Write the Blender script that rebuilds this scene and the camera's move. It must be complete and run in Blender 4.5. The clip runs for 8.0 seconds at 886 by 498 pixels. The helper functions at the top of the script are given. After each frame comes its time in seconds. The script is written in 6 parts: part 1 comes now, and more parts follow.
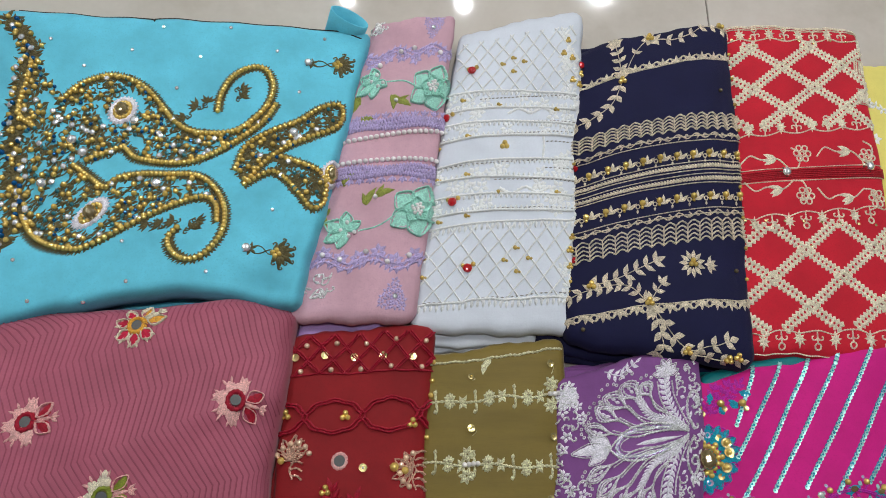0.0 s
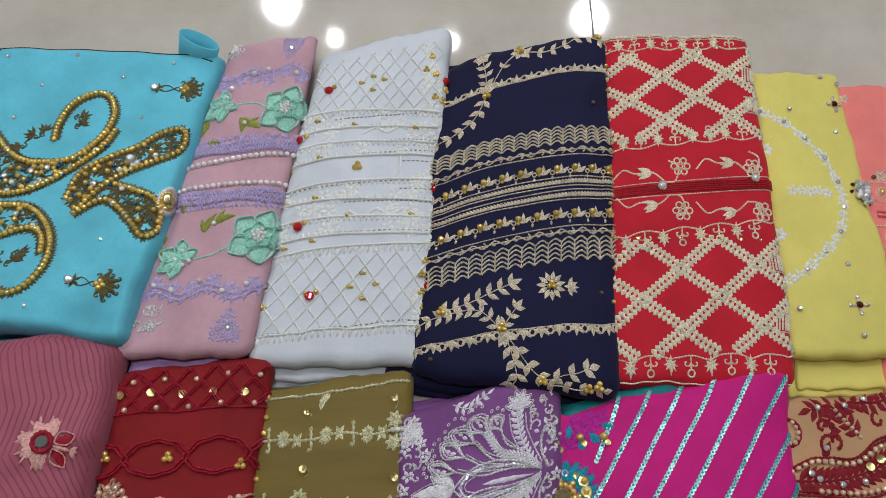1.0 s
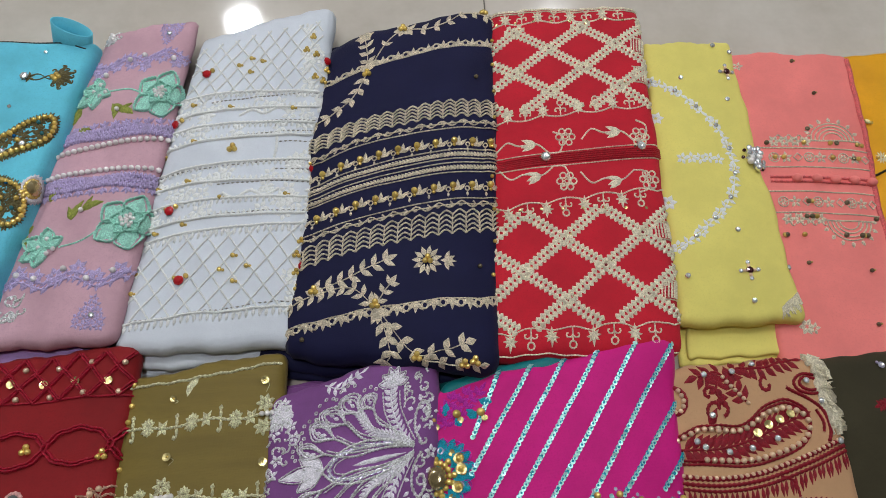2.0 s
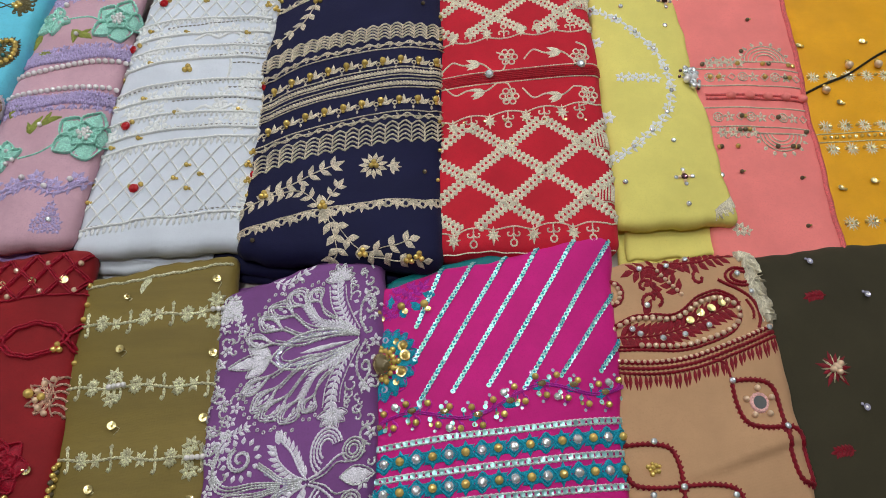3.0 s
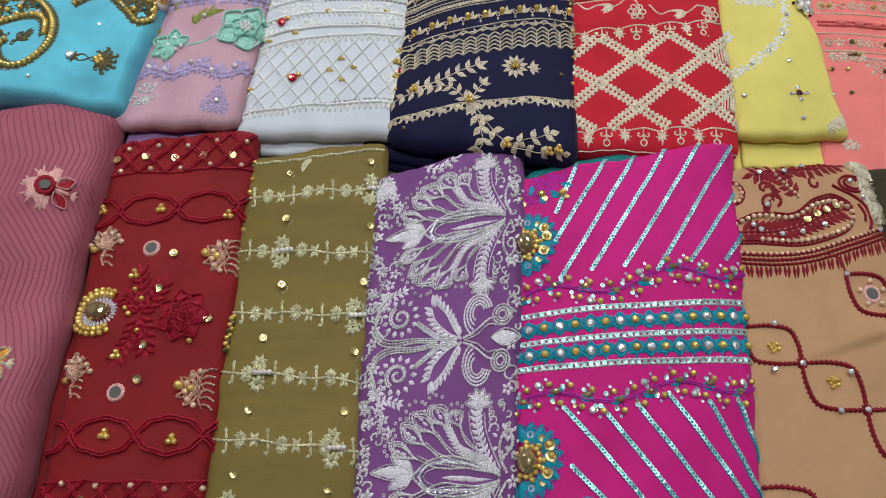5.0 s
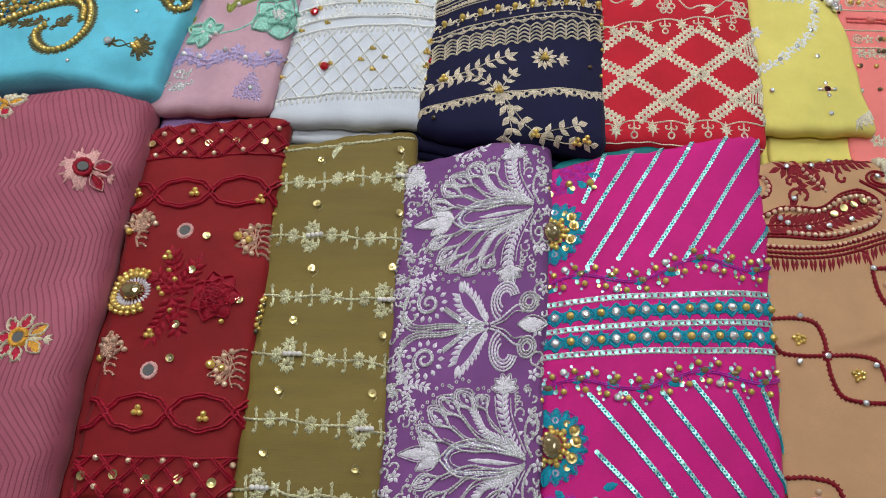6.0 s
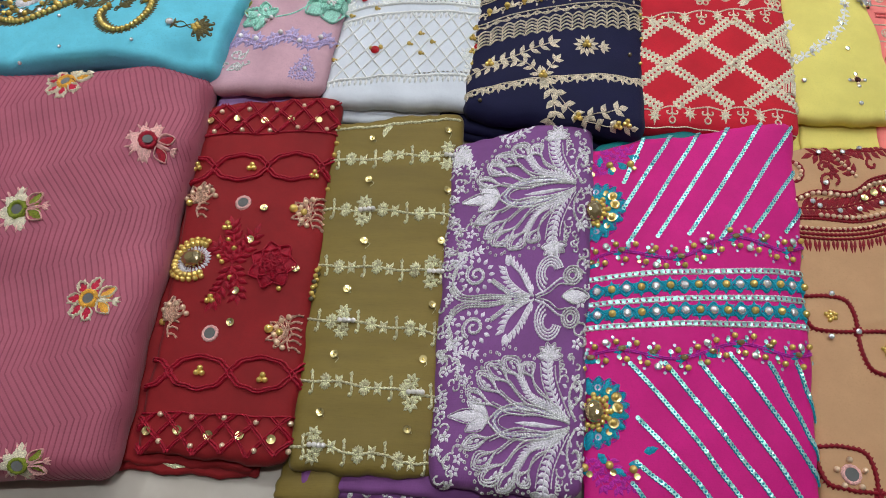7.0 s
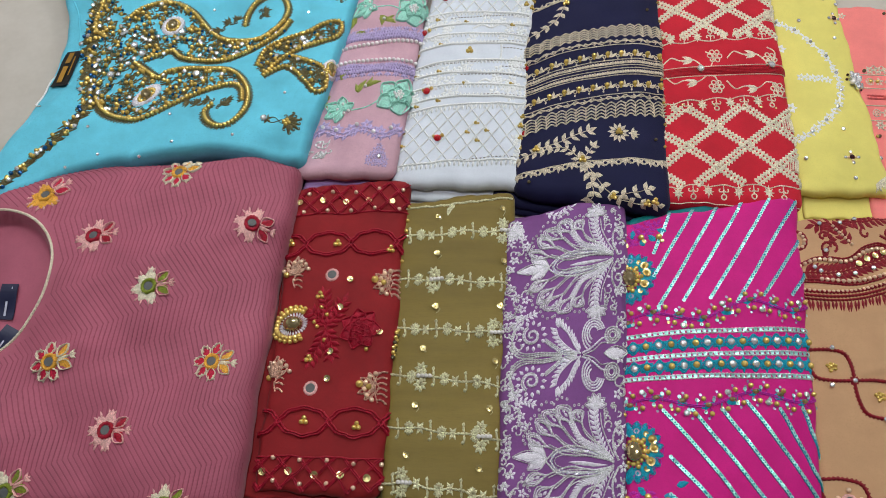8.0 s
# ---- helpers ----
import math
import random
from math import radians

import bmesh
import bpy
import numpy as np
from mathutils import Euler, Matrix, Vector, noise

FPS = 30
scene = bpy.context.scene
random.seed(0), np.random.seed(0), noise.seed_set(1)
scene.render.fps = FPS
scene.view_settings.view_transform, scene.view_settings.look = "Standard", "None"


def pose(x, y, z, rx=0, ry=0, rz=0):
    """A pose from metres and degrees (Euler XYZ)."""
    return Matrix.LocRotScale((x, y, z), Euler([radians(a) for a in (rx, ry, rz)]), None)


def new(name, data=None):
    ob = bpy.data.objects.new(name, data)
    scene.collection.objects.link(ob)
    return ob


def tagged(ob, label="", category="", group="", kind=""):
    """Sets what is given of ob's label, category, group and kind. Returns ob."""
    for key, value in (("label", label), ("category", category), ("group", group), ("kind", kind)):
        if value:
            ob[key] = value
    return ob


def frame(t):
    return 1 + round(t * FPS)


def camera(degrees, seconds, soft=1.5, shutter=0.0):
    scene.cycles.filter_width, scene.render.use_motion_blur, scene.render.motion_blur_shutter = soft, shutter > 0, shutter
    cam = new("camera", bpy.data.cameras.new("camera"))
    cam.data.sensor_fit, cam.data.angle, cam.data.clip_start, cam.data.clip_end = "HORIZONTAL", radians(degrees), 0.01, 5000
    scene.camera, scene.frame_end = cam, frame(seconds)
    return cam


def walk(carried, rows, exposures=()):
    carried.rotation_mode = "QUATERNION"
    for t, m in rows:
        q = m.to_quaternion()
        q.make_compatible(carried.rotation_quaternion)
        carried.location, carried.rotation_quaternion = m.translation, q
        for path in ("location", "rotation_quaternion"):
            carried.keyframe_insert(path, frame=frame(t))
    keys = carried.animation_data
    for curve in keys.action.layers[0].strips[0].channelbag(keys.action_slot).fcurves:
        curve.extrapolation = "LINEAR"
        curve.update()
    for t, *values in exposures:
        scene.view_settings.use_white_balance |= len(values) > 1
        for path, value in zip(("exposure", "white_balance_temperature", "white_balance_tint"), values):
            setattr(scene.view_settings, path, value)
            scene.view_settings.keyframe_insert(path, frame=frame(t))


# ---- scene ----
# ---------------------------------------------------------------- camera
cam = camera(59.8, 8.0, soft=0.6)
PATH = [
    (0.0, -0.0502, 0.0339, 0.9469, 19.038, -5.248, -0.119),
    (0.5, 0.0852, 0.0509, 0.9289, 21.084, -3.548, -0.163),
    (1.0, 0.1753, 0.0357, 0.9018, 22.046, -2.608, -0.639),
    (1.5, 0.2427, 0.0109, 0.8951, 22.591, -2.054, -1.556),
    (1.7, 0.2783, 0.0070, 0.8802, 22.881, -2.029, -2.156),
    (2.8, 0.3473, -0.1060, 0.8512, 25.356, -2.462, -3.580),
    (3.0, 0.3571, -0.1457, 0.8441, 25.270, -2.459, -3.864),
    (3.5, 0.3302, -0.2010, 0.8476, 24.474, -2.783, -4.110),
    (4.0, 0.2582, -0.2348, 0.8414, 23.772, -3.191, -3.635),
    (4.5, 0.1770, -0.2557, 0.8652, 23.768, -3.366, -2.665),
    (5.0, 0.1966, -0.2659, 0.8581, 23.613, -3.024, -1.212),
    (6.5, 0.1574, -0.3072, 0.8681, 23.776, -2.542, 0.594),
    (7.0, 0.1276, -0.3344, 0.8805, 23.950, -2.641, 1.120),
    (7.5, 0.0950, -0.3393, 0.9019, 23.977, -2.441, 1.072),
    (8.0, 0.0421, -0.3305, 1.0653, 24.464, -2.107, 0.692),
]
walk(cam, [(t, pose(x, y, z, rx, ry, rz)) for t, x, y, z, rx, ry, rz in PATH],
     [(0.0, -0.05), (0.5, -0.22), (1.0, -0.27), (1.7, -0.23), (3.0, -0.08), (3.5, 0.02), (5.0, 0.02), (6.5, 0.12), (7.5, 0.14), (8.0, 0.1)])

# ---------------------------------------------------------------- world and light
ROOM = (-2.6, 3.4, -2.4, 4.6, 2.8)      # x from, x to, y from, y to, height
world = bpy.data.worlds.new("world")
world.use_nodes = True
world.node_tree.nodes["Background"].inputs["Color"].default_value = (0.5, 0.5, 0.52, 1)
world.node_tree.nodes["Background"].inputs["Strength"].default_value = 0.02
scene.world = world
# First four show mirrored in the floor; last four are unseen, added fill.
LAMPS = [(-0.57, 3.07, 0.085), (1.25, 3.02, 0.085), (-0.25, 2.84, 0.03), (0.42, 2.84, 0.03), (0.35, 1.5, 0.07),
         (-1.5, 1.5, 0.09), (0.05, 0.05, 0.085), (2.1, 1.4, 0.09)]
LAMP_STRENGTH = 325.0

# ---------------------------------------------------------------- cloth surfaces
class Cloth:
    """A folded cloth: a four-cornered top with rolled edges. Corners and heights run front left, front right, back right, back left."""

    def __init__(self, corners, heights, base=0.0, crown=0.008, wrinkle=0.0023, seed=1, roll=1.0, bow=(0, 0, 0, 0), sag=0.0, extra=None, crest=(0, 0.5, 0.2)):
        self.c = np.array(corners, float)
        self.h = np.array(heights, float) - base
        self.base, self.crown, self.wrinkle, self.roll, self.bow, self.sag, self.crest = base, crown, wrinkle, roll, bow, sag, crest
        c = self.c
        self.W = float(np.linalg.norm((c[1] + c[2] - c[0] - c[3]) / 2))
        self.L = float(np.linalg.norm((c[2] + c[3] - c[0] - c[1]) / 2))
        rng = np.random.RandomState(seed)
        self.extra = extra
        self.waves = [(rng.uniform(-1, 1) * k, rng.uniform(-1, 1) * k, rng.uniform(0, 6.28), 1.0 / n)
                      for n, k in ((1, 14), (1.3, 22), (2, 38), (3, 60), (4, 95), (5, 130))]
        self.shift = (rng.uniform(-9, 9), rng.uniform(-9, 9))

    def inset(self):
        return min(0.8 * self.roll * float(self.h.mean()) / 2, 0.016)

    def at(self, u, v):
        """Points of the surface; u across, v from front to back, 0 to 1; beyond that the surface rolls over the edge."""
        u, v = np.asarray(u, float), np.asarray(v, float)
        iu, iv = self.inset() / self.W, self.inset() / self.L
        uc, vc = np.clip(u, 0, 1), np.clip(v, 0, 1)
        a, b = (u - uc) * self.W, (v - vc) * self.L
        p, q = iu + uc * (1 - 2 * iu), iv + vc * (1 - 2 * iv)
        k = [(1 - p) * (1 - q), p * (1 - q), p * q, (1 - p) * q]
        x = sum(w * c[0] for w, c in zip(k, self.c))
        y = sum(w * c[1] for w, c in zip(k, self.c))
        f, r, bk, l = self.bow
        ax = (self.c[1] + self.c[2] - self.c[0] - self.c[3]) / (2 * self.W)
        ay = (self.c[2] + self.c[3] - self.c[0] - self.c[1]) / (2 * self.L)
        du = r * 4 * q * (1 - q) * p - l * 4 * q * (1 - q) * (1 - p)
        dv = bk * 4 * p * (1 - p) * q - f * 4 * p * (1 - p) * (1 - q)
        # a swell of the back edge, and edges that are not quite straight
        dv = dv + self.crest[0] * np.exp(-((p - self.crest[1]) / self.crest[2]) ** 2) * q ** 4
        o = self.shift[0]
        du = du + 0.0017 * (p ** 6 * np.sin(19 * q + o) + (1 - p) ** 6 * np.sin(23 * q + 2 * o)) + 0.0008 * (p ** 8 - (1 - p) ** 8) * np.sin(61 * q + o)
        dv = dv + 0.0017 * (q ** 6 * np.sin(13 * p + 3 * o) + (1 - q) ** 6 * np.sin(17 * p + o)) + 0.0008 * (q ** 8 - (1 - q) ** 8) * np.sin(47 * p + o)
        x, y = x + ax[0] * du + ay[0] * dv, y + ax[1] * du + ay[1] * dv
        top = sum(w * h for w, h in zip(k, self.h))
        top = top + self.crown * (1 - (2 * p - 1) ** 4) * (1 - 0.6 * (2 * q - 1) ** 4) - self.sag * np.sin(math.pi * p) * np.sin(math.pi * q)
        sx, sy = x + self.shift[0], y + self.shift[1]
        top = top + self.wrinkle * sum(g * np.sin(i * sx + j * sy + o + 0.8 * np.sin(0.6 * j * sx - 0.5 * i * sy)) for i, j, o, g in self.waves)
        if self.extra is not None:
            top = top + self.extra(uc, vc)
        r = np.maximum(top, 0.004) / 2
        ro = np.minimum(r, 0.02) * self.roll
        m = np.hypot(a, b)
        t = np.minimum(m / np.maximum(r, 1e-4), math.pi)
        s = np.where(m > 1e-9, 1 / np.maximum(m, 1e-9), 0)
        x = x + (ax[0] * a + ay[0] * b) * s * ro * np.sin(t)
        y = y + (ax[1] * a + ay[1] * b) * s * ro * np.sin(t)
        z = self.base + top - r * (1 - np.cos(t))
        return np.stack([x, y, z], -1)

    def frame_at(self, u, v):
        u, v, e = np.asarray(u, float), np.asarray(v, float), 0.0015
        eu, ev = e / self.W, e / self.L
        p, a, b, c, d = self.at(np.stack([u, u + eu, u - eu, u, u]), np.stack([v, v, v, v + ev, v - ev]))
        du, dv = a - b, c - d
        n = np.cross(du, dv)
        n /= np.maximum(np.linalg.norm(n, axis=-1, keepdims=True), 1e-12)
        du = du / np.maximum(np.linalg.norm(du, axis=-1, keepdims=True), 1e-12)
        return p, du, np.cross(n, du), n


def aqua_neck(u, v):
    # the open neck: the cloth sinks inside the neckline; a dip by the front fold
    d = ((u + 0.12) / 0.2) ** 2 + ((v - 0.62) / 0.36) ** 2
    return -0.012 * np.clip(1.25 - d, 0, 1) - 0.01 * np.exp(-((u - 0.93) / 0.07) ** 2 - (v / 0.06) ** 2) - 0.004 * np.exp(-((u - 0.5) / 0.015) ** 2 - (v / 0.12) ** 2)


def mauve_neck(u, v):
    # the open neck, and soft drag folds from the shoulder
    d = np.sqrt(((u - 0.10) / 0.272) ** 2 + ((v - 0.64) / 0.285) ** 2)
    k = np.clip((1.0 - d) / 0.06, 0, 1)
    z = -0.026 * k * k * (3 - 2 * k)
    z = z + 0.006 * np.exp(-((v - 0.62 - 0.5 * (u - 0.6)) / 0.04) ** 2) * np.clip(1.6 * u - 0.5, 0, 1)
    z = z - 0.007 * np.exp(-((v - 0.30 - 0.35 * (u - 0.4)) / 0.05) ** 2) * np.clip(1 - abs(u - 0.5) * 2, 0, 1)
    return z + 0.004 * np.sin(9 * u - 7 * v) * np.clip(2 * u, 0, 1) + 0.003 * np.sin(17 * u + 13 * v) * np.clip(1.2 - v, 0, 1) * np.clip(1.4 - 1.4 * u, 0, 1)


def tan_crease(u, v):
    # a soft fold across the panel, and the slack beside it
    d = v - 0.475 - 0.10 * (u - 0.5)
    k = np.clip((u - 0.2) / 0.5, 0, 1)
    return 0.006 * k * np.exp(-(np.clip(d, 0, 1) / 0.10) ** 2) * (d > 0) * np.clip(d / 0.012, 0, 1) - 0.003 * np.exp(-((u - 0.3) / 0.2) ** 2 - ((v - 0.6) / 0.08) ** 2)


def centre_seam(u, v):
    # pleats where the suit is folded across
    return -0.0012 * np.exp(-((v - 0.49) / 0.02) ** 2)


CLOTH = {
    "blue": Cloth([(-0.68, 0.120), (-0.140, 0.262), (-0.066, 0.648), (-0.60, 0.658)], (0.060, 0.074, 0.058, 0.052), base=0.02, crown=0.004, seed=3, roll=0.55, wrinkle=0.0016, bow=(-0.070, 0, 0, -0.09), extra=aqua_neck),
    "lilac": Cloth([(-0.150, 0.255), (-0.005, 0.258), (0.050, 0.695), (-0.062, 0.672)], (0.045, 0.045, 0.04, 0.04), base=0.024, crown=0.012, seed=5),
    "white": Cloth([(-0.008, 0.245), (0.190, 0.247), (0.226, 0.702), (0.062, 0.666)], (0.035, 0.045, 0.045, 0.035), base=0.016, crown=0.012, seed=6),
    "navy": Cloth([(0.186, 0.235), (0.408, 0.205), (0.443, 0.702), (0.226, 0.648)], (0.045, 0.06, 0.045, 0.04), base=0.018, crown=0.022, seed=7),
    "red": Cloth([(0.408, 0.222), (0.622, 0.217), (0.643, 0.706), (0.444, 0.702)], (0.05, 0.05, 0.045, 0.045), base=0.016, crown=0.008, seed=8, wrinkle=0.0008, extra=centre_seam),
    "yellow": Cloth([(0.630, 0.256), (0.775, 0.259), (0.770, 0.657), (0.650, 0.660)], (0.032, 0.03, 0.025, 0.025), base=0.012, crown=0.006, seed=9),
    "salmon": Cloth([(0.745, 0.190), (0.903, 0.185), (0.930, 0.632), (0.765, 0.648)], (0.02, 0.025, 0.025, 0.02), crown=0.005, seed=10),
    "amber": Cloth([(0.900, 0.185), (1.130, 0.185), (1.150, 0.640), (0.925, 0.640)], (0.02, 0.022, 0.022, 0.02), crown=0.005, seed=11),
    "mauve": Cloth([(-0.645, -0.245), (-0.182, -0.232), (-0.140, 0.254), (-0.660, 0.178)], (0.045, 0.055, 0.06, 0.05), crown=0.02, seed=12, wrinkle=0.0022, bow=(0, -0.006, 0.038, 0), extra=mauve_neck, crest=(0.014, 0.87, 0.12)),
    "maroon": Cloth([(-0.170, -0.205), (-0.004, -0.211), (0.018, 0.247), (-0.146, 0.235)], (0.022, 0.035, 0.04, 0.03), base=0.012, crown=0.008, seed=13),
    "olive": Cloth([(0.000, -0.216), (0.157, -0.223), (0.180, 0.235), (0.014, 0.210)], (0.03, 0.032, 0.035, 0.03), base=0.012, crown=0.008, seed=14),
    "purple": Cloth([(0.152, -0.228), (0.311, -0.243), (0.346, 0.232), (0.170, 0.182)], (0.04, 0.045, 0.05, 0.045), base=0.016, crown=0.008, seed=15),
    "magenta": Cloth([(0.313, -0.255), (0.566, -0.250), (0.606, 0.233), (0.340, 0.182)], (0.03, 0.04, 0.05, 0.04), base=0.02, crown=0.014, seed=16),
    "tan": Cloth([(0.570, -0.260), (0.770, -0.262), (0.778, 0.206), (0.596, 0.196)], (0.035, 0.04, 0.042, 0.04), base=0.012, crown=0.01, seed=17, extra=tan_crease),
    "dark": Cloth([(0.766, -0.260), (1.020, -0.260), (1.030, 0.222), (0.776, 0.210)], (0.028, 0.028, 0.03, 0.03), crown=0.006, seed=18),
}

# ---------------------------------------------------------------- materials
def srgb(r, g, b):
    return tuple((c / 255 / 12.92 if c <= 10 else ((c / 255 + 0.055) / 1.055) ** 2.4) for c in (r, g, b)) + (1,)


def nodes_of(name):
    m = bpy.data.materials.new(name)
    m.use_nodes = True
    return m, m.node_tree.nodes, m.node_tree.links, m.node_tree.nodes["Principled BSDF"]


def mixed(nt, a, b, fac, kind="MIX"):
    n = nt.nodes.new("ShaderNodeMix")
    n.data_type, n.blend_type = "RGBA", kind
    for s, val in ((n.inputs[0], fac), (n.inputs[6], a), (n.inputs[7], b)):
        if hasattr(val, "is_linked"):
            nt.links.new(val, s)
        else:
            s.default_value = val
    return n.outputs[2]


def noise_of(nt, scale, detail=3, rough=0.6, stretch=(1, 1, 1)):
    co = nt.nodes.new("ShaderNodeTexCoord")
    mp = nt.nodes.new("ShaderNodeMapping")
    mp.inputs["Scale"].default_value = stretch
    nt.links.new(co.outputs["Object"], mp.inputs["Vector"])
    n = nt.nodes.new("ShaderNodeTexNoise")
    n.inputs["Scale"].default_value, n.inputs["Detail"].default_value, n.inputs["Roughness"].default_value = scale, detail, rough
    nt.links.new(mp.outputs["Vector"], n.inputs["Vector"])
    return n.outputs["Fac"]


def ramp(nt, fac, lo, hi):
    n = nt.nodes.new("ShaderNodeMapRange")
    n.inputs["From Min"].default_value, n.inputs["From Max"].default_value = lo, hi
    nt.links.new(fac, n.inputs["Value"])
    return n.outputs["Result"]


def fabric(name, colour, rough=0.8, sheen=0.06, weave=0.2, vary=0.12, slub=(1, 1, 1), second=None):
    """Woven cloth: broad unevenness of the dye, fine slub of the yarn, a woven relief."""
    m, n, l, p = nodes_of(name)
    nt = m.node_tree
    dark = tuple(c * (1 - vary * 1.6) for c in colour[:3]) + (1,)
    light = tuple(min(1, c * (1 + vary)) for c in colour[:3]) + (1,)
    broad = mixed(nt, dark, light, ramp(nt, noise_of(nt, 14, 5, 0.65, slub), 0.3, 0.7))
    fine = noise_of(nt, 420, 2, 0.7, slub)
    col = mixed(nt, broad, second or dark, ramp(nt, fine, 0.52, 0.85))
    l.new(col, p.inputs["Base Color"])
    p.inputs["Roughness"].default_value = rough
    p.inputs["Sheen Weight"].default_value = sheen
    p.inputs["Sheen Roughness"].default_value = 0.4
    p.inputs["Specular IOR Level"].default_value = 0.3
    co = n.new("ShaderNodeTexCoord")
    waves = []
    for d in ("X", "Y"):
        w = n.new("ShaderNodeTexWave")
        w.bands_direction = d
        w.inputs["Scale"].default_value = 420
        w.inputs["Distortion"].default_value = 1.5
        w.inputs["Detail Scale"].default_value = 0.4
        l.new(co.outputs["Object"], w.inputs["Vector"])
        waves.append(w.outputs["Fac"])
    ad = n.new("ShaderNodeMath")
    l.new(waves[0], ad.inputs[0])
    l.new(waves[1], ad.inputs[1])
    ad2 = n.new("ShaderNodeMath")
    l.new(ad.outputs[0], ad2.inputs[0])
    crinkle = n.new("ShaderNodeMath")
    crinkle.operation = "MULTIPLY"
    crinkle.inputs[1].default_value = 9.0
    l.new(noise_of(nt, 45, 5, 0.65, (1, 0.6, 1)), crinkle.inputs[0])
    l.new(crinkle.outputs[0], ad2.inputs[1])
    b = n.new("ShaderNodeBump")
    b.inputs["Strength"].default_value, b.inputs["Distance"].default_value = weave, 0.0012
    l.new(ad2.outputs[0], b.inputs["Height"])
    l.new(b.outputs["Normal"], p.inputs["Normal"])
    return m


def thread(name, colour, metal=0.0, rough=0.55, vary=0.4, sheen=0.02):
    """Embroidery yarn: strands in relief, uneven in tone; metal for zari, its sparkle partly painted by the speckle."""
    m, n, l, p = nodes_of(name)
    nt = m.node_tree
    dark = tuple(c * (1 - vary) for c in colour[:3]) + (1,)
    light = tuple(min(1, c * (1 + vary * 0.6)) for c in colour[:3]) + (1,)
    # At high vary (zari, silver) this speckle paints in sparkle and dark stitch gaps.
    fine = noise_of(nt, 700, 2, 0.7)
    col = mixed(nt, dark, light, ramp(nt, fine, 0.35, 0.65))
    col = mixed(nt, col, dark, ramp(nt, noise_of(nt, 130, 2), 0.5, 0.75))
    l.new(col, p.inputs["Base Color"])
    p.inputs["Metallic"].default_value, p.inputs["Roughness"].default_value = metal, rough
    p.inputs["Sheen Weight"].default_value = sheen if metal < 0.3 else 0
    p.inputs["Specular IOR Level"].default_value = 0.3
    b = n.new("ShaderNodeBump")
    b.inputs["Strength"].default_value, b.inputs["Distance"].default_value = (1.0, 0.0012) if metal > 0.15 else (0.9, 0.001)
    l.new(noise_of(nt, 900, 1), b.inputs["Height"])
    l.new(b.outputs["Normal"], p.inputs["Normal"])
    return m


def gloss(name, colour, metal=0.0, rough=0.2, coat=0.0):
    """Beads, sequins and stones: glossy, each a little different in tone."""
    m, n, l, p = nodes_of(name)
    nt = m.node_tree
    oi = n.new("ShaderNodeObjectInfo")
    dark = tuple(c * 0.8 for c in colour[:3]) + (1,)
    col = mixed(nt, dark, tuple(min(1, c * 1.12) for c in colour[:3]) + (1,), oi.outputs["Random"])
    col = mixed(nt, col, dark, ramp(nt, noise_of(nt, 260, 2), 0.5, 0.8))
    l.new(col, p.inputs["Base Color"])
    p.inputs["Metallic"].default_value, p.inputs["Roughness"].default_value = metal, rough
    p.inputs["Coat Weight"].default_value = coat
    p.inputs["Coat Roughness"].default_value = 0.2
    return m


def crystal(name, colour, rough=0.03):
    m, n, l, p = nodes_of(name)
    p.inputs["Base Color"].default_value = colour
    p.inputs["Metallic"].default_value, p.inputs["Roughness"].default_value = (0.85 if "mirror" in name else 0.75), rough
    p.inputs["Coat Weight"].default_value = 0.6
    return m


F = {
    "blue": fabric("aqua_crepe", srgb(100, 194, 216), 0.75, 0.1),
    "lilac": fabric("dusty_pink_chiffon", srgb(200, 158, 170), 0.8),
    "lilac_lining": fabric("lilac_satin", srgb(168, 134, 190), 0.45),
    "white": fabric("white_georgette", srgb(207, 211, 219), 0.8, vary=0.05),
    "navy": fabric("navy_crepe", srgb(15, 15, 54), 0.8, 0.04),
    "red": fabric("crimson_cotton", srgb(192, 24, 44), 0.8, 0.05),
    "yellow": fabric("pale_yellow_cotton", srgb(222, 208, 112), 0.8, vary=0.06),
    "salmon": fabric("salmon_chiffon", srgb(236, 128, 122), 0.75, vary=0.07),
    "amber": fabric("amber_silk", srgb(224, 158, 4), 0.6, vary=0.08),
    "mauve": fabric("mauve_jacquard", srgb(167, 86, 105), 0.55, 0.18, vary=0.1),
    "mauve_stripe": fabric("mauve_jacquard_rib", srgb(150, 73, 92), 0.6, 0.05),
    "maroon": fabric("maroon_crepe", srgb(134, 20, 25), 0.75, 0.06),
    "olive": fabric("olive_silk", srgb(122, 103, 46), 0.6, 0.1, slub=(0.2, 2, 1)),
    "purple": fabric("purple_georgette", srgb(124, 72, 132), 0.75, 0.06),
    "magenta": fabric("magenta_crepe", srgb(200, 18, 122), 0.7, 0.06, vary=0.09),
    "tan": fabric("tan_crepe", srgb(188, 146, 108), 0.75, 0.08, vary=0.07),
    "dark": fabric("dark_olive_crepe", srgb(56, 50, 32), 0.8, 0.05),
    "teal": fabric("teal_satin", srgb(0, 110, 112), 0.5),
}
TILE, tn, tl, tp = nodes_of("polished_floor_tile")
tl.new(mixed(TILE.node_tree, srgb(196, 188, 178), srgb(178, 168, 156), ramp(TILE.node_tree, noise_of(TILE.node_tree, 5, 5, 0.7), 0.35, 0.7)), tp.inputs["Base Color"])
tp.inputs["Roughness"].default_value = 0.06
PAINT, wn, wl, wp = nodes_of("painted_plaster")
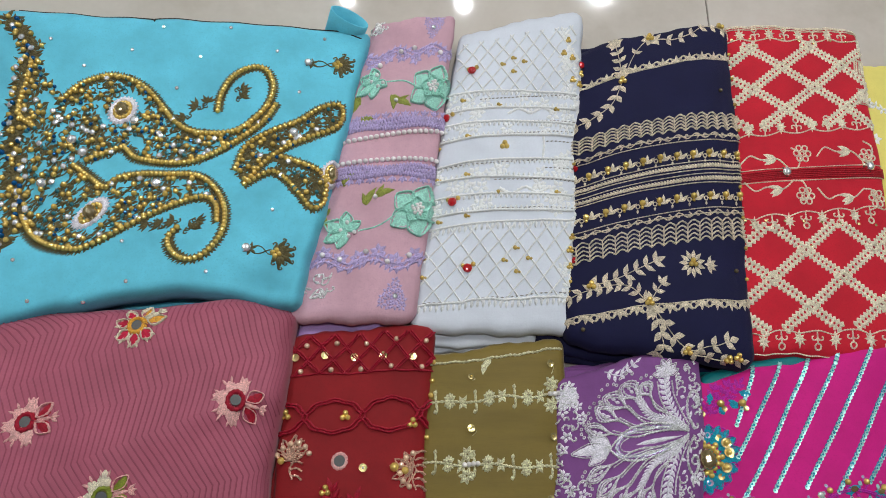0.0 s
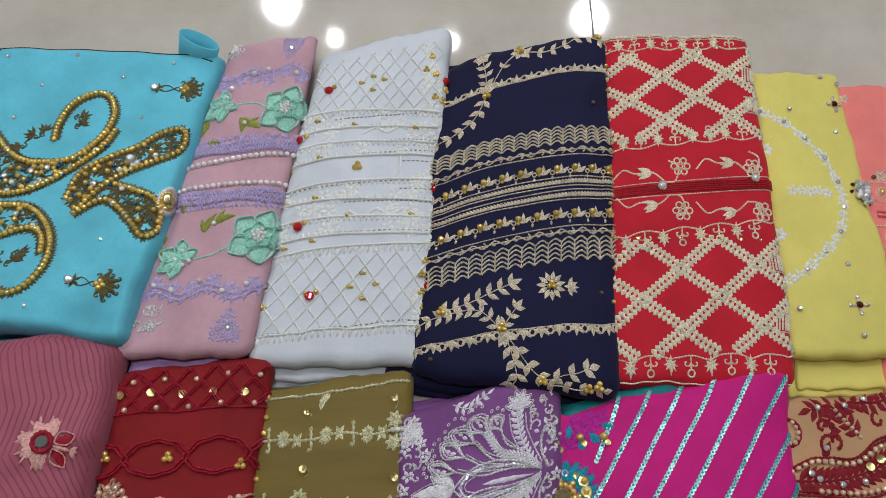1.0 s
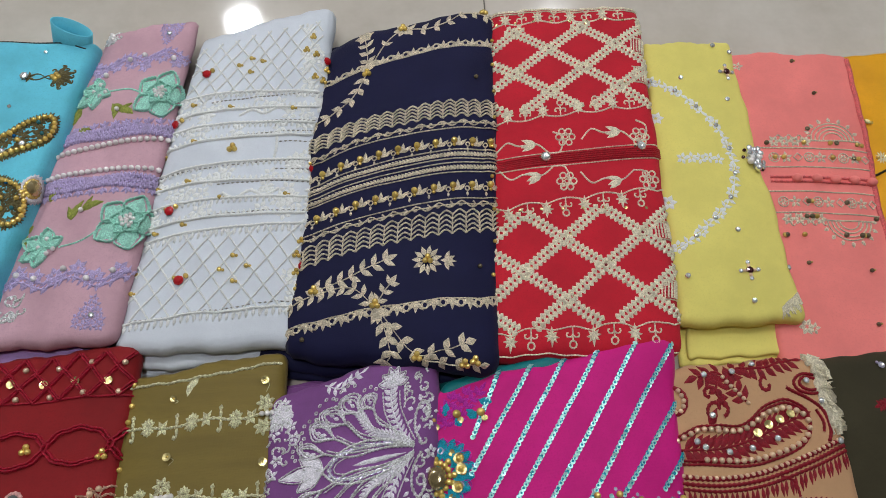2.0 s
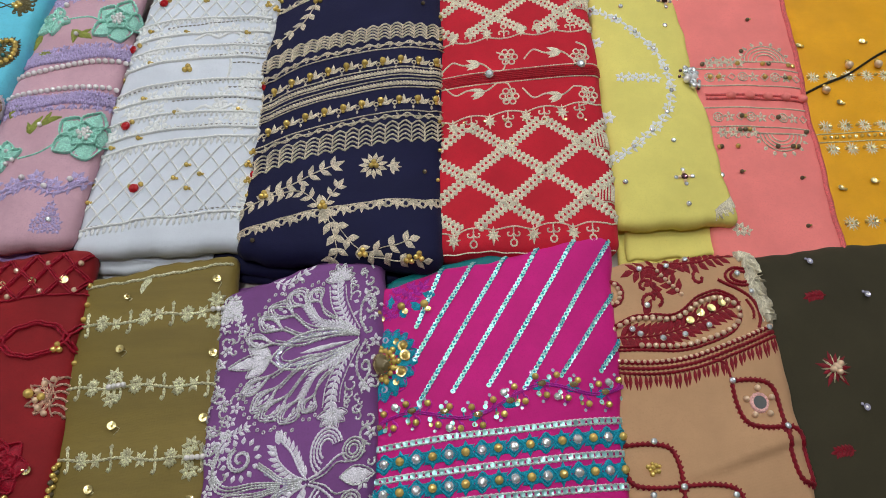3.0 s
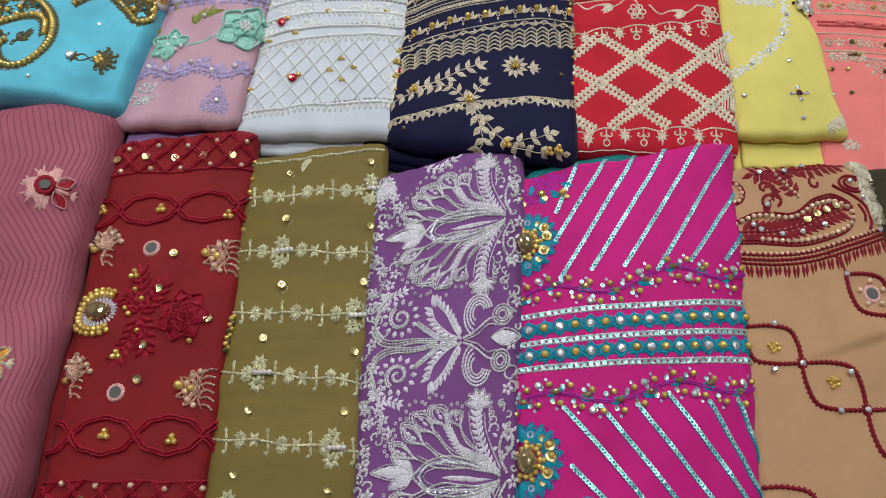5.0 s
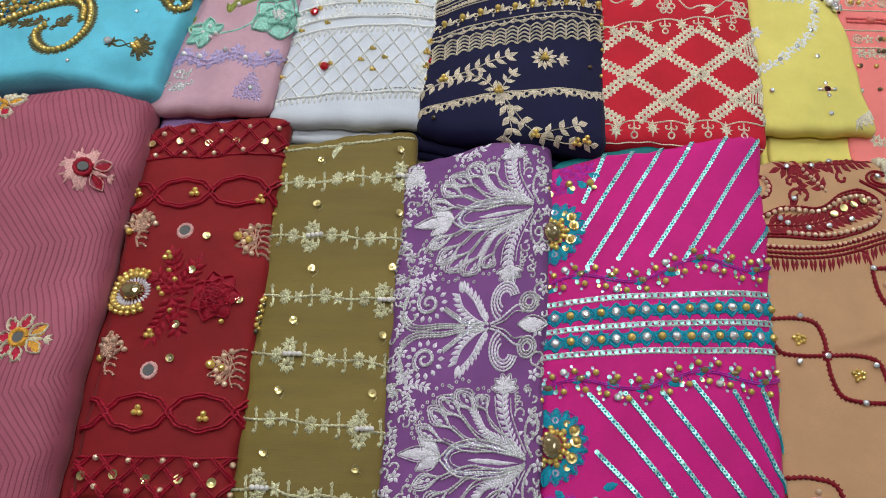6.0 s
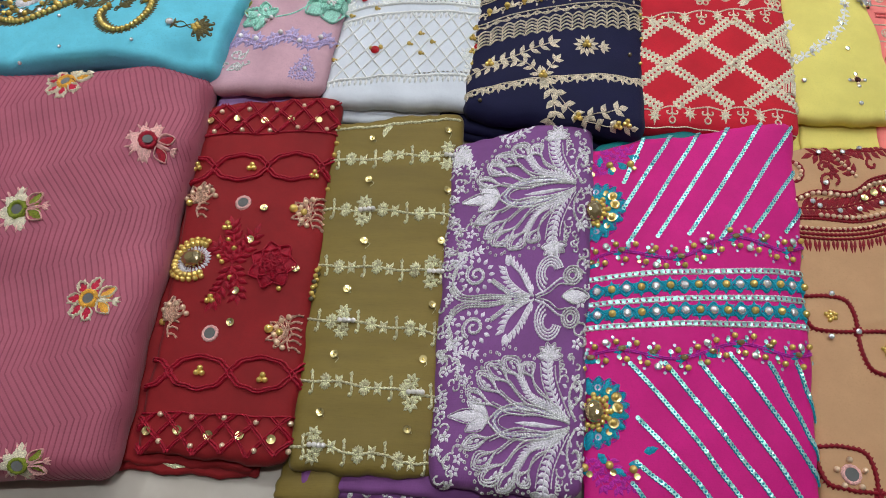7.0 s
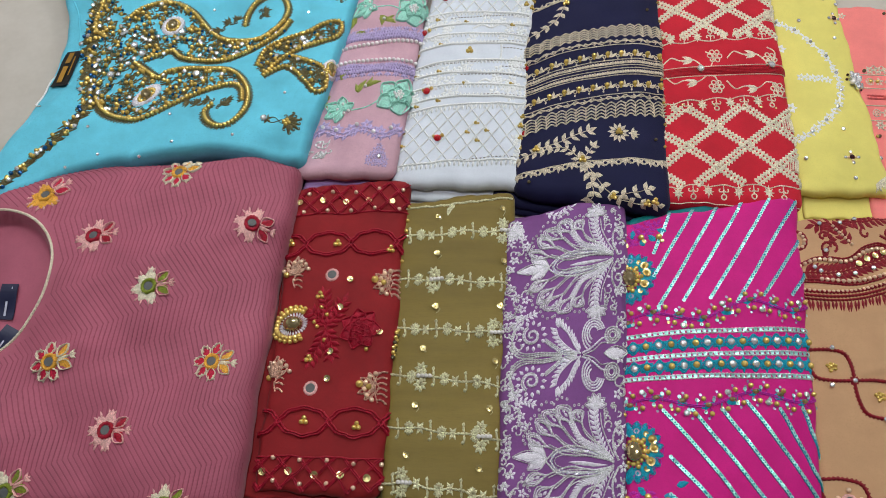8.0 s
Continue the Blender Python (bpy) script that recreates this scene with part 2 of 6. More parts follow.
wl.new(mixed(PAINT.node_tree, srgb(136, 134, 130), srgb(122, 120, 116), noise_of(PAINT.node_tree, 3, 4)), wp.inputs["Base Color"])
wp.inputs["Roughness"].default_value = 0.8
GROUT, gn, gl, gp = nodes_of("tile_joint")
gl.new(mixed(GROUT.node_tree, srgb(120, 112, 104), srgb(90, 84, 78), noise_of(GROUT.node_tree, 60, 3)), gp.inputs["Base Color"])
gp.inputs["Roughness"].default_value = 0.9
GLOW, en, el, ep = nodes_of("lamp_diffuser")
ep.inputs["Emission Color"].default_value = (0.93, 0.97, 1.0, 1)
ep.inputs["Emission Strength"].default_value = LAMP_STRENGTH
LAMP_RIM, rn, rl, rp = nodes_of("lamp_rim")
rp.inputs["Base Color"].default_value, rp.inputs["Roughness"].default_value = (0.8, 0.8, 0.8, 1), 0.4


# ---------------------------------------------------------------- building tools
def mesh_object(name, verts, faces, material, parent=None, label="", smooth=True):
    me = bpy.data.meshes.new(name)
    me.from_pydata([tuple(float(c) for c in v) for v in verts], [], [tuple(int(i) for i in f) for f in faces])
    me.materials.append(material)
    if smooth:
        me.polygons.foreach_set("use_smooth", [True] * len(me.polygons))
    me.update()
    ob = new(name, me)
    ob.parent = parent
    if label:
        tagged(ob, label)
    return ob


def part(name, bm, material, parent, label=""):
    me = bpy.data.meshes.new(name)
    bm.to_mesh(me)
    bm.free()
    me.materials.append(material)
    ob = new(name, me)
    ob.parent = parent
    if label:
        tagged(ob, label)
    return ob


def box(name, lo, hi, material, parent=None, bevel=0.0):
    bm = bmesh.new()
    bmesh.ops.create_cube(bm, size=1)
    for vert in bm.verts:
        vert.co = Vector([(a + b) / 2 + c * (b - a) for a, b, c in zip(lo, hi, vert.co)])
    if bevel:
        bmesh.ops.bevel(bm, geom=bm.edges[:], offset=bevel, segments=1, affect="EDGES")
    return part(name, bm, material, parent)


def sheet(name, cloth, material, parent, step=0.005, label=""):
    """The cloth's skin: its top, rolled over all four edges."""
    nu, nv = max(4, round(cloth.W / step)), max(4, round(cloth.L / step))
    reach = math.pi * float(cloth.h.max() + cloth.crown) / 2
    ring = np.array([0.12, 0.25, 0.4, 0.55, 0.7, 0.85, 1.0]) * reach
    us = np.concatenate([-ring[::-1] / cloth.W, np.linspace(0, 1, nu + 1), 1 + ring / cloth.W])
    vs = np.concatenate([-ring[::-1] / cloth.L, np.linspace(0, 1, nv + 1), 1 + ring / cloth.L])
    U, V = np.meshgrid(us, vs)
    p = cloth.at(U, V)
    m, n = len(us), len(vs)
    idx = np.arange(m * n).reshape(n, m)
    faces = np.stack([idx[:-1, :-1], idx[:-1, 1:], idx[1:, 1:], idx[1:, :-1]], -1).reshape(-1, 4)
    return mesh_object(name, p.reshape(-1, 3), faces, material, parent, label)


def thing(name, label, category, group=""):
    return tagged(new(name), label, category, group)


# ---------------------------------------------------------------- room
X0, X1, Y0, Y1, H = ROOM
floor_bed = tagged(box("floor", (X0, Y0, -0.12), (X1, Y1, -0.003), GROUT), "polished beige floor tiles with thin dark joints", "floor", kind="structure")
TILE_SIZE, JOINT_X, JOINT_Y = 1.2, 0.441, 1.12
tile_mesh = None
for i in range(-4, 4):
    for j in range(-5, 5):
        x, y = JOINT_X + i * TILE_SIZE, JOINT_Y + j * TILE_SIZE
        lo, hi = (max(x, X0) + 0.001, max(y, Y0) + 0.001, -0.012), (min(x + TILE_SIZE, X1) - 0.001, min(y + TILE_SIZE, Y1) - 0.001, 0.0)
        if hi[0] - lo[0] > 0.02 and hi[1] - lo[1] > 0.02:
            box("tile", lo, hi, TILE, floor_bed, 0.0008)
for name, lo, hi in (("wall_west", (X0 - 0.15, Y0, -0.12), (X0, Y1, H)), ("wall_east", (X1, Y0, -0.12), (X1 + 0.15, Y1, H)),
                     ("wall_south", (X0 - 0.15, Y0 - 0.15, -0.12), (X1 + 0.15, Y0, H)), ("wall_north", (X0 - 0.15, Y1, -0.12), (X1 + 0.15, Y1 + 0.15, H)),
                     ("ceiling", (X0 - 0.15, Y0 - 0.15, H), (X1 + 0.15, Y1 + 0.15, H + 0.15))):
    tagged(box(name, lo, hi, PAINT), "plain grey painted plaster", name.split("_")[0], kind="structure")
# Same build for the mirrored downlights and the added fill lamps.
for x, y, r in LAMPS:
    lamp = thing("downlight_or_fill_lamp", "round white ceiling lamp, switched on; four mirrored in the floor, four added as fill", "ceiling light", "ceiling downlights")
    lamp.location = (x, y, H)
    for name, ra, z, mat in (("diffuser", r, -0.006, GLOW), ("rim", r + 0.012, -0.003, LAMP_RIM)):
        bm = bmesh.new()
        bmesh.ops.create_cone(bm, cap_ends=True, segments=32, radius1=ra, radius2=ra, depth=0.004)
        bmesh.ops.translate(bm, verts=bm.verts, vec=(0, 0, z))
        part(name, bm, mat, lamp)

# ---------------------------------------------------------------- folded suits
T = {
    "antique": thread("antique_gold_yarn", srgb(100, 90, 56), 0.3, 0.42),
    "lavender": thread("lavender_yarn", srgb(190, 172, 214)),
    "mint": thread("mint_yarn", srgb(164, 222, 204)),
    "leaf": thread("leaf_green_yarn", srgb(146, 152, 66)),
    "white": thread("white_yarn", srgb(228, 228, 226), vary=0.12),
    "cream": thread("champagne_yarn", srgb(222, 207, 182), 0.2, 0.38, 0.5),
    "ivory": thread("ivory_yarn", srgb(238, 224, 198), 0.2, 0.4, 0.4),
    "silver": thread("silver_zari", srgb(244, 238, 234), 0.22, 0.36, 0.65),
    "zari": thread("gold_zari", srgb(248, 232, 184), 0.35, 0.32, 0.65),
    "crimson": thread("crimson_yarn", srgb(134, 2, 28)),
    "pewter": thread("pewter_chain", srgb(156, 152, 148), 0.4, 0.35),
    "ruby": thread("ruby_yarn", srgb(196, 22, 62)),
    "scarlet": thread("scarlet_yarn", srgb(178, 14, 36)),
    "maroon": thread("maroon_yarn", srgb(162, 8, 40)),
    "teal": thread("teal_yarn", srgb(0, 150, 174)),
    "orchid": thread("orchid_yarn", srgb(182, 30, 156)),
    "pink": thread("blush_yarn", srgb(236, 178, 172)),
    "gold": thread("marigold_yarn", srgb(232, 168, 60)),
    "green": thread("lime_yarn", srgb(128, 140, 40)),
    "salmon": thread("salmon_cord", srgb(226, 104, 104)),
    "black": thread("black_yarn", srgb(30, 24, 20)),
    "rose": thread("rose_gold_zari", srgb(232, 184, 160), 0.5, 0.3, 0.6),
    "violet": thread("pale_violet_yarn", srgb(236, 229, 240), 0.12, 0.42, 0.35),
}
G = {
    "gold": gloss("gold_bead", srgb(240, 206, 112), 0.55, 0.27, 0.7),
    "brass": gloss("brass_sequin", srgb(236, 216, 150), 0.85, 0.27),
    "pearl": gloss("white_pearl", srgb(240, 234, 232), 0.25, 0.28, 0.7),
    "blush": gloss("champagne_pearl", srgb(240, 208, 176), 0.4, 0.28, 0.7),
    "ruby": gloss("red_stone", srgb(196, 16, 30), 0.3, 0.08, 0.8),
    "garnet": gloss("garnet_stone", srgb(70, 8, 22), 0.4, 0.08, 0.8),
    "blue": gloss("peacock_bead", srgb(20, 100, 160), 0.5, 0.2, 0.5),
    "teal": gloss("aqua_sequin", srgb(176, 228, 226), 0.6, 0.3),
    "amber": gloss("amber_stone", srgb(206, 182, 128), 0.8, 0.1, 0.9),
    "teal_bead": gloss("teal_glass_bead", srgb(70, 140, 150), 0.3, 0.12, 0.8),
    "lilac": gloss("lilac_sequin", srgb(206, 200, 226), 0.45, 0.18, 0.5),
    "dull": gloss("smoky_bead", srgb(120, 108, 84), 0.5, 0.22, 0.4),
    "crystal": crystal("clear_crystal", (0.94, 0.96, 0.98, 1), 0.2),
    "mirror": crystal("mirror_glass", (0.62, 0.64, 0.66, 1), 0.02),
}


def lathe(profile, sides):
    """Vertices and faces of a turned shape, from (radius, height) pairs, closed at both ends."""
    verts = [(r * math.cos(2 * math.pi * k / sides), r * math.sin(2 * math.pi * k / sides), z) for r, z in profile for k in range(sides)]
    faces = [(i * sides + k, i * sides + (k + 1) % sides, (i + 1) * sides + (k + 1) % sides, (i + 1) * sides + k)
             for i in range(len(profile) - 1) for k in range(sides)]
    faces += [tuple(range(sides))[::-1], tuple((len(profile) - 1) * sides + k for k in range(sides))]
    return verts, faces


def gem_shape():
    """A brilliant-cut stone: rings of facets, each turned by half a step."""
    rings = [(1.0, -0.25), (1.0, 0.0), (0.82, 0.26), (0.52, 0.44), (0.3, 0.47)]
    verts = [(r * math.cos(math.pi * (2 * k + i) / 10), r * math.sin(math.pi * (2 * k + i) / 10), z) for i, (r, z) in enumerate(rings) for k in range(10)]
    faces = [tuple(range(10))[::-1], tuple(range(40, 50))]
    for i in range(4):
        for k in range(10):
            a, b, c, d = i * 10 + k, i * 10 + (k + 1) % 10, (i + 1) * 10 + k, (i + 1) * 10 + (k + 1) % 10
            faces += [(a, b, c), (b, d, c)]
    return verts, faces


SHAPES = {
    "ball": (lathe([(0.15, -0.98)] + [(math.sin(a), -math.cos(a)) for a in (0.6, 1.05, 1.57, 2.1, 2.55)] + [(0.15, 0.98)], 9), True),
    "stone": (lathe([(0.9, -0.3), (1.0, 0.0), (0.8, 0.3), (0.5, 0.48), (0.2, 0.53)], 8), False),
    "gem": (gem_shape(), False),
    "sequin": (lathe([(0.22, -0.02), (1.0, 0.16), (0.96, 0.2), (0.24, 0.05)], 11), False),
    "drop": (lathe([(0.15, -0.5), (0.7, -0.3), (0.8, 0.1), (0.45, 0.5), (0.1, 0.6)], 7), True),
    "mirror": (lathe([(1.0, -0.1), (1.0, 0.06), (0.94, 0.1)], 14), False),
}
mesh_cache = {}


def bead_mesh(shape, key):
    if (shape, key) not in mesh_cache:
        (verts, faces), smooth = SHAPES[shape]
        me = bpy.data.meshes.new(shape)
        me.from_pydata(verts, [], faces)
        me.materials.append(G[key])
        if smooth:
            me.polygons.foreach_set("use_smooth", [True] * len(me.polygons))
        mesh_cache[(shape, key)] = me
    return mesh_cache[(shape, key)]


NAMES = {"ball": "bead", "stone": "rhinestone", "gem": "gemstone", "sequin": "sequin", "drop": "cut_bead", "mirror": "mirror"}


def smooth_line(points, step, closed=False):
    """A Catmull-Rom curve through the points, sampled evenly."""
    p = np.array(points, float)
    n = len(p)
    if n == 2:
        q = p
    else:
        ext = np.vstack([p[-1], p, p[0], p[1]]) if closed else np.vstack([2 * p[0] - p[1], p, 2 * p[-1] - p[-2]])
        t = np.linspace(0, 1, 10, endpoint=False)[:, None]
        q = []
        for i in range(n if closed else n - 1):
            a, b, c, d = ext[i:i + 4]
            q.append(0.5 * (2 * b + (c - a) * t + (2 * a - 5 * b + 4 * c - d) * t ** 2 + (3 * b - a - 3 * c + d) * t ** 3))
        q = np.vstack(q + [p[:1] if closed else p[-1:]])
    s = np.concatenate([[0], np.cumsum(np.linalg.norm(np.diff(q, axis=0), axis=1))])
    m = max(2, int(round(s[-1] / step)) + 1)
    k = np.linspace(0, s[-1], m)
    return np.stack([np.interp(k, s, q[:, 0]), np.interp(k, s, q[:, 1])], -1)


TINY = {"silver_corner", "corner_floret", "edge_scroll", "under_layer_motif", "lattice_eyelet", "eyelet_centre", "jacquard_rib", "placket_embroidery", "teal_embroidery", "orchid_vine",
        "white_embroidery", "silver_chain", "paisley_backing", "scroll_flower"}


class Stitch:
    """Embroidery of one yarn on one cloth, in metres along the cloth (x across, y to the back)."""

    def __init__(self, suit, name, yarn, label="", parent=None):
        self.s, self.c, self.name, self.yarn, self.label = suit, suit.c, name, yarn, label
        self.parent = parent or suit.ob
        self.v, self.f, self.n = [], [], 0

    def lay(self, xy, h):
        p, _, _, n = self.c.frame_at(xy[..., 0] / self.c.W, xy[..., 1] / self.c.L)
        return p + n * (1.3 * np.asarray(h))[..., None]

    def add(self, verts, faces):
        self.v.append(verts.reshape(-1, 3))
        self.f.append(np.asarray(faces) + self.n)
        self.n += len(self.v[-1])

    def line(self, points, width=0.002, high=0.0011, step=0.0022, knot=0.35, closed=False, straight=False):
        """A run of chain stitch."""
        if straight:
            p = np.array(points, float)
            p = np.vstack([smooth_line(p[i:i + 2], step)[:-1] for i in range(len(p) - 1)] + [p[-1:]])
        else:
            p = smooth_line(points, step, closed)
        d = np.gradient(p, axis=0)
        d /= np.maximum(np.linalg.norm(d, axis=1, keepdims=True), 1e-9)
        side = np.stack([-d[:, 1], d[:, 0]], -1)
        k = 1 - knot * (np.arange(len(p)) % 2)
        xy = p[:, None] + side[:, None] * (np.array([-0.5, -0.28, 0.28, 0.5])[None] * width * k[:, None])[..., None]
        h = np.array([0.0001, 1, 1, 0.0001])[None] * high * (0.55 + 0.45 * k[:, None])
        m = len(p)
        i = np.arange(m * 4).reshape(m, 4)
        self.add(self.lay(xy, h), np.stack([i[:-1, :-1], i[:-1, 1:], i[1:, 1:], i[1:, :-1]], -1).reshape(-1, 4))
        return p

    def leaf(self, x, y, angle, length, width, high=0.0014, bend=0.0, stations=5):
        """A satin-stitch leaf from its base, pointing along angle (degrees), with ridged stitches."""
        t = np.linspace(0, 1, stations + 2)
        w = np.sin(math.pi * t ** 0.8) ** 0.8 * width / 2
        w[0] = w[-1] = width * 0.04
        w = w * (1 - 0.16 * (np.arange(len(t)) % 2))
        a = radians(angle)
        off = bend * np.sin(math.pi * t) * length
        xs, ys = np.repeat((t * length)[:, None], 3, 1), off[:, None] + np.stack([-w, 0 * w, w], -1)
        xy = np.stack([x + xs * math.cos(a) - ys * math.sin(a), y + xs * math.sin(a) + ys * math.cos(a)], -1)
        h = np.stack([0 * t + 0.0001, high * (0.5 + 0.5 * np.sin(math.pi * t)) * (1 - 0.25 * (np.arange(len(t)) % 2)), 0 * t + 0.0001], -1)
        m = len(t)
        i = np.arange(m * 3).reshape(m, 3)
        self.add(self.lay(xy, h), np.stack([i[:-1, :-1], i[1:, :-1], i[1:, 1:], i[:-1, 1:]], -1).reshape(-1, 4)[:, ::-1])

    def loop(self, x, y, angle, length, width, yarn=0.0022, bend=0.0, high=0.0018, sharp=1.0):
        """The outline of a leaf or plume from its base, pointing along angle (degrees)."""
        t = np.concatenate([np.linspace(0, 1, 7), np.linspace(1, 0, 7)[1:]])
        w = np.sin(math.pi * np.linspace(0, 1, 7) ** sharp) * width / 2
        off = np.concatenate([w, -w[::-1][1:]]) + bend * length * t ** 2
        a = radians(angle)
        self.line(np.stack([x + t * length * math.cos(a) - off * math.sin(a), y + t * length * math.sin(a) + off * math.cos(a)], -1), yarn, high, 0.0024, 0.5)

    def ring(self, x, y, r, width=0.0018, high=0.0011, sx=1.0, sy=1.0):
        a = np.linspace(0, 2 * math.pi, 9)[:-1]
        self.line(np.stack([x + r * sx * np.cos(a), y + r * sy * np.sin(a)], -1), width, high, max(0.0015, r / 4), 0.3, True)

    def flower(self, x, y, r, petals=6, turn=0.0, width=0.5, inner=0.15):
        for k in range(petals):
            a = turn + 360 * k / petals
            self.leaf(x + inner * r * math.cos(radians(a)), y + inner * r * math.sin(radians(a)), a, r * (1 - inner), r * width, stations=3)

    def curl(self, x, y, r, angle, hand=1, width=0.0018):
        """A spiral tendril that starts at x, y."""
        a = np.linspace(0, 4.6, 9)
        rad = r * (1 - a / 6)
        cx, cy = x + r * math.cos(radians(angle)), y + r * math.sin(radians(angle))
        b = radians(angle + 180) + hand * a
        self.line(np.stack([cx + rad * np.cos(b), cy + rad * np.sin(b)], -1), width)

    def sprig(self, points, leaf, wide, gap, stem=0.0016, both=True, spread=50, high=0.0014):
        """A stem with leaves on its sides."""
        p = self.line(points, stem)
        d = np.gradient(p, axis=0)
        every = max(1, int(round(gap / 0.0022)))
        for n, i in enumerate(range(every // 2, len(p), every)):
            a = math.degrees(math.atan2(d[i, 1], d[i, 0]))
            for s in ((1, -1) if both else (1 if n % 2 else -1,)):
                self.leaf(p[i, 0], p[i, 1], a + s * spread, leaf, wide, high, stations=3)
        a = math.degrees(math.atan2(d[-1, 1], d[-1, 0]))
        self.leaf(p[-1, 0], p[-1, 1], a, leaf, wide, stations=3)

    def done(self):
        if not self.v:
            return None
        ob = mesh_object(self.name, np.vstack(self.v), np.vstack(self.f), T[self.yarn] if self.yarn in T else F[self.yarn], self.parent, self.label)
        return tagged(ob, kind="stuff") if self.name in TINY else ob


class Suit:
    """A folded suit: its top panel, a folded layer below, and what is sewn on it."""

    def __init__(self, key, label, under=None, drop=0.0, shift=(0, 0, 0, 0), step=0.005):
        self.key, self.c = key, CLOTH[key]
        self.W, self.L = self.c.W, self.c.L
        self.ob = thing("folded_suit", label, "suit", "folded suits")
        self.top = sheet("top_panel", self.c, F[key], self.ob, step)
        self.rng = random.Random(self.c.waves[0][2])
        self.under = None
        if self.c.base > 0:
            l, r, f, b = shift
            c = self.c.c + np.array([(-l, -f), (r, -f), (r, b), (-l, b)])
            b, seed = self.c.base - drop, int(1000 * self.c.W)
            self.under = Cloth(c, [b * 0.5 + 0.002] * 4, crown=0.001, seed=seed, wrinkle=0.0012, bow=self.c.bow)
            sheet("under_layer", self.under, F[under or key], self.ob, 0.008)
            mid = c + np.array([(0.010, 0.007), (-0.010, 0.006), (-0.008, -0.005), (0.008, -0.005)])
            sheet("middle_layer", Cloth(mid, [b + 0.003] * 4, base=b * 0.45, crown=0.001, seed=seed + 1, wrinkle=0.0014, bow=self.c.bow), F[under or key], self.ob, 0.008)

    def xy(self, u, v):
        return np.array((u * self.W, v * self.L))

    def pts(self, uv):
        return [self.xy(u, v) for u, v in uv]

    def stitch(self, name, yarn, label="", parent=None):
        return Stitch(self, name, yarn, label, parent)

    def bead(self, shape, key, x, y, r, parent=None, lift=0.55, stretch=1.0):
        p, t, b, n = self.c.frame_at(np.array(x / self.W), np.array(y / self.L))
        ob = new(NAMES[shape], bead_mesh(shape, key))
        turn = Matrix.Rotation(self.rng.uniform(0, 6.28) if stretch == 1 else 0, 4, "Z") @ Matrix.Diagonal((r * stretch, r, r, 1))
        m = Matrix(((t[0], b[0], n[0], p[0] + n[0] * r * lift), (t[1], b[1], n[1], p[1] + n[1] * r * lift),
                    (t[2], b[2], n[2], p[2] + n[2] * r * lift), (0, 0, 0, 1)))
        if shape == "sequin":
            turn = Matrix.Rotation(self.rng.uniform(-0.16, 0.16), 4, "X") @ Matrix.Rotation(self.rng.uniform(-0.16, 0.16), 4, "Y") @ turn
        ob.matrix_basis = m @ turn
        ob.parent = parent or self.ob
        return ob

    def string(self, points, gap, shape, key, r, parent=None, closed=False, skip=1, straight=False):
        """Beads sewn in a row."""
        line = smooth_line(points, gap, closed)
        for p in line[:-1:skip] if closed else line[::skip]:
            self.bead(shape, key, p[0], p[1], r, parent)
        return line

    def medallion(self, x, y, r, gem="amber", rim="gold", parent=None, n=12, stretch=0.8):
        """A large stone in a ring of beads."""
        self.bead("gem", gem, x, y, r * 0.62, parent, stretch=stretch)
        for k in range(n):
            a = 2 * math.pi * k / n
            self.bead("ball", rim, x + r * 0.8 * stretch * math.cos(a), y + r * 0.8 * math.sin(a), r * 0.2, parent)

    def trio(self, x, y, r, key="gold", parent=None):
        for a in (90, 210, 330):
            self.bead("ball", key, x + r * 1.05 * math.cos(radians(a)), y + r * 1.05 * math.sin(radians(a)), r, parent)

    def shisha(self, x, y, r, yarn="pink", parent=None, key="mirror"):
        """A round mirror held by a ring of yarn."""
        st = self.stitch("mirror_ring", yarn, parent=parent)
        st.ring(x, y, r, r * 0.6, 0.002)
        st.done()
        self.bead("mirror", key, x, y, r * 0.78, parent, 0.2)


class Lower:
    """The layer below a suit's top panel, to be sewn on."""

    def __init__(self, suit):
        self.c, self.ob, self.rng = suit.under, suit.ob, suit.rng


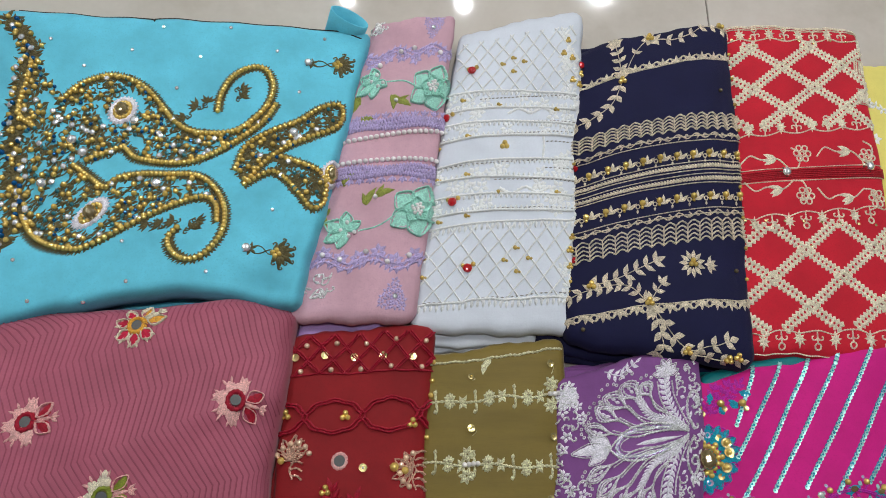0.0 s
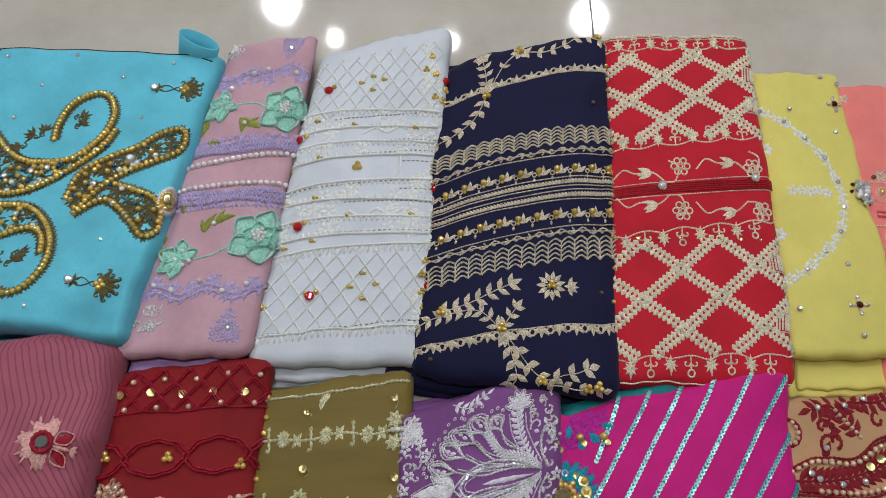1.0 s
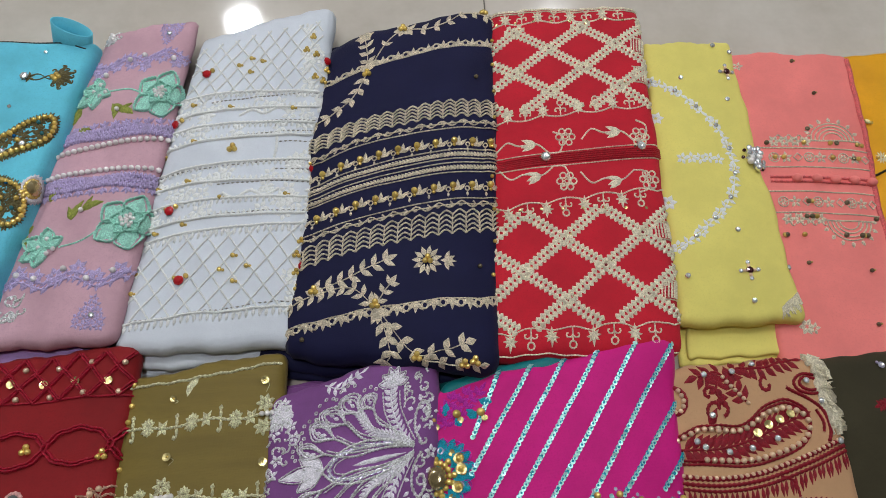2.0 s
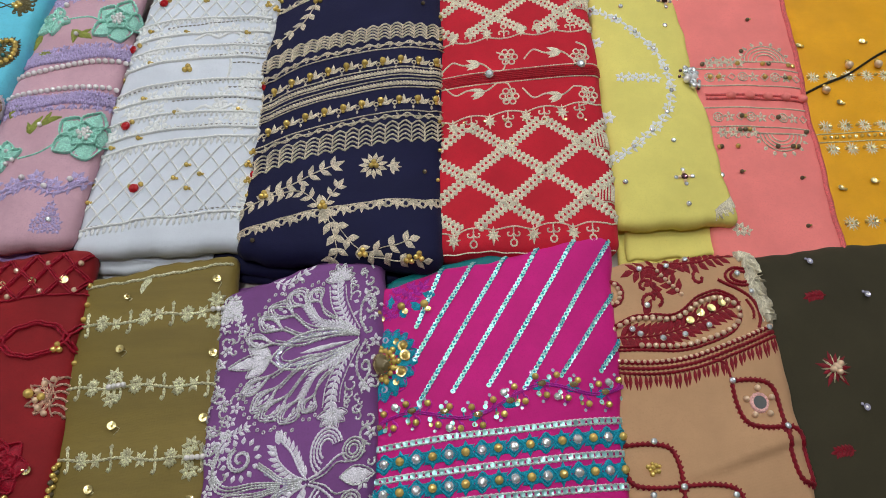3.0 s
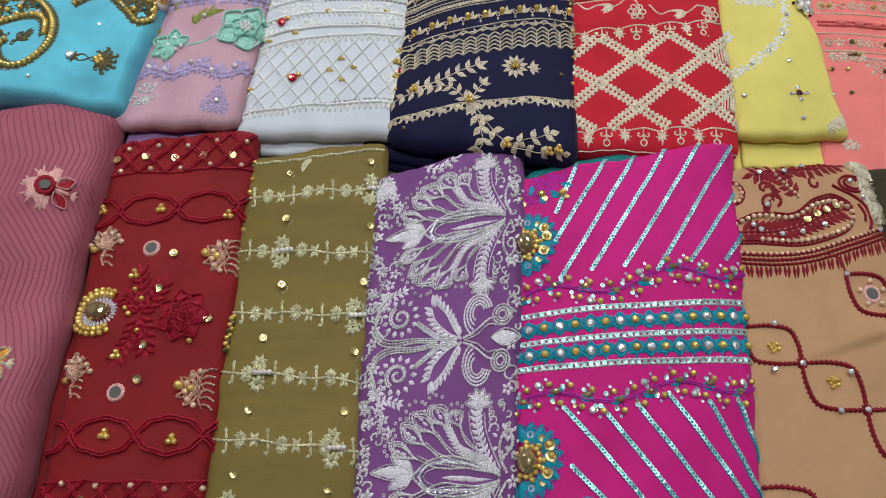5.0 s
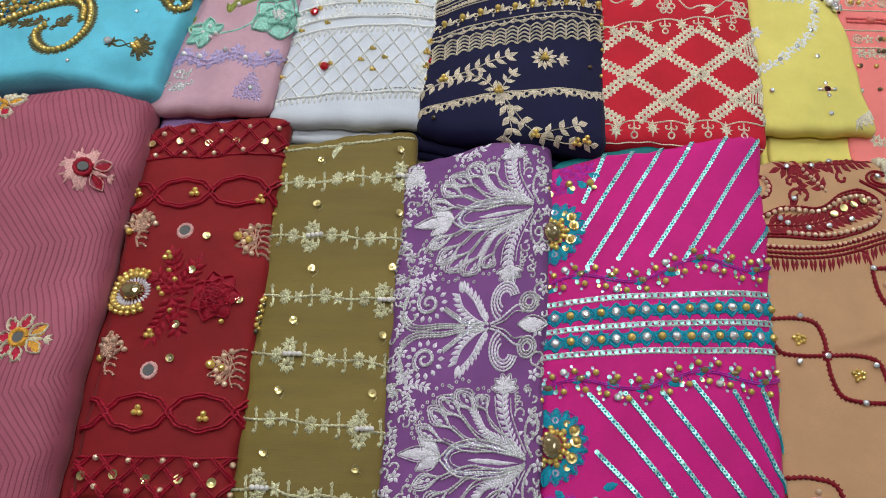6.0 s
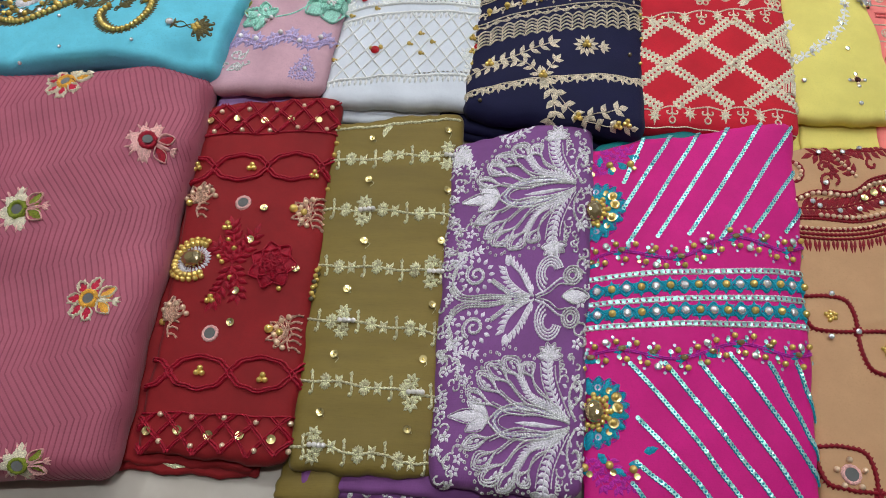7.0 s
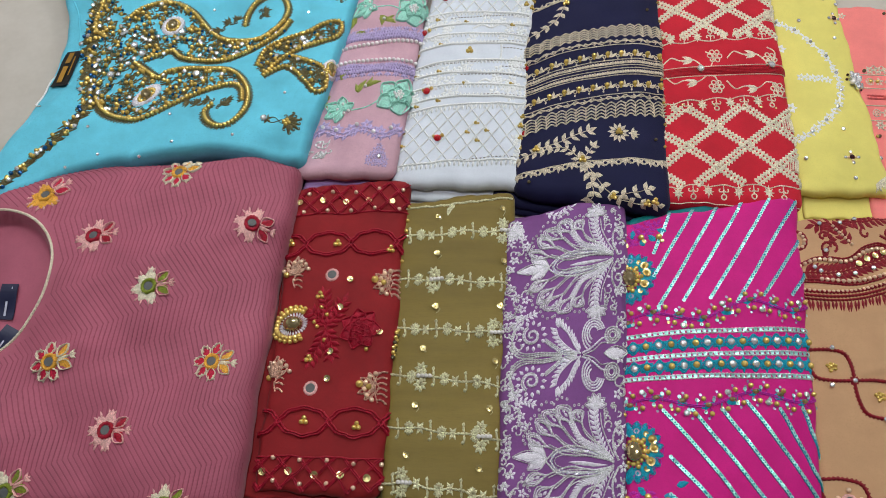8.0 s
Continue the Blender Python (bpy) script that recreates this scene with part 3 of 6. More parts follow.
def aqua_suit():
    s = Suit("blue", "aqua blue suit with gold beaded paisley neckline, folded beside mauve suit", under="blue", shift=(0, 0.004, 0.004, 0.002))
    upper = [(0.215, 0.700), (0.250, 0.740), (0.295, 0.765), (0.345, 0.775), (0.405, 0.750), (0.450, 0.705), (0.490, 0.645), (0.530, 0.590), (0.580, 0.553), (0.645, 0.540),
             (0.710, 0.553), (0.755, 0.605), (0.785, 0.670), (0.790, 0.740), (0.770, 0.800), (0.740, 0.820), (0.700, 0.800), (0.665, 0.755), (0.645, 0.690), (0.645, 0.630)]
    inner = [(0.320, 0.480), (0.365, 0.495), (0.410, 0.505), (0.450, 0.465), (0.515, 0.440), (0.580, 0.430), (0.630, 0.440), (0.690, 0.480), (0.745, 0.540), (0.785, 0.600), (0.806, 0.665)]
    hook = [(0.290, 0.470), (0.345, 0.420), (0.405, 0.370), (0.425, 0.395), (0.480, 0.400), (0.560, 0.390), (0.640, 0.380), (0.695, 0.345), (0.740, 0.290), (0.770, 0.225),
            (0.778, 0.155), (0.760, 0.095), (0.725, 0.075), (0.680, 0.105), (0.650, 0.155), (0.660, 0.190)]
    lower = [(0.220, 0.335), (0.270, 0.270), (0.330, 0.215), (0.390, 0.180), (0.435, 0.165), (0.475, 0.180), (0.500, 0.200), (0.545, 0.230), (0.590, 0.260), (0.640, 0.285),
             (0.690, 0.300), (0.730, 0.270), (0.752, 0.215)]
    neck_in = [(0.098, 0.98), (0.14, 0.88), (0.105, 0.76), (0.09, 0.65), (0.14, 0.46), (0.2, 0.35), (0.2, 0.22), (0.16, 0.10), (0.13, 0.02)]
    neck_row = [(0.140, 0.840), (0.120, 0.775), (0.105, 0.725), (0.105, 0.670), (0.150, 0.625)]
    tie_up = [(0.745, 0.405), (0.755, 0.495), (0.810, 0.555), (0.880, 0.610), (0.935, 0.675), (0.985, 0.700), (1.005, 0.660), (0.990, 0.610), (0.930, 0.555), (0.870, 0.505), (0.815, 0.425), (0.785, 0.350)]
    tie_low = [(0.785, 0.350), (0.845, 0.405), (0.895, 0.385), (0.950, 0.335), (0.985, 0.300), (1.025, 0.330), (1.018, 0.385), (0.985, 0.435), (0.935, 0.450), (0.865, 0.465)]
    rosettes = ((0.380, 0.645), (0.405, 0.285), (1.03, 0.435))
    scroll = s.stitch("paisley_backing", "antique", "antique gold embroidery under the beads")
    for path in (upper, inner, hook, lower, neck_row, tie_up, tie_low):
        p = scroll.line(s.pts(path), 0.0125, 0.0014, 0.004, 0.3)
        d = np.gradient(p, axis=0)
        for i in range(0, len(p), 2):
            a = math.degrees(math.atan2(d[i, 1], d[i, 0]))
            for side in (95, -95, 60, -60):
                scroll.leaf(p[i, 0], p[i, 1], a + side, 0.0098, 0.0044, stations=2)
    p = scroll.line(s.pts(neck_in), 0.008, 0.001, 0.004, 0.4)
    d = np.gradient(p, axis=0)
    for i in range(0, len(p), 2):
        a = math.degrees(math.atan2(d[i, 1], d[i, 0]))
        for side in (70, -70, 120, -120):
            scroll.leaf(p[i, 0], p[i, 1], a + side + s.rng.uniform(-20, 20), s.rng.uniform(0.010, 0.024), 0.0066, 0.0022, stations=3)
        if i % 6 == 0:
            scroll.flower(p[i, 0] + s.rng.uniform(-0.014, 0.014), p[i, 1], 0.010, 6, 11 * i, 0.5)
            scroll.curl(p[i, 0] + s.rng.uniform(-0.018, 0.018), p[i, 1], 0.006, 37 * i, 1, 0.0022)

    def within(u, v, outline):
        n, hit = len(outline), False
        for (a, b), (c, e) in zip(outline, outline[1:] + outline[:1]):
            if (b > v) != (e > v) and u < (c - a) * (v - b) / (e - b) + a:
                hit = not hit
        return hit
    fields = [upper[:13] + inner[::-1], hook[:8] + lower[::-1], [(0.14, 0.83), (0.215, 0.705), (0.30, 0.60), (0.305, 0.475), (0.295, 0.46), (0.22, 0.335), (0.12, 0.44), (0.11, 0.6), (0.105, 0.725)],
              upper[:5] + [(0.42, 0.50), (0.32, 0.48)], tie_up, tie_low, [(0.29, 0.47), (0.41, 0.37), (0.45, 0.30), (0.40, 0.20), (0.22, 0.33)]]
    # tendrils, leaves and small florets that fill the paisleys
    spots, tries = [], 0
    while len(spots) < 440 and tries < 9000:
        tries += 1
        u, v = s.rng.uniform(0.1, 1.02), s.rng.uniform(0.15, 0.85)
        if not any(within(u, v, f) for f in fields) or min(math.hypot((u - a) * 1.3, v - b) for a, b in rosettes) < 0.062:
            continue
        if spots and min(math.hypot((u - a) * 1.3, v - b) for a, b in spots) < 0.0145:
            continue
        spots.append((u, v))
    for k, (u, v) in enumerate(spots):
        x, y = s.xy(u, v)
        if k % 3 == 0:
            scroll.flower(x, y, s.rng.uniform(0.009, 0.012), 6, s.rng.uniform(0, 60), 0.5)
        else:
            a = s.rng.uniform(0, 360)
            scroll.leaf(x, y, a, s.rng.uniform(0.010, 0.016), 0.0062, 0.0018, 0.15, stations=3)
            scroll.leaf(x, y, a + 75, s.rng.uniform(0.008, 0.012), 0.005, 0.0018, 0.15, stations=3)
            if u > 0.76:
                for t in (30, 130, 230, 310):
                    scroll.leaf(x, y, a + t, 0.0115, 0.0068, 0.0014, stations=3)
            scroll.curl(x, y, s.rng.uniform(0.0045, 0.007), a + 150, s.rng.choice((1, -1)), 0.0021)
    # sprigs inside and beside the loops
    for u, v, a in ((0.585, 0.650, 170), (0.555, 0.610, 200), (0.610, 0.665, 90), (0.640, 0.215, 190), (0.610, 0.205, 160), (0.575, 0.215, 200), (0.705, 0.690, 55), (0.700, 0.720, 20), (0.695, 0.185, 60), (0.700, 0.210, 10)):
        x, y = s.xy(u, v)
        for k in range(5):
            scroll.leaf(x, y, a - 60 + 30 * k, s.rng.uniform(0.012, 0.018), 0.006, 0.002, stations=3)
        scroll.curl(x, y, 0.0065, a + 180, 1, 0.0021)
        scroll.curl(x, y, 0.005, a + 120, -1, 0.0021)
    scroll.done()
    for path in (upper, inner, hook, lower, neck_row):
        for p in smooth_line(s.pts(path), 0.0066):
            s.bead("ball", "gold", p[0], p[1], 0.0035, lift=0.7)
    # the bow: beaded edges, blue and gold beads inside
    for path in (tie_up, tie_low):
        for p in smooth_line(s.pts(path), 0.0078):
            s.bead("ball", "gold", p[0], p[1], 0.0033, lift=0.7)
    for k, p in enumerate(smooth_line(s.pts(neck_in), 0.0036)):
        q = p + (s.rng.uniform(-0.017, 0.017), s.rng.uniform(-0.008, 0.008))
        key = ("gold", "gold", "blue", "gold", "crystal")[k % 5]
        s.bead("stone" if key == "crystal" else "ball", key, q[0], q[1], 0.0034 if key != "crystal" else 0.0042, lift=0.8)
    for k, (u, v) in enumerate(spots):
        if k % 7 != 6 and (u < 0.76 or k % 2):
            x, y = s.xy(u, v)
            shape, key, r = (("ball", "gold", 0.0036), ("ball", "gold", 0.0032), ("ball", "gold", 0.0033), ("ball", "gold", 0.0036), ("ball", "teal_bead", 0.0027), ("stone", "crystal", 0.004))[k % 7]
            s.bead(shape, key, x, y, r, lift=0.8)
            if k % 7 == 2:
                s.bead("ball", "blue", x + 0.006, y - 0.003, 0.0024, lift=0.8)
    for u, v in ((0.265, 0.555), (0.305, 0.505), (0.545, 0.355), (0.225, 0.430), (0.88, 0.56), (0.42, 0.60)):
        s.bead("stone", "crystal", *s.xy(u, v), 0.0062, None, 0.9)
    for u, v in rosettes:
        x, y = s.xy(u, v)
        ros = s.stitch("rosette", "violet", "stone in a pale sequin rosette")
        ros.ring(x, y, 0.0195, 0.0085, 0.0028, 0.86, 1.0)
        for k in range(24):
            a = 15 * k
            ros.leaf(x + 0.0155 * math.cos(radians(a)) * 0.86, y + 0.0155 * math.sin(radians(a)), a, 0.0098, 0.0042, 0.0036, stations=2)
        ring = ros.done()
        s.medallion(x, y, 0.0162, "amber", "gold", ring, 14, 0.85)
    # two flower sprays near the fold
    for fx, fy, sx, sy in ((0.960, 0.862, 0.875, 0.862), (0.940, 0.130, 0.858, 0.130)):
        x, y = s.xy(fx, fy)
        spray = s.stitch("flower_spray", "antique", "antique gold thread flower spray")
        for a, ln in ((75, 0.024), (50, 0.020), (25, 0.027), (0, 0.024), (-25, 0.027), (-50, 0.020), (-75, 0.024), (110, 0.016), (-110, 0.016)):
            spray.leaf(x, y, a, ln, 0.0095, 0.0026, 0.08, stations=6)
            spray.curl(x + 0.8 * ln * math.cos(radians(a)), y + 0.8 * ln * math.sin(radians(a)), 0.004, a + 60, 1, 0.0026)
        b = s.xy(sx, sy)
        for o in (0.006, -0.006):
            spray.line([b, (b * 0.6 + np.array((x, y)) * 0.4) + (0, o), (b * 0.25 + np.array((x, y)) * 0.75) + (0, -o * 0.6), (x, y)], 0.0018)
        for a in (40, 100, 150, 215, 260, 320):
            spray.leaf(b[0] + 0.006, b[1], a, 0.0115, 0.005, stations=3)
        ob = spray.done()
        for k in range(4):
            s.bead("ball", "gold", x - 0.002 + 0.0045 * math.cos(k * 1.57), y + 0.0045 * math.sin(k * 1.57), 0.0034, ob)
        s.bead("stone", "crystal", b[0], b[1], 0.0058, ob)
    for u, v in ((0.195, 0.91), (0.40, 0.875), (0.27, 0.815), (0.49, 0.975), (0.66, 0.985), (0.785, 0.90), (0.58, 0.85), (0.905, 0.97), (0.52, 0.72), (0.865, 0.73),
                 (0.885, 0.27), (0.785, 0.04), (0.61, 0.02), (0.53, -0.03), (0.405, 0.02), (0.275, 0.19), (0.535, 0.165), (0.33, 0.0)):
        x, y = s.xy(u, v)
        s.bead("stone", "crystal", x, y, 0.0027)
    edge = s.stitch("overlocked_edge", "black", "dark overlocked hem stitching")
    edge.line(s.pts([(0.12, 1.03), (0.3, 1.035), (0.45, 1.02), (0.47, 1.0), (0.49, 1.025), (0.7, 1.03), (0.9, 1.02), (1.0, 0.985)]), 0.0022, 0.001, 0.003)
    edge.done()
    seam = s.stitch("neck_facing", "blue", "stitched facing of the neck")
    seam.line(s.pts([(0.012, 0.9), (0.03, 0.75), (0.05, 0.63), (0.1, 0.48), (0.115, 0.42)]), 0.003, 0.001, 0.006, 0.05)
    seam.done()
    # cuff of the sleeve that sticks out behind
    at = s.c.at(np.array(0.955), np.array(1.0))
    bm = bmesh.new()
    rings = []
    for k, (r, z) in enumerate(((0.02, -0.03), (0.021, 0.0), (0.022, 0.026), (0.0205, 0.0265), (0.0195, 0.0), (0.0185, -0.03))):
        rings.append([bm.verts.new((r * 1.25 * math.cos(a), 0.7 * r * math.sin(a) - 0.15 * z, z)) for a in np.linspace(0, 2 * math.pi, 24, endpoint=False)])
    for a, b in zip(rings, rings[1:]):
        for k in range(24):
            bm.faces.new((a[k], a[(k + 1) % 24], b[(k + 1) % 24], b[k]))
    for f in bm.faces:
        f.smooth = True
    bm.transform(pose(float(at[0]) - 0.002, float(at[1]) + 0.012, float(at[2]) - 0.012, -28, 10, -24))
    part("sleeve_cuff", bm, F["blue"], s.ob, "turned cuff of the folded sleeve")
    ink = gloss("black_label_satin", srgb(16, 14, 14), 0.0, 0.45)
    gilt = gloss("label_gilt", srgb(176, 130, 50), 0.3, 0.5)
    brand_label(s.c, (0.040, 0.53), 66, 0.074, 0.030, ink, gilt, ((-0.18, 0.05, 0.44, 0.3), (0.28, 0.05, 0.3, 0.3), (0.05, -0.3, 0.5, 0.07)), s.ob)
    hang = s.stitch("label_thread", "white", "loose white thread by the label")
    hang.line(s.pts([(0.075, 0.45), (0.03, 0.52), (-0.01, 0.5), (-0.02, 0.42), (0.02, 0.39)]), 0.0011, 0.002)
    hang.done()


def brand_label(cloth, corner_uv, along, wide, high, material, mark, bars, parent, letter=""):
    """A woven label with its marks as plain bars."""
    u, v = corner_uv
    p, t, b, n = cloth.frame_at(np.array(u), np.array(v))
    m = Matrix(((t[0], b[0], n[0], p[0]), (t[1], b[1], n[1], p[1]), (t[2], b[2], n[2], p[2] + 0.002), (0, 0, 0, 1))) @ pose(0, 0, 0, 0, 0, along)
    bm = bmesh.new()
    bmesh.ops.create_grid(bm, x_segments=10, y_segments=4, size=0.5)
    for vert in bm.verts:
        x, y = vert.co.x, vert.co.y
        vert.co = (x * wide, y * high, 0.002 * math.sin(5 * x) + 0.0012)
    bm.transform(m)
    ext = bmesh.ops.extrude_face_region(bm, geom=bm.faces[:])
    bmesh.ops.translate(bm, verts=[g for g in ext["geom"] if isinstance(g, bmesh.types.BMVert)], vec=(0, 0, 0.0012))
    tag = part("woven_label", bm, material, parent, "woven brand label sewn inside the neck")
    for x, y, w, h in bars:
        bm = bmesh.new()
        bmesh.ops.create_cube(bm, size=1)
        for vert in bm.verts:
            lx = x * wide + vert.co.x * w * wide
            vert.co = (lx, y * high + vert.co.y * h * high, 0.0032 + 0.002 * math.sin(5 * lx / wide) + vert.co.z * 0.0006)
        bm.transform(m)
        part("label_mark", bm, mark, tag)
    if letter:
        cu = bpy.data.curves.new("size_letter", "FONT")
        cu.body, cu.size, cu.extrude = letter, high * 0.6, 0.0003
        ob = new("size_letter", cu)
        ob.matrix_basis = m @ Matrix.Translation((wide * 0.28, -high * 0.2, 0.004))
        cu.materials.append(mark)
        ob.parent = tag


def mauve_suit():
    s = Suit("mauve", "dusty mauve jacquard suit with small mirror flowers, open round neck", step=0.0045, shift=(0, 0, 0.0, 0))
    rib = s.stitch("jacquard_rib", "mauve_stripe", "darker woven zigzag ribs")
    pitch, straight, slant = 0.0066, 0.05, 0.052
    period = 2 * straight + 2.3 * slant
    net = 1.55 * slant - 0.008
    x = -0.50
    while x < s.W + 0.12:
        pts, px, py, k = [], x - net, s.L + 0.035 + 0.35 * x + period, 0
        while py > -0.03:
            pts.append((px, py))
            dx, dy = ((-0.004, straight), (slant, slant * 1.15), (-0.004, straight), (slant * 0.55, slant * 1.15))[k % 4]
            px, py, k = px + dx, py - dy, k + 1
        pts.append((px, py))
        run = []
        for (a0, b0), (a1, b1) in zip(pts, pts[1:]):
            for q in np.linspace(0, 1, 6, endpoint=False):
                ax, ay = a0 + (a1 - a0) * q, b0 + (b1 - b0) * q
                if -0.02 < ax < s.W + 0.03 and ay < s.L + 0.03 and ((ax / s.W - 0.10) / 0.29) ** 2 + ((ay / s.L - 0.64) / 0.30) ** 2 > 1:
                    run.append((ax, ay))
                    continue
                if len(run) > 2:
                    rib.line(run, 0.0017, 0.0004, 0.006, 0, straight=True)
                run = []
        if len(run) > 2:
            rib.line(run, 0.0017, 0.0004, 0.006, 0, straight=True)
        x += pitch
    rib.done()

    def flower(u, v, petal, centre, tail, turn):
        x, y = s.xy(u, v)

        def out(a, r):
            return x + r * math.cos(radians(turn + a)), y + r * math.sin(radians(turn + a))
        f = s.stitch("mirror_flower", petal, "appliqued flower with a mirror")
        for k, a in enumerate((80, 130, 180, 230, 280)):
            f.leaf(*out(a, 0.006), turn + a, 0.0205 if k % 2 == 0 else 0.0165, 0.0128 if petal == "ruby" else 0.0165, 0.003, stations=7)
        ob = f.done()
        r = s.stitch("flower_centre", centre, parent=ob)
        r.ring(x, y, 0.0088, 0.0062, 0.0046)
        r.done()
        t = s.stitch("calyx", tail, parent=ob)
        for d in (-1, 1):
            t.leaf(*out(14 * d, 0.0125), turn + 46 * d, 0.0195, 0.0125, 0.003, -0.16 * d, stations=6)
        t.done()
        st = s.stitch("flower_edging", "ivory" if petal == "ruby" else "pink", "pale corded edging and stem", parent=ob)
        for a in (80, 130, 180, 230, 280):
            if petal == "ruby":
                st.loop(*out(a, 0.0085), turn + a, 0.0175, 0.0125, 0.0018, high=0.0036)
            for d in (-8, 8):
                st.leaf(*out(a + d, 0.0185), turn + a + 2.5 * d, 0.0085, 0.0036, 0.003, stations=2)
        for d in (-1, 1):
            st.loop(*out(14 * d, 0.0115), turn + 46 * d, 0.021, 0.013, 0.0018, -0.16 * d, 0.0034)
        st.leaf(*out(0, 0.009), turn, 0.021, 0.0052, 0.004)
        for d in (-35, 0, 35):
            st.leaf(*out(0, 0.027), turn + d, 0.010, 0.005, 0.003, stations=3)
        st.done()
        s.bead("mirror", "mirror", x, y, 0.0062, ob, 0.55)
    for u, v, p, c, t, a in ((0.300, 0.940, "gold", "gold", "ruby", 35), (0.675, 0.985, "ruby", "gold", "gold", 40), (0.475, 0.765, "pink", "maroon", "maroon", 5),
                             (0.935, 0.795, "pink", "maroon", "maroon", -8), (0.680, 0.585, "ivory", "green", "green", 10), (0.905, 0.366, "ruby", "gold", "gold", 0),
                             (0.440, 0.370, "ruby", "gold", "gold", 15), (0.640, 0.171, "pink", "maroon", "maroon", 0), (0.84, -0.03, "ivory", "green", "green", 10),
                             (0.390, 0.015, "ivory", "green", "green", 30)):
        flower(u, v, p, c, t, a)
    rim = [(0.10 + 0.277 * math.cos(a), 0.64 + 0.29 * math.sin(a)) for a in np.linspace(-1.35, 1.5, 14)]
    trim = s.stitch("neck_piping", "ivory", "cream and gold corded neck trim")
    trim.line(s.pts(rim), 0.0042, 0.002, 0.003, 0.25)
    ob = trim.done()
    s.string(s.pts(rim), 0.009, "drop", "brass", 0.0019, ob)
    ink = gloss("navy_label_satin", srgb(22, 26, 62), 0.0, 0.5)
    pale = gloss("label_print", srgb(190, 190, 205), 0.0, 0.6)
    brand_label(s.c, (0.245, 0.60), 78, 0.05, 0.024, ink, pale, ((-0.2, 0.0, 0.4, 0.12),), s.ob, "L")
    brand_label(s.c, (0.268, 0.46), 55, 0.045, 0.034, ink, pale, ((-0.1, 0.15, 0.3, 0.06), (0.1, -0.15, 0.3, 0.06)), s.ob)
    return s


def pink_lace_suit():
    s = Suit("lilac", "dusty pink suit with lavender lace bands, mint flowers and pearls", under="lilac_lining", shift=(0.002, -0.02, 0.028, 0))
    for base, hand in ((0.455, -1), (0.585, 1)):
        lace = s.stitch("lace_border", "lavender", "lavender corded lace")
        for row in range(3):
            us = np.linspace(-0.08, 1.12, 64)
            lace.line([s.xy(u, base + hand * (0.006 + 0.013 * row) + 0.0085 * (1 if i % 2 else -1) + 0.004 * math.sin(9 * u + row)) for i, u in enumerate(us)], 0.0036, 0.0028, 0.0024, 0.35)
        for k in range(11):
            x, y = s.xy(-0.05 + 0.115 * k, base + hand * 0.04)
            for a in (-40, 0, 40):
                lace.leaf(x, y, 90 * hand + a, 0.010, 0.005, 0.0026, stations=2)
        lace.done()
    for v, hand in ((0.15, 1), (0.865, -1)):
        lace = s.stitch("lace_garland", "lavender", "lavender lace garland")
        for row in (0, 1):
            lace.line([s.xy(u, v + hand * (0.014 * math.sin(13 * u) - 0.016 * row)) for u in np.linspace(-0.1, 1.1, 24)], 0.0032, 0.0016, 0.003, 0.45)
        for k in range(34):
            u = -0.08 + 0.036 * k
            x, y = s.xy(u, v + hand * (0.014 * math.sin(13 * u) - 0.008))
            lace.leaf(x, y, 60 + 20 * math.sin(3 * k), 0.0105, 0.0046, 0.0022, stations=3)
            lace.leaf(x, y, 250 + 25 * math.sin(2 * k), 0.0105, 0.0046, 0.0022, stations=3)
            if k % 5 == 0:
                lace.flower(x, y + 0.008 * hand, 0.0115, 6, 20 * k, 0.6)
        lace.done()
    for cu, cv, hand in ((0.86, 0.05, 1), (0.80, 0.965, -1)):
        lace = s.stitch("lace_corner", "lavender", "lavender lace point")
        x, y = s.xy(cu, cv)
        for k in range(5):
            for j in range(5 - k if k else 4):
                lace.flower(x + (j - (4 - k if k else 3) / 2) * 0.0085, y + hand * (0.0078 * k - 0.016), 0.0062, 5, 30 * j, 0.6)
        lace.done()
    for v, tilt in ((0.472, 0.003), (0.552, 0.02)):
        s.string([s.xy(u, v + tilt * u) for u in np.linspace(-0.06, 1.1, 8)], 0.0078, "ball", "pearl", 0.0034)
    for fx, fy, sx, sy, hand in ((0.945, 0.304, 0.272, 0.242, 1), (0.91, 0.728, 0.195, 0.764, -1)):
        x, y = s.xy(fx, fy)
        f = s.stitch("mint_flower", "mint", "large mint thread flower with pearl centre")
        for ring, r, n in ((0, 0.035, 5), (1, 0.017, 5)):
            for k in range(n):
                a = 360 / n * k + 25 * ring
                f.leaf(x, y, a, r, r * 0.8, 0.003 + ring * 0.002, stations=11)
                f.loop(x, y, a, r * 1.04, r * 0.84, 0.0026, high=0.004 + 0.002 * ring, sharp=1.25)
        x2, y2 = s.xy(sx, sy)
        for a, ln in ((95 * hand, 0.026), (150 * hand, 0.03), (205 * hand, 0.026), (255 * hand, 0.024), (30 * hand, 0.02)):
            f.leaf(x2, y2, a, ln, ln * 0.6, 0.004, 0.1, stations=9)
            f.loop(x2, y2, a, ln * 1.05, ln * 0.66, 0.0022, 0.1, 0.004)
        f.line([(x2 + 0.016, y2), ((x + x2) / 2, (y + y2) / 2 - 0.006 * hand), (x - 0.02, y)], 0.003)
        ob = f.done()
        g = s.stitch("green_leaves", "leaf", parent=ob)
        for du, dv, a in ((0.50, 0.045 * hand, 20 * hand), (0.42, 0.02 * hand, 70 * hand), (0.13, 0.09 * hand, 60 * hand), (0.05, 0.02 * hand, 200), (0.0, 0.0, 250)):
            px, py = s.xy(du, fy + dv)
            g.leaf(px, py, a, 0.026, 0.011, 0.003, 0.12)
            g.leaf(px, py, a + 45, 0.02, 0.008, 0.003)
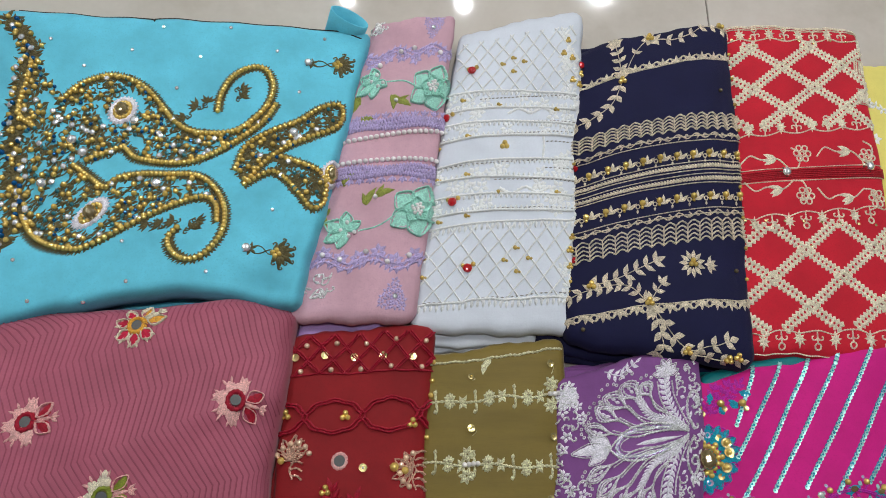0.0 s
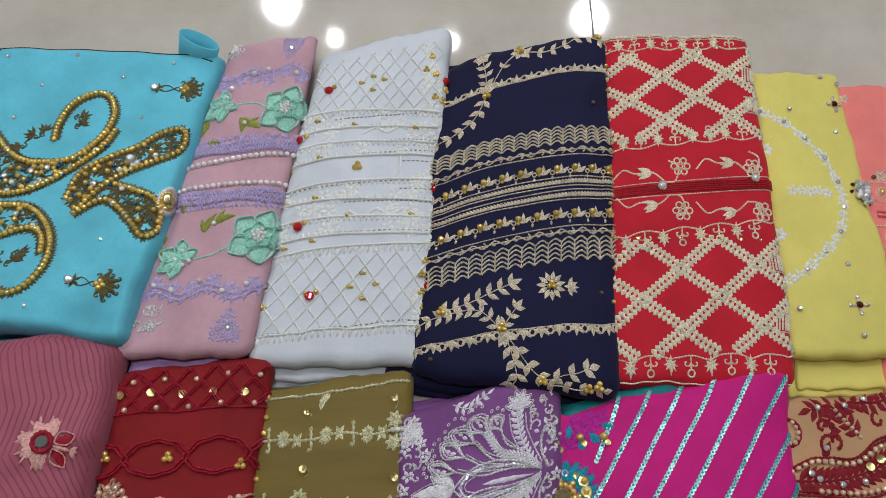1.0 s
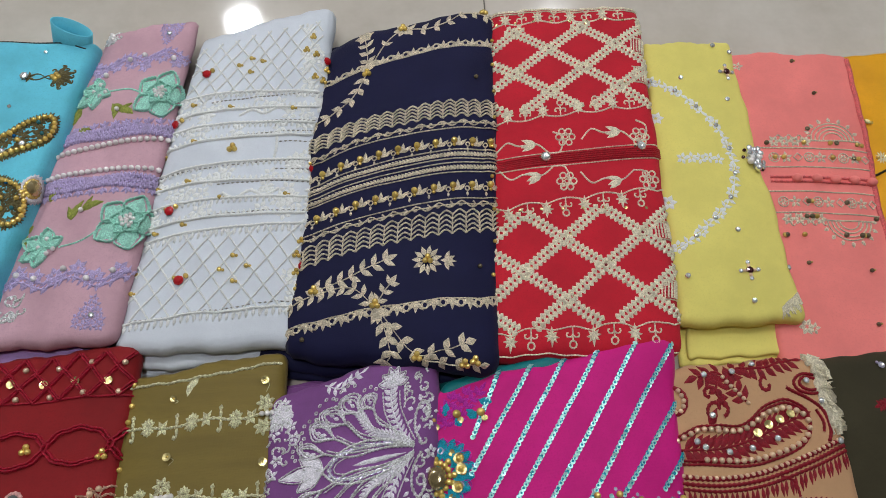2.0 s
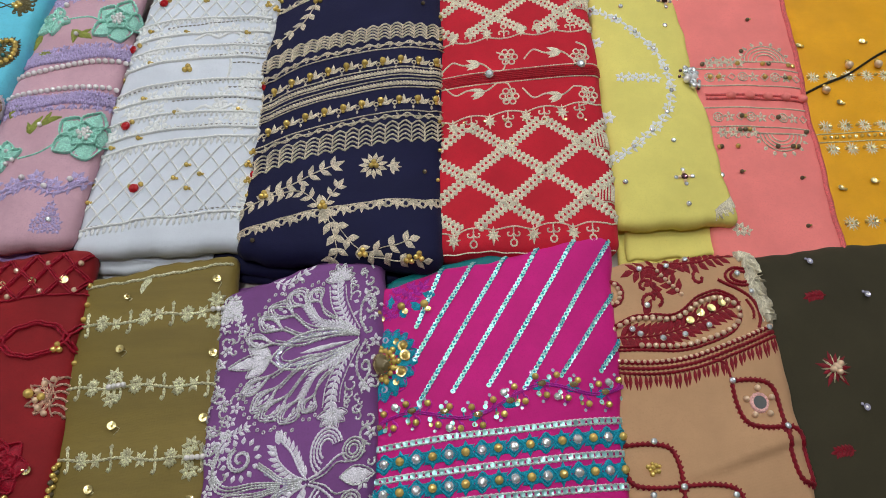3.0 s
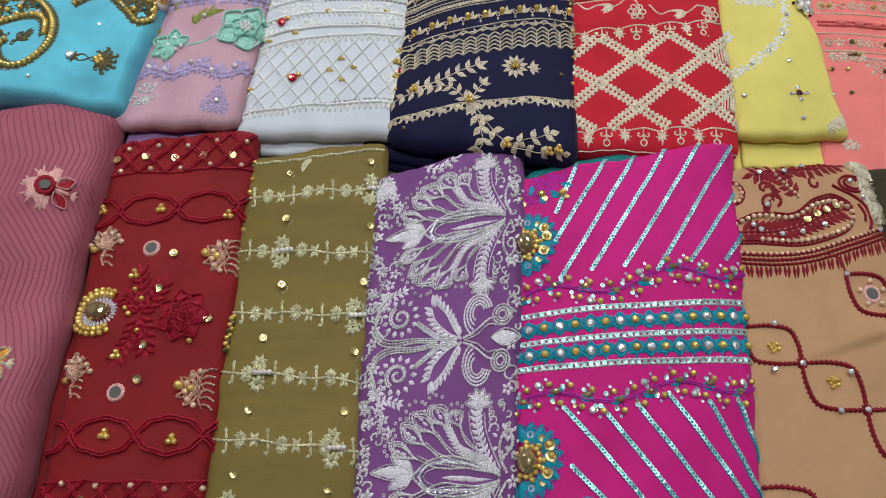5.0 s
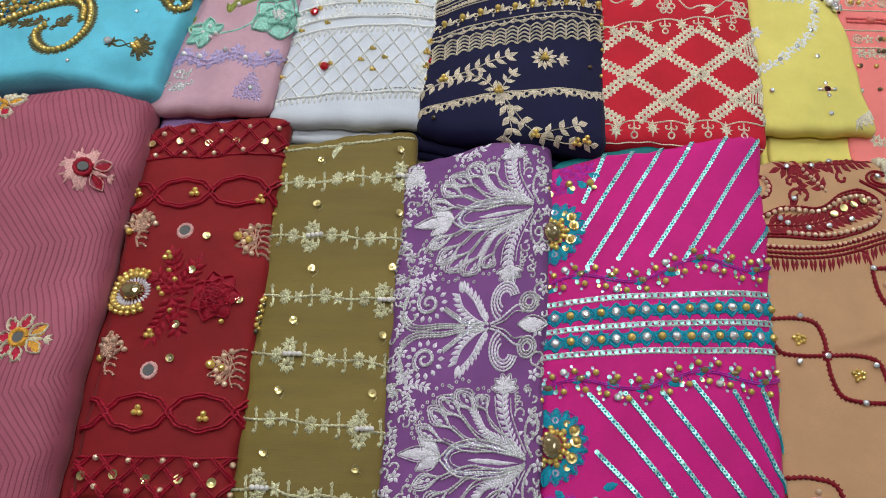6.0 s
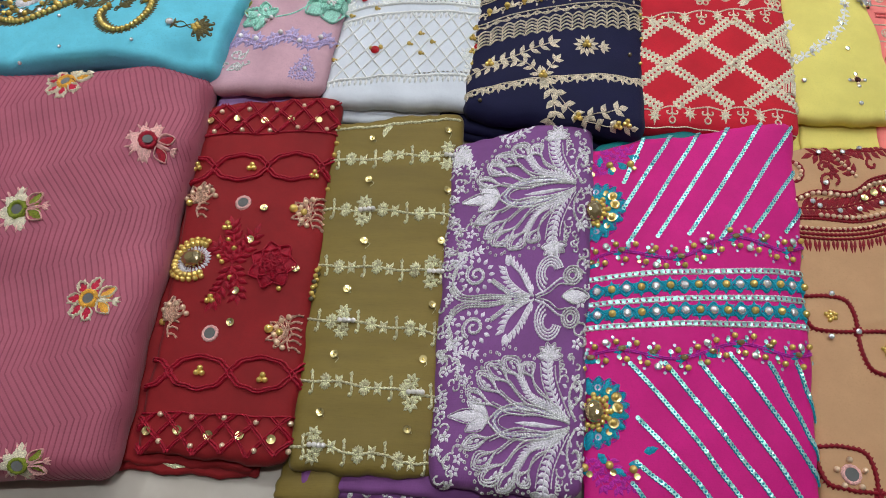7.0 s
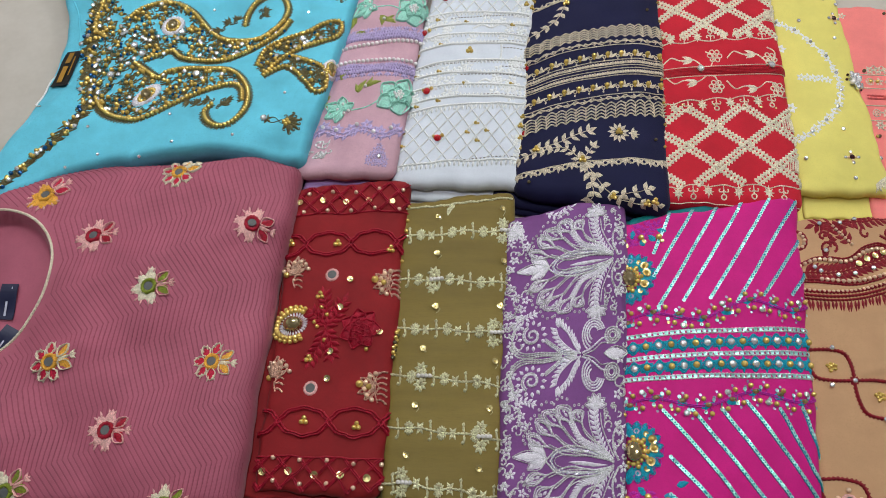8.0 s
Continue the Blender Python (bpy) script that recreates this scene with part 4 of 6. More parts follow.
        g.done()
        for k in range(12):
            a = 2.4 * k
            rr = 0.0024 * math.sqrt(k)
            s.bead("ball", "pearl", x + rr * math.cos(a), y + rr * math.sin(a), 0.0026, ob, 2.2)
        for k in range(4):
            s.bead("ball", "pearl", x2 + 0.006 * (k - 1), y2 + 0.012 * math.sin(k * 2), 0.0028, ob, 1.2)
        s.bead("ball", "pearl", *s.xy(0.5, fy + 0.045 * hand), 0.003, ob, 1)
    for u, v in ((0.88, 0.04), (0.80, 0.965), (0.52, 0.175), (0.28, 0.15), (0.95, 0.165), (0.1, 0.17), (0.75, 0.14), (0.43, 0.875), (0.95, 0.86), (0.2, 0.83), (0.6, 0.88)):
        s.bead("stone" if v in (0.04, 0.965) else "ball", "crystal" if v in (0.04, 0.965) else "pearl", *s.xy(u, v), 0.0036)
    silver = s.stitch("silver_corner", "silver")
    for u, v in ((0.15, 0.06), (0.02, 0.99)):
        x, y = s.xy(u, v)
        for k in range(9):
            silver.curl(x + 0.009 * (k % 3) - 0.009, y + 0.011 * (k // 3) - 0.008, 0.006, 70 * k, 1 if k % 2 else -1, 0.003)
            silver.leaf(x + 0.009 * (k % 3) - 0.009, y + 0.011 * (k // 3) - 0.008, 55 * k, 0.010, 0.004, 0.002, stations=3)
    ob = silver.done()
    for k in range(7):
        s.bead("ball", "pearl", *(s.xy(0.0 + 0.02 * (k % 3), 0.985 + 0.012 * (k // 3))), 0.0032, ob)


def white_suit():
    s = Suit("white", "white suit with tone-on-tone embroidery, gold beads and red stones", under="white", shift=(0.004, -0.006, 0.022, 0), step=0.004)
    lines = s.stitch("white_embroidery", "white", "raised white corded embroidery")
    # diamond quilting at both ends
    for lo, hi in ((0.055, 0.30), (0.74, 0.97)):
        for k in range(-6, 14):
            for d in (1, -1):
                run = []
                for v in np.linspace(lo, hi, 14):
                    u = k * 0.14 + d * (v - lo) * 1.9
                    if -0.06 <= u <= 1.06:
                        run.append(s.xy(u, v))
                if len(run) > 2:
                    lines.line(run, 0.003, 0.0016, 0.0034, 0.5, straight=True)
    rows = [(0.775, 0.725), (0.705, 0.675), (0.655, 0.625), (0.595, 0.585), (0.505, 0.505), (0.455, 0.437), (0.395, 0.385), (0.335, 0.335), (0.29, 0.305), (0.045, 0.075)]
    for n, (a, b) in enumerate(rows):
        p = [s.xy(u, a + (b - a) * (u + 0.1) / 1.1 + 0.004 * math.sin(5 * u)) for u in np.linspace(-0.1, 1.04, 14)]
        lines.line(p, 0.0046, 0.0026, 0.0032, 0.5)
        q = smooth_line(p, 0.0075)
        for k, (x, y) in enumerate(q):
            lines.leaf(x, y, -90 if n in (9, 8) else (90 if n % 2 else -90), 0.011 if n > 7 else 0.0075, 0.005, 0.0028, stations=2)
    # floral clumps between the rows
    for k in range(70):
        u, v = s.rng.uniform(-0.1, 1.0), s.rng.choice((0.74, 0.69, 0.63, 0.42, 0.36, 0.47)) + s.rng.uniform(-0.02, 0.02)
        if 0.25 < u < 0.85 and s.rng.random() < 0.6:
            continue
        lines.flower(*s.xy(u, v), 0.011, 5, s.rng.uniform(0, 70), 0.6)
    for k in range(46):
        u, v = s.rng.uniform(0.9, 1.12), s.rng.uniform(0.05, 0.97)
        lines.flower(*s.xy(u, v), 0.010, 5, s.rng.uniform(0, 70), 0.6)
    lines.line(s.pts([(0.74, 0.59), (0.77, 0.588), (0.785, 0.55), (0.78, 0.505)]), 0.005, 0.0016, 0.003, 0.5)
    lines.line(s.pts([(0.45, 0.67), (0.55, 0.685), (0.65, 0.665), (0.75, 0.68), (0.85, 0.66)]), 0.006, 0.0014, 0.003, 0.5)
    lines.line(s.pts([(0.45, 0.41), (0.55, 0.39), (0.65, 0.41), (0.75, 0.39), (0.85, 0.41)]), 0.006, 0.0014, 0.003, 0.5)
    lines.done()
    silver = s.stitch("silver_chain", "pewter", "fine silver chain stitch")
    for a, b, u0 in ((0.60, 0.595, -0.1), (0.50, 0.498, -0.1), (0.447, 0.43, 0.4), (0.348, 0.34, 0.38), (0.74, 0.715, 0.2), (0.655, 0.628, 0.6), (0.57, 0.56, 0.8), (0.48, 0.47, 0.8), (0.054, 0.085, 0.0)):
        for p in smooth_line([s.xy(u, a + (b - a) * u) for u in np.linspace(u0, 1.02, 6)], 0.0062):
            silver.leaf(p[0], p[1], 0, 0.0046, 0.003, 0.002, stations=1)
    silver.done()
    for u, v in ((0.45, 0.876), (0.355, 0.859), (0.551, 0.856), (0.462, 0.824), (0.054, 0.741), (0.364, 0.705), (0.863, 0.671), (0.134, 0.603), (-0.1, 0.579), (0.175, 0.466),
                 (-0.036, 0.46), (0.442, 0.397), (0.898, 0.389), (0.217, 0.326), (0.017, 0.315), (-0.047, 0.2), (-0.1, 0.171), (-0.021, 0.138), (0.613, 0.217), (0.536, 0.181),
                 (0.713, 0.184), (0.636, 0.146)):
        x, y = s.xy(u, v)
        s.bead("ball", "gold", x, y, 0.0029)
        s.bead("drop", "gold", x + 0.0045, y - 0.001, 0.0024)
    s.trio(*s.xy(0.454, 0.556), 0.0036)
    for u, v in ((0.087, 0.855), (-0.05, 0.687), (0.101, 0.378), (0.283, 0.162)):
        x, y = s.xy(u, v)
        s.bead("stone", "ruby", x, y - 0.001, 0.006)
        s.bead("ball", "gold", x + 0.007, y + 0.004, 0.0032)
        s.bead("ball", "gold", x - 0.006, y + 0.003, 0.0028)
    for u, v in ((0.918, 0.868), (0.963, 0.916), (1.004, 0.772), (1.09, 0.801), (1.0, 0.85), (1.06, 0.76), (1.06, 0.49), (1.05, 0.25), (1.03, 0.21), (1.04, 0.162), (1.05, 0.12), (1.05, 0.09)):
        x, y = s.xy(u, v)
        s.trio(x, y, 0.0026)
    for u, v in ((1.08, 0.83), (1.06, 0.47), (1.07, 0.18)):
        s.bead("stone", "ruby", *s.xy(u, v), 0.0055)


def navy_suit():
    s = Suit("navy", "navy blue suit with champagne embroidered bands and gold beads", under="navy", shift=(0.045, -0.01, 0.014, 0.008))
    c = s.stitch("embroidered_band", "cream", "dense champagne thread bands")
    ext = np.linspace(-0.12, 1.13, 16)

    def row(v0, slope):
        return [s.xy(u, v0 + slope * u + 0.012 * math.sin(math.pi * min(1, max(0, u)))) for u in ext]
    for a, b, a2, b2 in ((0.642, 0.048, 0.594, 0.05), (0.272, 0.092, 0.212, 0.098)):
        hi, lo = smooth_line(row(a, b), 0.0175), smooth_line(row(a2, b2), 0.0175)
        n = min(len(hi), len(lo))
        for k in range(n - 1):
            for j in range(5):
                f = j / 4.2
                p, q = hi[k] * (1 - f) + lo[k] * f, hi[k + 1] * (1 - f) + lo[k + 1] * f
                c.line([p, (p + q) / 2 + (0, 0.0055), q], 0.0025, 0.0014, 0.003, 0.3)
            c.line([hi[k], lo[k]], 0.0022, 0.0014, 0.003, 0.3)
    for v0, sl in ((0.423, 0.068), (0.466, 0.063)):
        p = smooth_line(row(v0, sl), 0.0046)
        for k, (x, y) in enumerate(p):
            c.leaf(x, y - 0.002, 40, 0.0072, 0.0042, 0.0016, stations=2)
            c.leaf(x, y + 0.004, -40, 0.0072, 0.0042, 0.0016, stations=2)
        c.line([q + (0, 0.0072) for q in row(v0, sl)], 0.0018, 0.001, 0.004, 0.3)
        c.line([q - (0, 0.0052) for q in row(v0, sl)], 0.0018, 0.001, 0.004, 0.3)
    for v0, sl, hand in ((0.575, 0.053, 1), (0.305, 0.085, -1)):
        p = smooth_line(row(v0, sl), 0.0145)
        c.line(row(v0 - 0.016 * hand, sl), 0.0018)
        c.line([q + (0, 0.0042 * math.sin(i * math.pi)) for i, q in enumerate(p)], 0.002)
        c.line([q + (0, 0.0038 * (1 if i % 2 else -1)) for i, q in enumerate(p)], 0.002)
        for k, (x, y) in enumerate(p):
            c.curl(x, y - 0.004 * hand, 0.0042, 90 * hand, 1 if k % 2 else -1, 0.0024)
    for v0, sl, hand in ((0.508, 0.056, 1), (0.365, 0.072, 1)):
        for k, (x, y) in enumerate(smooth_line(row(v0, sl), 0.0125)):
            if k % 2:
                for a in (40, 90, 140):
                    c.leaf(x, y - 0.004, a, 0.014, 0.006)
            else:
                c.ring(x, y - 0.002, 0.0028)
                c.leaf(x, y - 0.006, 270, 0.006, 0.004, stations=2)
    c.done()
    for v0, sl in ((0.512, 0.056), (0.369, 0.072)):
        for x, y in smooth_line(row(v0, sl), 0.0262)[:-1]:
            s.bead("ball", "gold", x + 0.006, y + 0.001, 0.0042)
            s.bead("drop", "gold", x + 0.006, y - 0.005, 0.003)
    v = s.stitch("floral_vine", "cream", "champagne thread vine and florets")
    for v0, sl in ((0.852, 0.04), (0.042, 0.095)):
        line = row(v0, sl)
        v.line(line, 0.0018)
        for k, (x, y) in enumerate(smooth_line(line, 0.011)):
            up = 1 if v0 > 0.5 else -1
            if k % 2:
                for a in (45, 90, 135):
                    v.leaf(x, y, up * a, 0.0135, 0.0062, stations=3)
            else:
                v.ring(x, y + up * 0.005, 0.004, 0.0028)
    v.sprig(s.pts([(0.402, 0.094), (0.25, 0.145), (0.05, 0.125), (-0.1, 0.09)]), 0.0145, 0.0071, 0.0142)
    v.sprig(s.pts([(0.02, 0.135), (0.2, 0.165), (0.44, 0.225)]), 0.0164, 0.0077, 0.0153)
    v.sprig(s.pts([(0.402, 0.094), (0.44, 0.13), (0.48, 0.16)]), 0.0125, 0.0066, 0.0142)
    v.sprig(s.pts([(0.402, 0.094), (0.46, 0.04), (0.5, -0.02), (0.48, -0.05)]), 0.0164, 0.0089, 0.0153)
    v.sprig(s.pts([(0.402, 0.094), (0.53, 0.03), (0.644, -0.02), (0.76, -0.01), (0.9, 0.02)]), 0.0145, 0.0089, 0.0189)
    v.sprig(s.pts([(0.64, -0.03), (0.8, -0.045), (0.98, -0.03)]), 0.0125, 0.0089, 0.0189)
    v.sprig(s.pts([(0.233, 0.845), (0.15, 0.76), (0.02, 0.72), (-0.1, 0.70)]), 0.0154, 0.0089, 0.0177)
    v.sprig(s.pts([(0.233, 0.845), (0.22, 0.93), (0.19, 1.0)]), 0.0145, 0.0077, 0.0153)
    v.sprig(s.pts([(0.233, 0.845), (0.33, 0.95), (0.445, 1.01)]), 0.0116, 0.0066, 0.0354)
    v.sprig(s.pts([(0.445, 1.005), (0.68, 0.985), (0.9, 1.02), (1.08, 0.99)]), 0.0135, 0.0077, 0.0189)
    x, y = s.xy(0.70, 0.225)
    v.flower(x - 0.005, y, 0.019, 11, 15, 0.34, 0.3)
    v.leaf(x + 0.012, y, 0, 0.02, 0.006)
    for a in (30, 70, -30, -70):
        v.leaf(x + 0.018, y, a, 0.013, 0.006)
    for u, vv in ((0.185, 1.01), (0.445, 1.005)):
        v.flower(*s.xy(u, vv), 0.014, 6, 10, 0.6)
    ob = v.done()
    for u, vv in ((0.402, 0.1), (0.68, 0.226), (0.05, 0.14), (0.644, -0.025), (0.953, -0.02), (0.233, 0.845), (0.445, 1.01), (1.0, 1.02), (0.9, -0.035)):
        s.trio(*s.xy(u, vv), 0.0034, "gold", ob)
    for u, vv in ((0.95, 0.78), (0.98, 0.22), (0.02, 0.0)):
        s.bead("ball", "dull", *s.xy(u, vv), 0.003)
    for k in range(9):
        x, y = s.xy(1.06, 0.2 + 0.09 * k)
        s.bead("ball", "gold", x, y, 0.0026)
    # the edge of the scarf folded in behind
    back = Cloth([(0.255, 0.60), (0.43, 0.62), (0.425, 0.712), (0.262, 0.668)], (0.02, 0.03, 0.03, 0.02), crown=0.004, seed=41, wrinkle=0.002)
    sheet("scarf_fold", back, F["navy"], s.ob, 0.008, "plain navy scarf folded in behind")
    if s.under:
        e = Stitch(Lower(s), "under_layer_border", "cream", "champagne border on the lower layer")
        for k in range(9):
            x, y = -0.004 + 0.026 * k, 0.006
            e.leaf(x, y, 60, 0.014, 0.007)
            e.leaf(x, y, 120, 0.014, 0.007)
            e.ring(x + 0.012, y + 0.003, 0.003)
        e.done()


def red_suit():
    s = Suit("red", "crimson red suit with cream diamond lattice embroidery", under="red", shift=(0, 0.002, 0.006, 0), step=0.006)
    knots = []
    for mid, cu, du, dv, lo, hi in ((0.175, 0.130, 0.2530, 0.082, 0.028, 0.335), (0.780, 0.095, 0.2530, 0.074, 0.645, 0.945)):
        c = s.stitch("diamond_lattice", "ivory", "cream satin-stitch diamond lattice")
        for k in range(-3, 8):
            for d in (1, -1):
                u0 = cu + k * 2 * du * 0.5 * 2
                run = []
                for q in np.linspace(-2.2, 2.2, 90):
                    u, v = u0 + q * du, mid + d * q * dv
                    if lo <= v <= hi and -0.09 <= u <= 1.09:
                        run.append(s.xy(u, v + 0.03 * u))
                if len(run) < 3:
                    continue
                p = smooth_line([run[0], run[-1]], 0.0068)
                t = (p[-1] - p[0]) / np.linalg.norm(p[-1] - p[0])
                a = math.degrees(math.atan2(t[1], t[0]))
                nrm = np.array((-t[1], t[0]))
                for x in p:
                    for sgn in (1, -1):
                        b = x + nrm * sgn * 0.0039 - t * 0.0034
                        c.leaf(b[0], b[1], a, 0.0078, 0.0104, 0.0024, stations=3)
        for i in range(-3, 6):
            for j in range(-2, 3):
                u, v = cu + i * du, mid + j * dv
                if (i + j) % 2 == 0 and lo < v < hi and -0.05 < u < 1.05:
                    knots.append((u, v + 0.03 * u))
        ob = c.done()
    r = s.stitch("lattice_eyelet", "ivory", parent=ob)
    for u, v in knots:
        r.ring(*s.xy(u, v), 0.0046, 0.0028, 0.0026)
    r.done()
    h = s.stitch("eyelet_centre", "crimson", parent=ob)
    for u, v in knots:
        h.flower(*s.xy(u, v), 0.0028, 5, 0, 0.9, 0)
    h.done()
    for u, v in knots:
        s.bead("sequin", "brass", *(s.xy(u, v) + (0.009, 0.005)), 0.0017, ob)
    for v0, up, tilt in ((0.338, 1, 0.05), (0.642, -1, 0.045), (0.004, 1, 0.02), (0.985, -1, 0.01)):
        f = s.stitch("scroll_border", "ivory", "cream scrolls and small star flowers")
        f.line([s.xy(u, v0 + tilt * u + up * (0.014 + 0.012 * abs(math.sin(12.57 * (u - 0.03))))) for u in np.linspace(-0.08, 1.09, 60)], 0.0024)
        for k in range(9):
            u = -0.095 + 0.125 * k + 0.002
            x, y = s.xy(u, v0 + tilt * u)
            if k % 2:
                for a in range(0, 360, 45):
                    f.leaf(x, y, a + 90, 0.0125 if a in (0, 180) else 0.0092, 0.0042, 0.002, stations=3)
            else:
                f.curl(x, y + 0.004 * up, 0.0054, 0, up, 0.0024)
                f.curl(x, y + 0.004 * up, 0.0054, 180, -up, 0.0024)
                f.ring(x, y - 0.0085 * up, 0.0042, 0.0026)
                f.line([(x, y + 0.012 * up), (x, y - 0.004 * up)], 0.0024)
        f.done()
    f = s.stitch("scroll_flower", "ivory", "cream outline flowers and leafy scrolls")
    for v in (1.005, 1.014, 1.023, 0.508, 0.468):
        f.line([s.xy(u, v + (0.035 * u if v < 0.9 else 0)) for u in np.linspace(-0.06, 1.07, 8)], 0.0016)
    for u, v in ((0.43, 0.568), (0.945, 0.567), (0.423, 0.433), (0.985, 0.437)):
        x, y = s.xy(u, v)
        for k in range(6):
            f.ring(x + 0.0095 * math.cos(k * 1.047), y + 0.0095 * math.sin(k * 1.047), 0.0042, 0.0025)
        f.ring(x, y, 0.003)
    for u, v, up in ((0.17, 0.548, 1), (0.756, 0.583, 1), (0.2, 0.452, -1), (0.737, 0.435, -1)):
        x, y = s.xy(u, v)
        for a in (200, 170, 215):
            f.leaf(x + 0.012, y, a - (8 if up > 0 else 0), 0.022, 0.008)
        f.line([(x - 0.045, y - 0.012 * up), (x - 0.03, y + 0.004 * up), (x - 0.012, y - 0.002 * up), (x + 0.012, y), (x + 0.03, y - 0.014 * up)], 0.0028)
        f.line([(x + 0.03, y - 0.014 * up), (x + 0.045, y - 0.012 * up), (x + 0.05, y + 0.01 * up), (x + 0.036, y + 0.018 * up)], 0.0028)
    f.done()
    for v0 in (0.292, 0.130, 0.775, 0.880):
        bars = s.stitch("side_bars", "ivory", "cream bars by the side fold")
        for k in range(6):
            u = 0.975 + 0.02 * k
            bars.line([s.xy(u, v0 - 0.022), s.xy(u + 0.004, v0 + 0.022)], 0.0021, 0.0016)
        bars.line([s.xy(u, v0 - 0.026) for u in (0.96, 1.02, 1.085)], 0.0018)
        bars.line([s.xy(u, v0 + 0.026) for u in (0.96, 1.02, 1.085)], 0.0018)
        bars.done()
    cord = s.stitch("centre_piping", "scarlet", "red corded piping across the middle")
    for k in range(5):
        cord.line([s.xy(u, 0.475 + 0.0058 * k + 0.035 * u + 0.003 * math.sin(4 * u)) for u in np.linspace(-0.08, 1.09, 8)], 0.0032, 0.002, 0.004, 0.3)
    cord.done()
    for u, v in ((0.287, 0.505), (0.94, 0.533)):
        x, y = s.xy(u, v)
        s.bead("stone", "crystal", x, y, 0.0062, None, 0.9)
        for k in range(6):
            s.bead("ball", "dull", x + 0.007 * math.cos(k), y + 0.007 * math.sin(k), 0.0017)
    for k in range(9):
        s.bead("sequin", "brass", *s.xy(-0.03 + 0.138 * k, 0.352), 0.002)
        s.bead("sequin", "brass", *s.xy(-0.03 + 0.138 * k, 0.968), 0.002)
    hem = s.stitch("gold_edge", "ivory")
    hem.line([s.xy(u, -0.03) for u in np.linspace(-0.05, 1.06, 8)], 0.0018)
    hem.done()


def yellow_suit():
    s = Suit("yellow", "pale yellow suit with ivory flower vine, crystals and silver brooch", under="yellow", shift=(0, -0.012, 0.045, 0), step=0.006)
    v = s.stitch("flower_vine", "white", "ivory thread flower vine")
    path = [(-0.03, 0.845), (0.2, 0.81), (0.392, 0.756), (0.57, 0.69), (0.685, 0.615), (0.73, 0.525), (0.68, 0.438), (0.555, 0.361), (0.343, 0.295), (0.105, 0.236), (-0.08, 0.21)]
    p = v.line(s.pts(path), 0.0016)
    for k, (x, y) in enumerate(smooth_line(s.pts(path), 0.0125)):
        if k % 3 == 0:
            v.flower(x, y, 0.0095, 6, 17 * k, 0.6, 0.25)
        else:
            for a in (30, 160, 280):
                v.leaf(x, y, a + 40 * k, 0.0095, 0.005, stations=3)
    for k in range(5):
        v.flower(*s.xy(0.17 + 0.1 * k, 0.53 + 0.006 * math.sin(3 * k)), 0.009, 5, 20 * k, 0.6)
    for vv in (0.694, 0.375):
        v.flower(*s.xy(-0.02, vv), 0.011, 6, 0, 0.6)
    ob = v.done()
    for k, (x, y) in enumerate(smooth_line(s.pts(path), 0.0375)):
        s.bead("stone", "crystal", x, y, 0.0034, ob)
    for u, vv in ((0.907, 0.879), (0.636, 0.134)):
        x, y = s.xy(u, vv)
        s.bead("stone", "garnet", x, y, 0.0046)
        for k, (dx, dy) in enumerate(((0.0, 1), (0, -1), (1, 0), (-1, 0))):
            s.bead("ball", "blush", x + 0.0062 * dx, y + 0.0062 * dy, 0.0023)
            s.bead("stone", "crystal", x + 0.011 * dx, y + 0.011 * dy, 0.003)
    for u, vv in ((0.81, 0.995), (0.329, 0.855), (0.833, 0.767), (0.603, 0.27), (0.06, 0.123), (1.05, 0.146), (0.62, 0.038), (1.0, 0.965)):
        s.bead("stone", "crystal", *s.xy(u, vv), 0.0037)
    # brooch: a spray of long crystals
    bx, by = s.xy(1.0, 0.535)
    holder = s.stitch("brooch_backing", "silver", "silver thread backing of the brooch")
    for k in range(10):
        holder.leaf(bx, by, 36 * k, 0.016, 0.007, 0.003)
    br = holder.done()
    for k in range(16):
        a, r = 2.4 * k, 0.0042 * math.sqrt(k + 0.3)
        s.bead("stone" if k % 3 else "ball", "crystal" if k % 4 else "pearl", bx + r * math.cos(a), by + r * math.sin(a), 0.0044, br, 1.2)
    for k in range(6):
        s.bead("ball", "garnet", bx + 0.012 + 0.004 * math.cos(k * 2), by - 0.012 + 0.005 * math.sin(k * 2), 0.0027, br)
    for k in range(5):
        a = radians(20 + 40 * k)
        s.bead("ball", "garnet", bx + 0.02 * math.cos(a), by + 0.017 * math.sin(a), 0.0024, br)
    fray = s.stitch("frayed_corner", "ivory", "frayed ivory corner of the hem")
    for k in range(46):
        x, y = s.xy(0.86 + 0.0042 * k, 0.03 - 0.02 + 0.0012 * k)
        fray.line([(x, y), (x + s.rng.uniform(-0.004, 0.008), y - s.rng.uniform(0.006, 0.016))], 0.0013, 0.0012)
    fray.done()


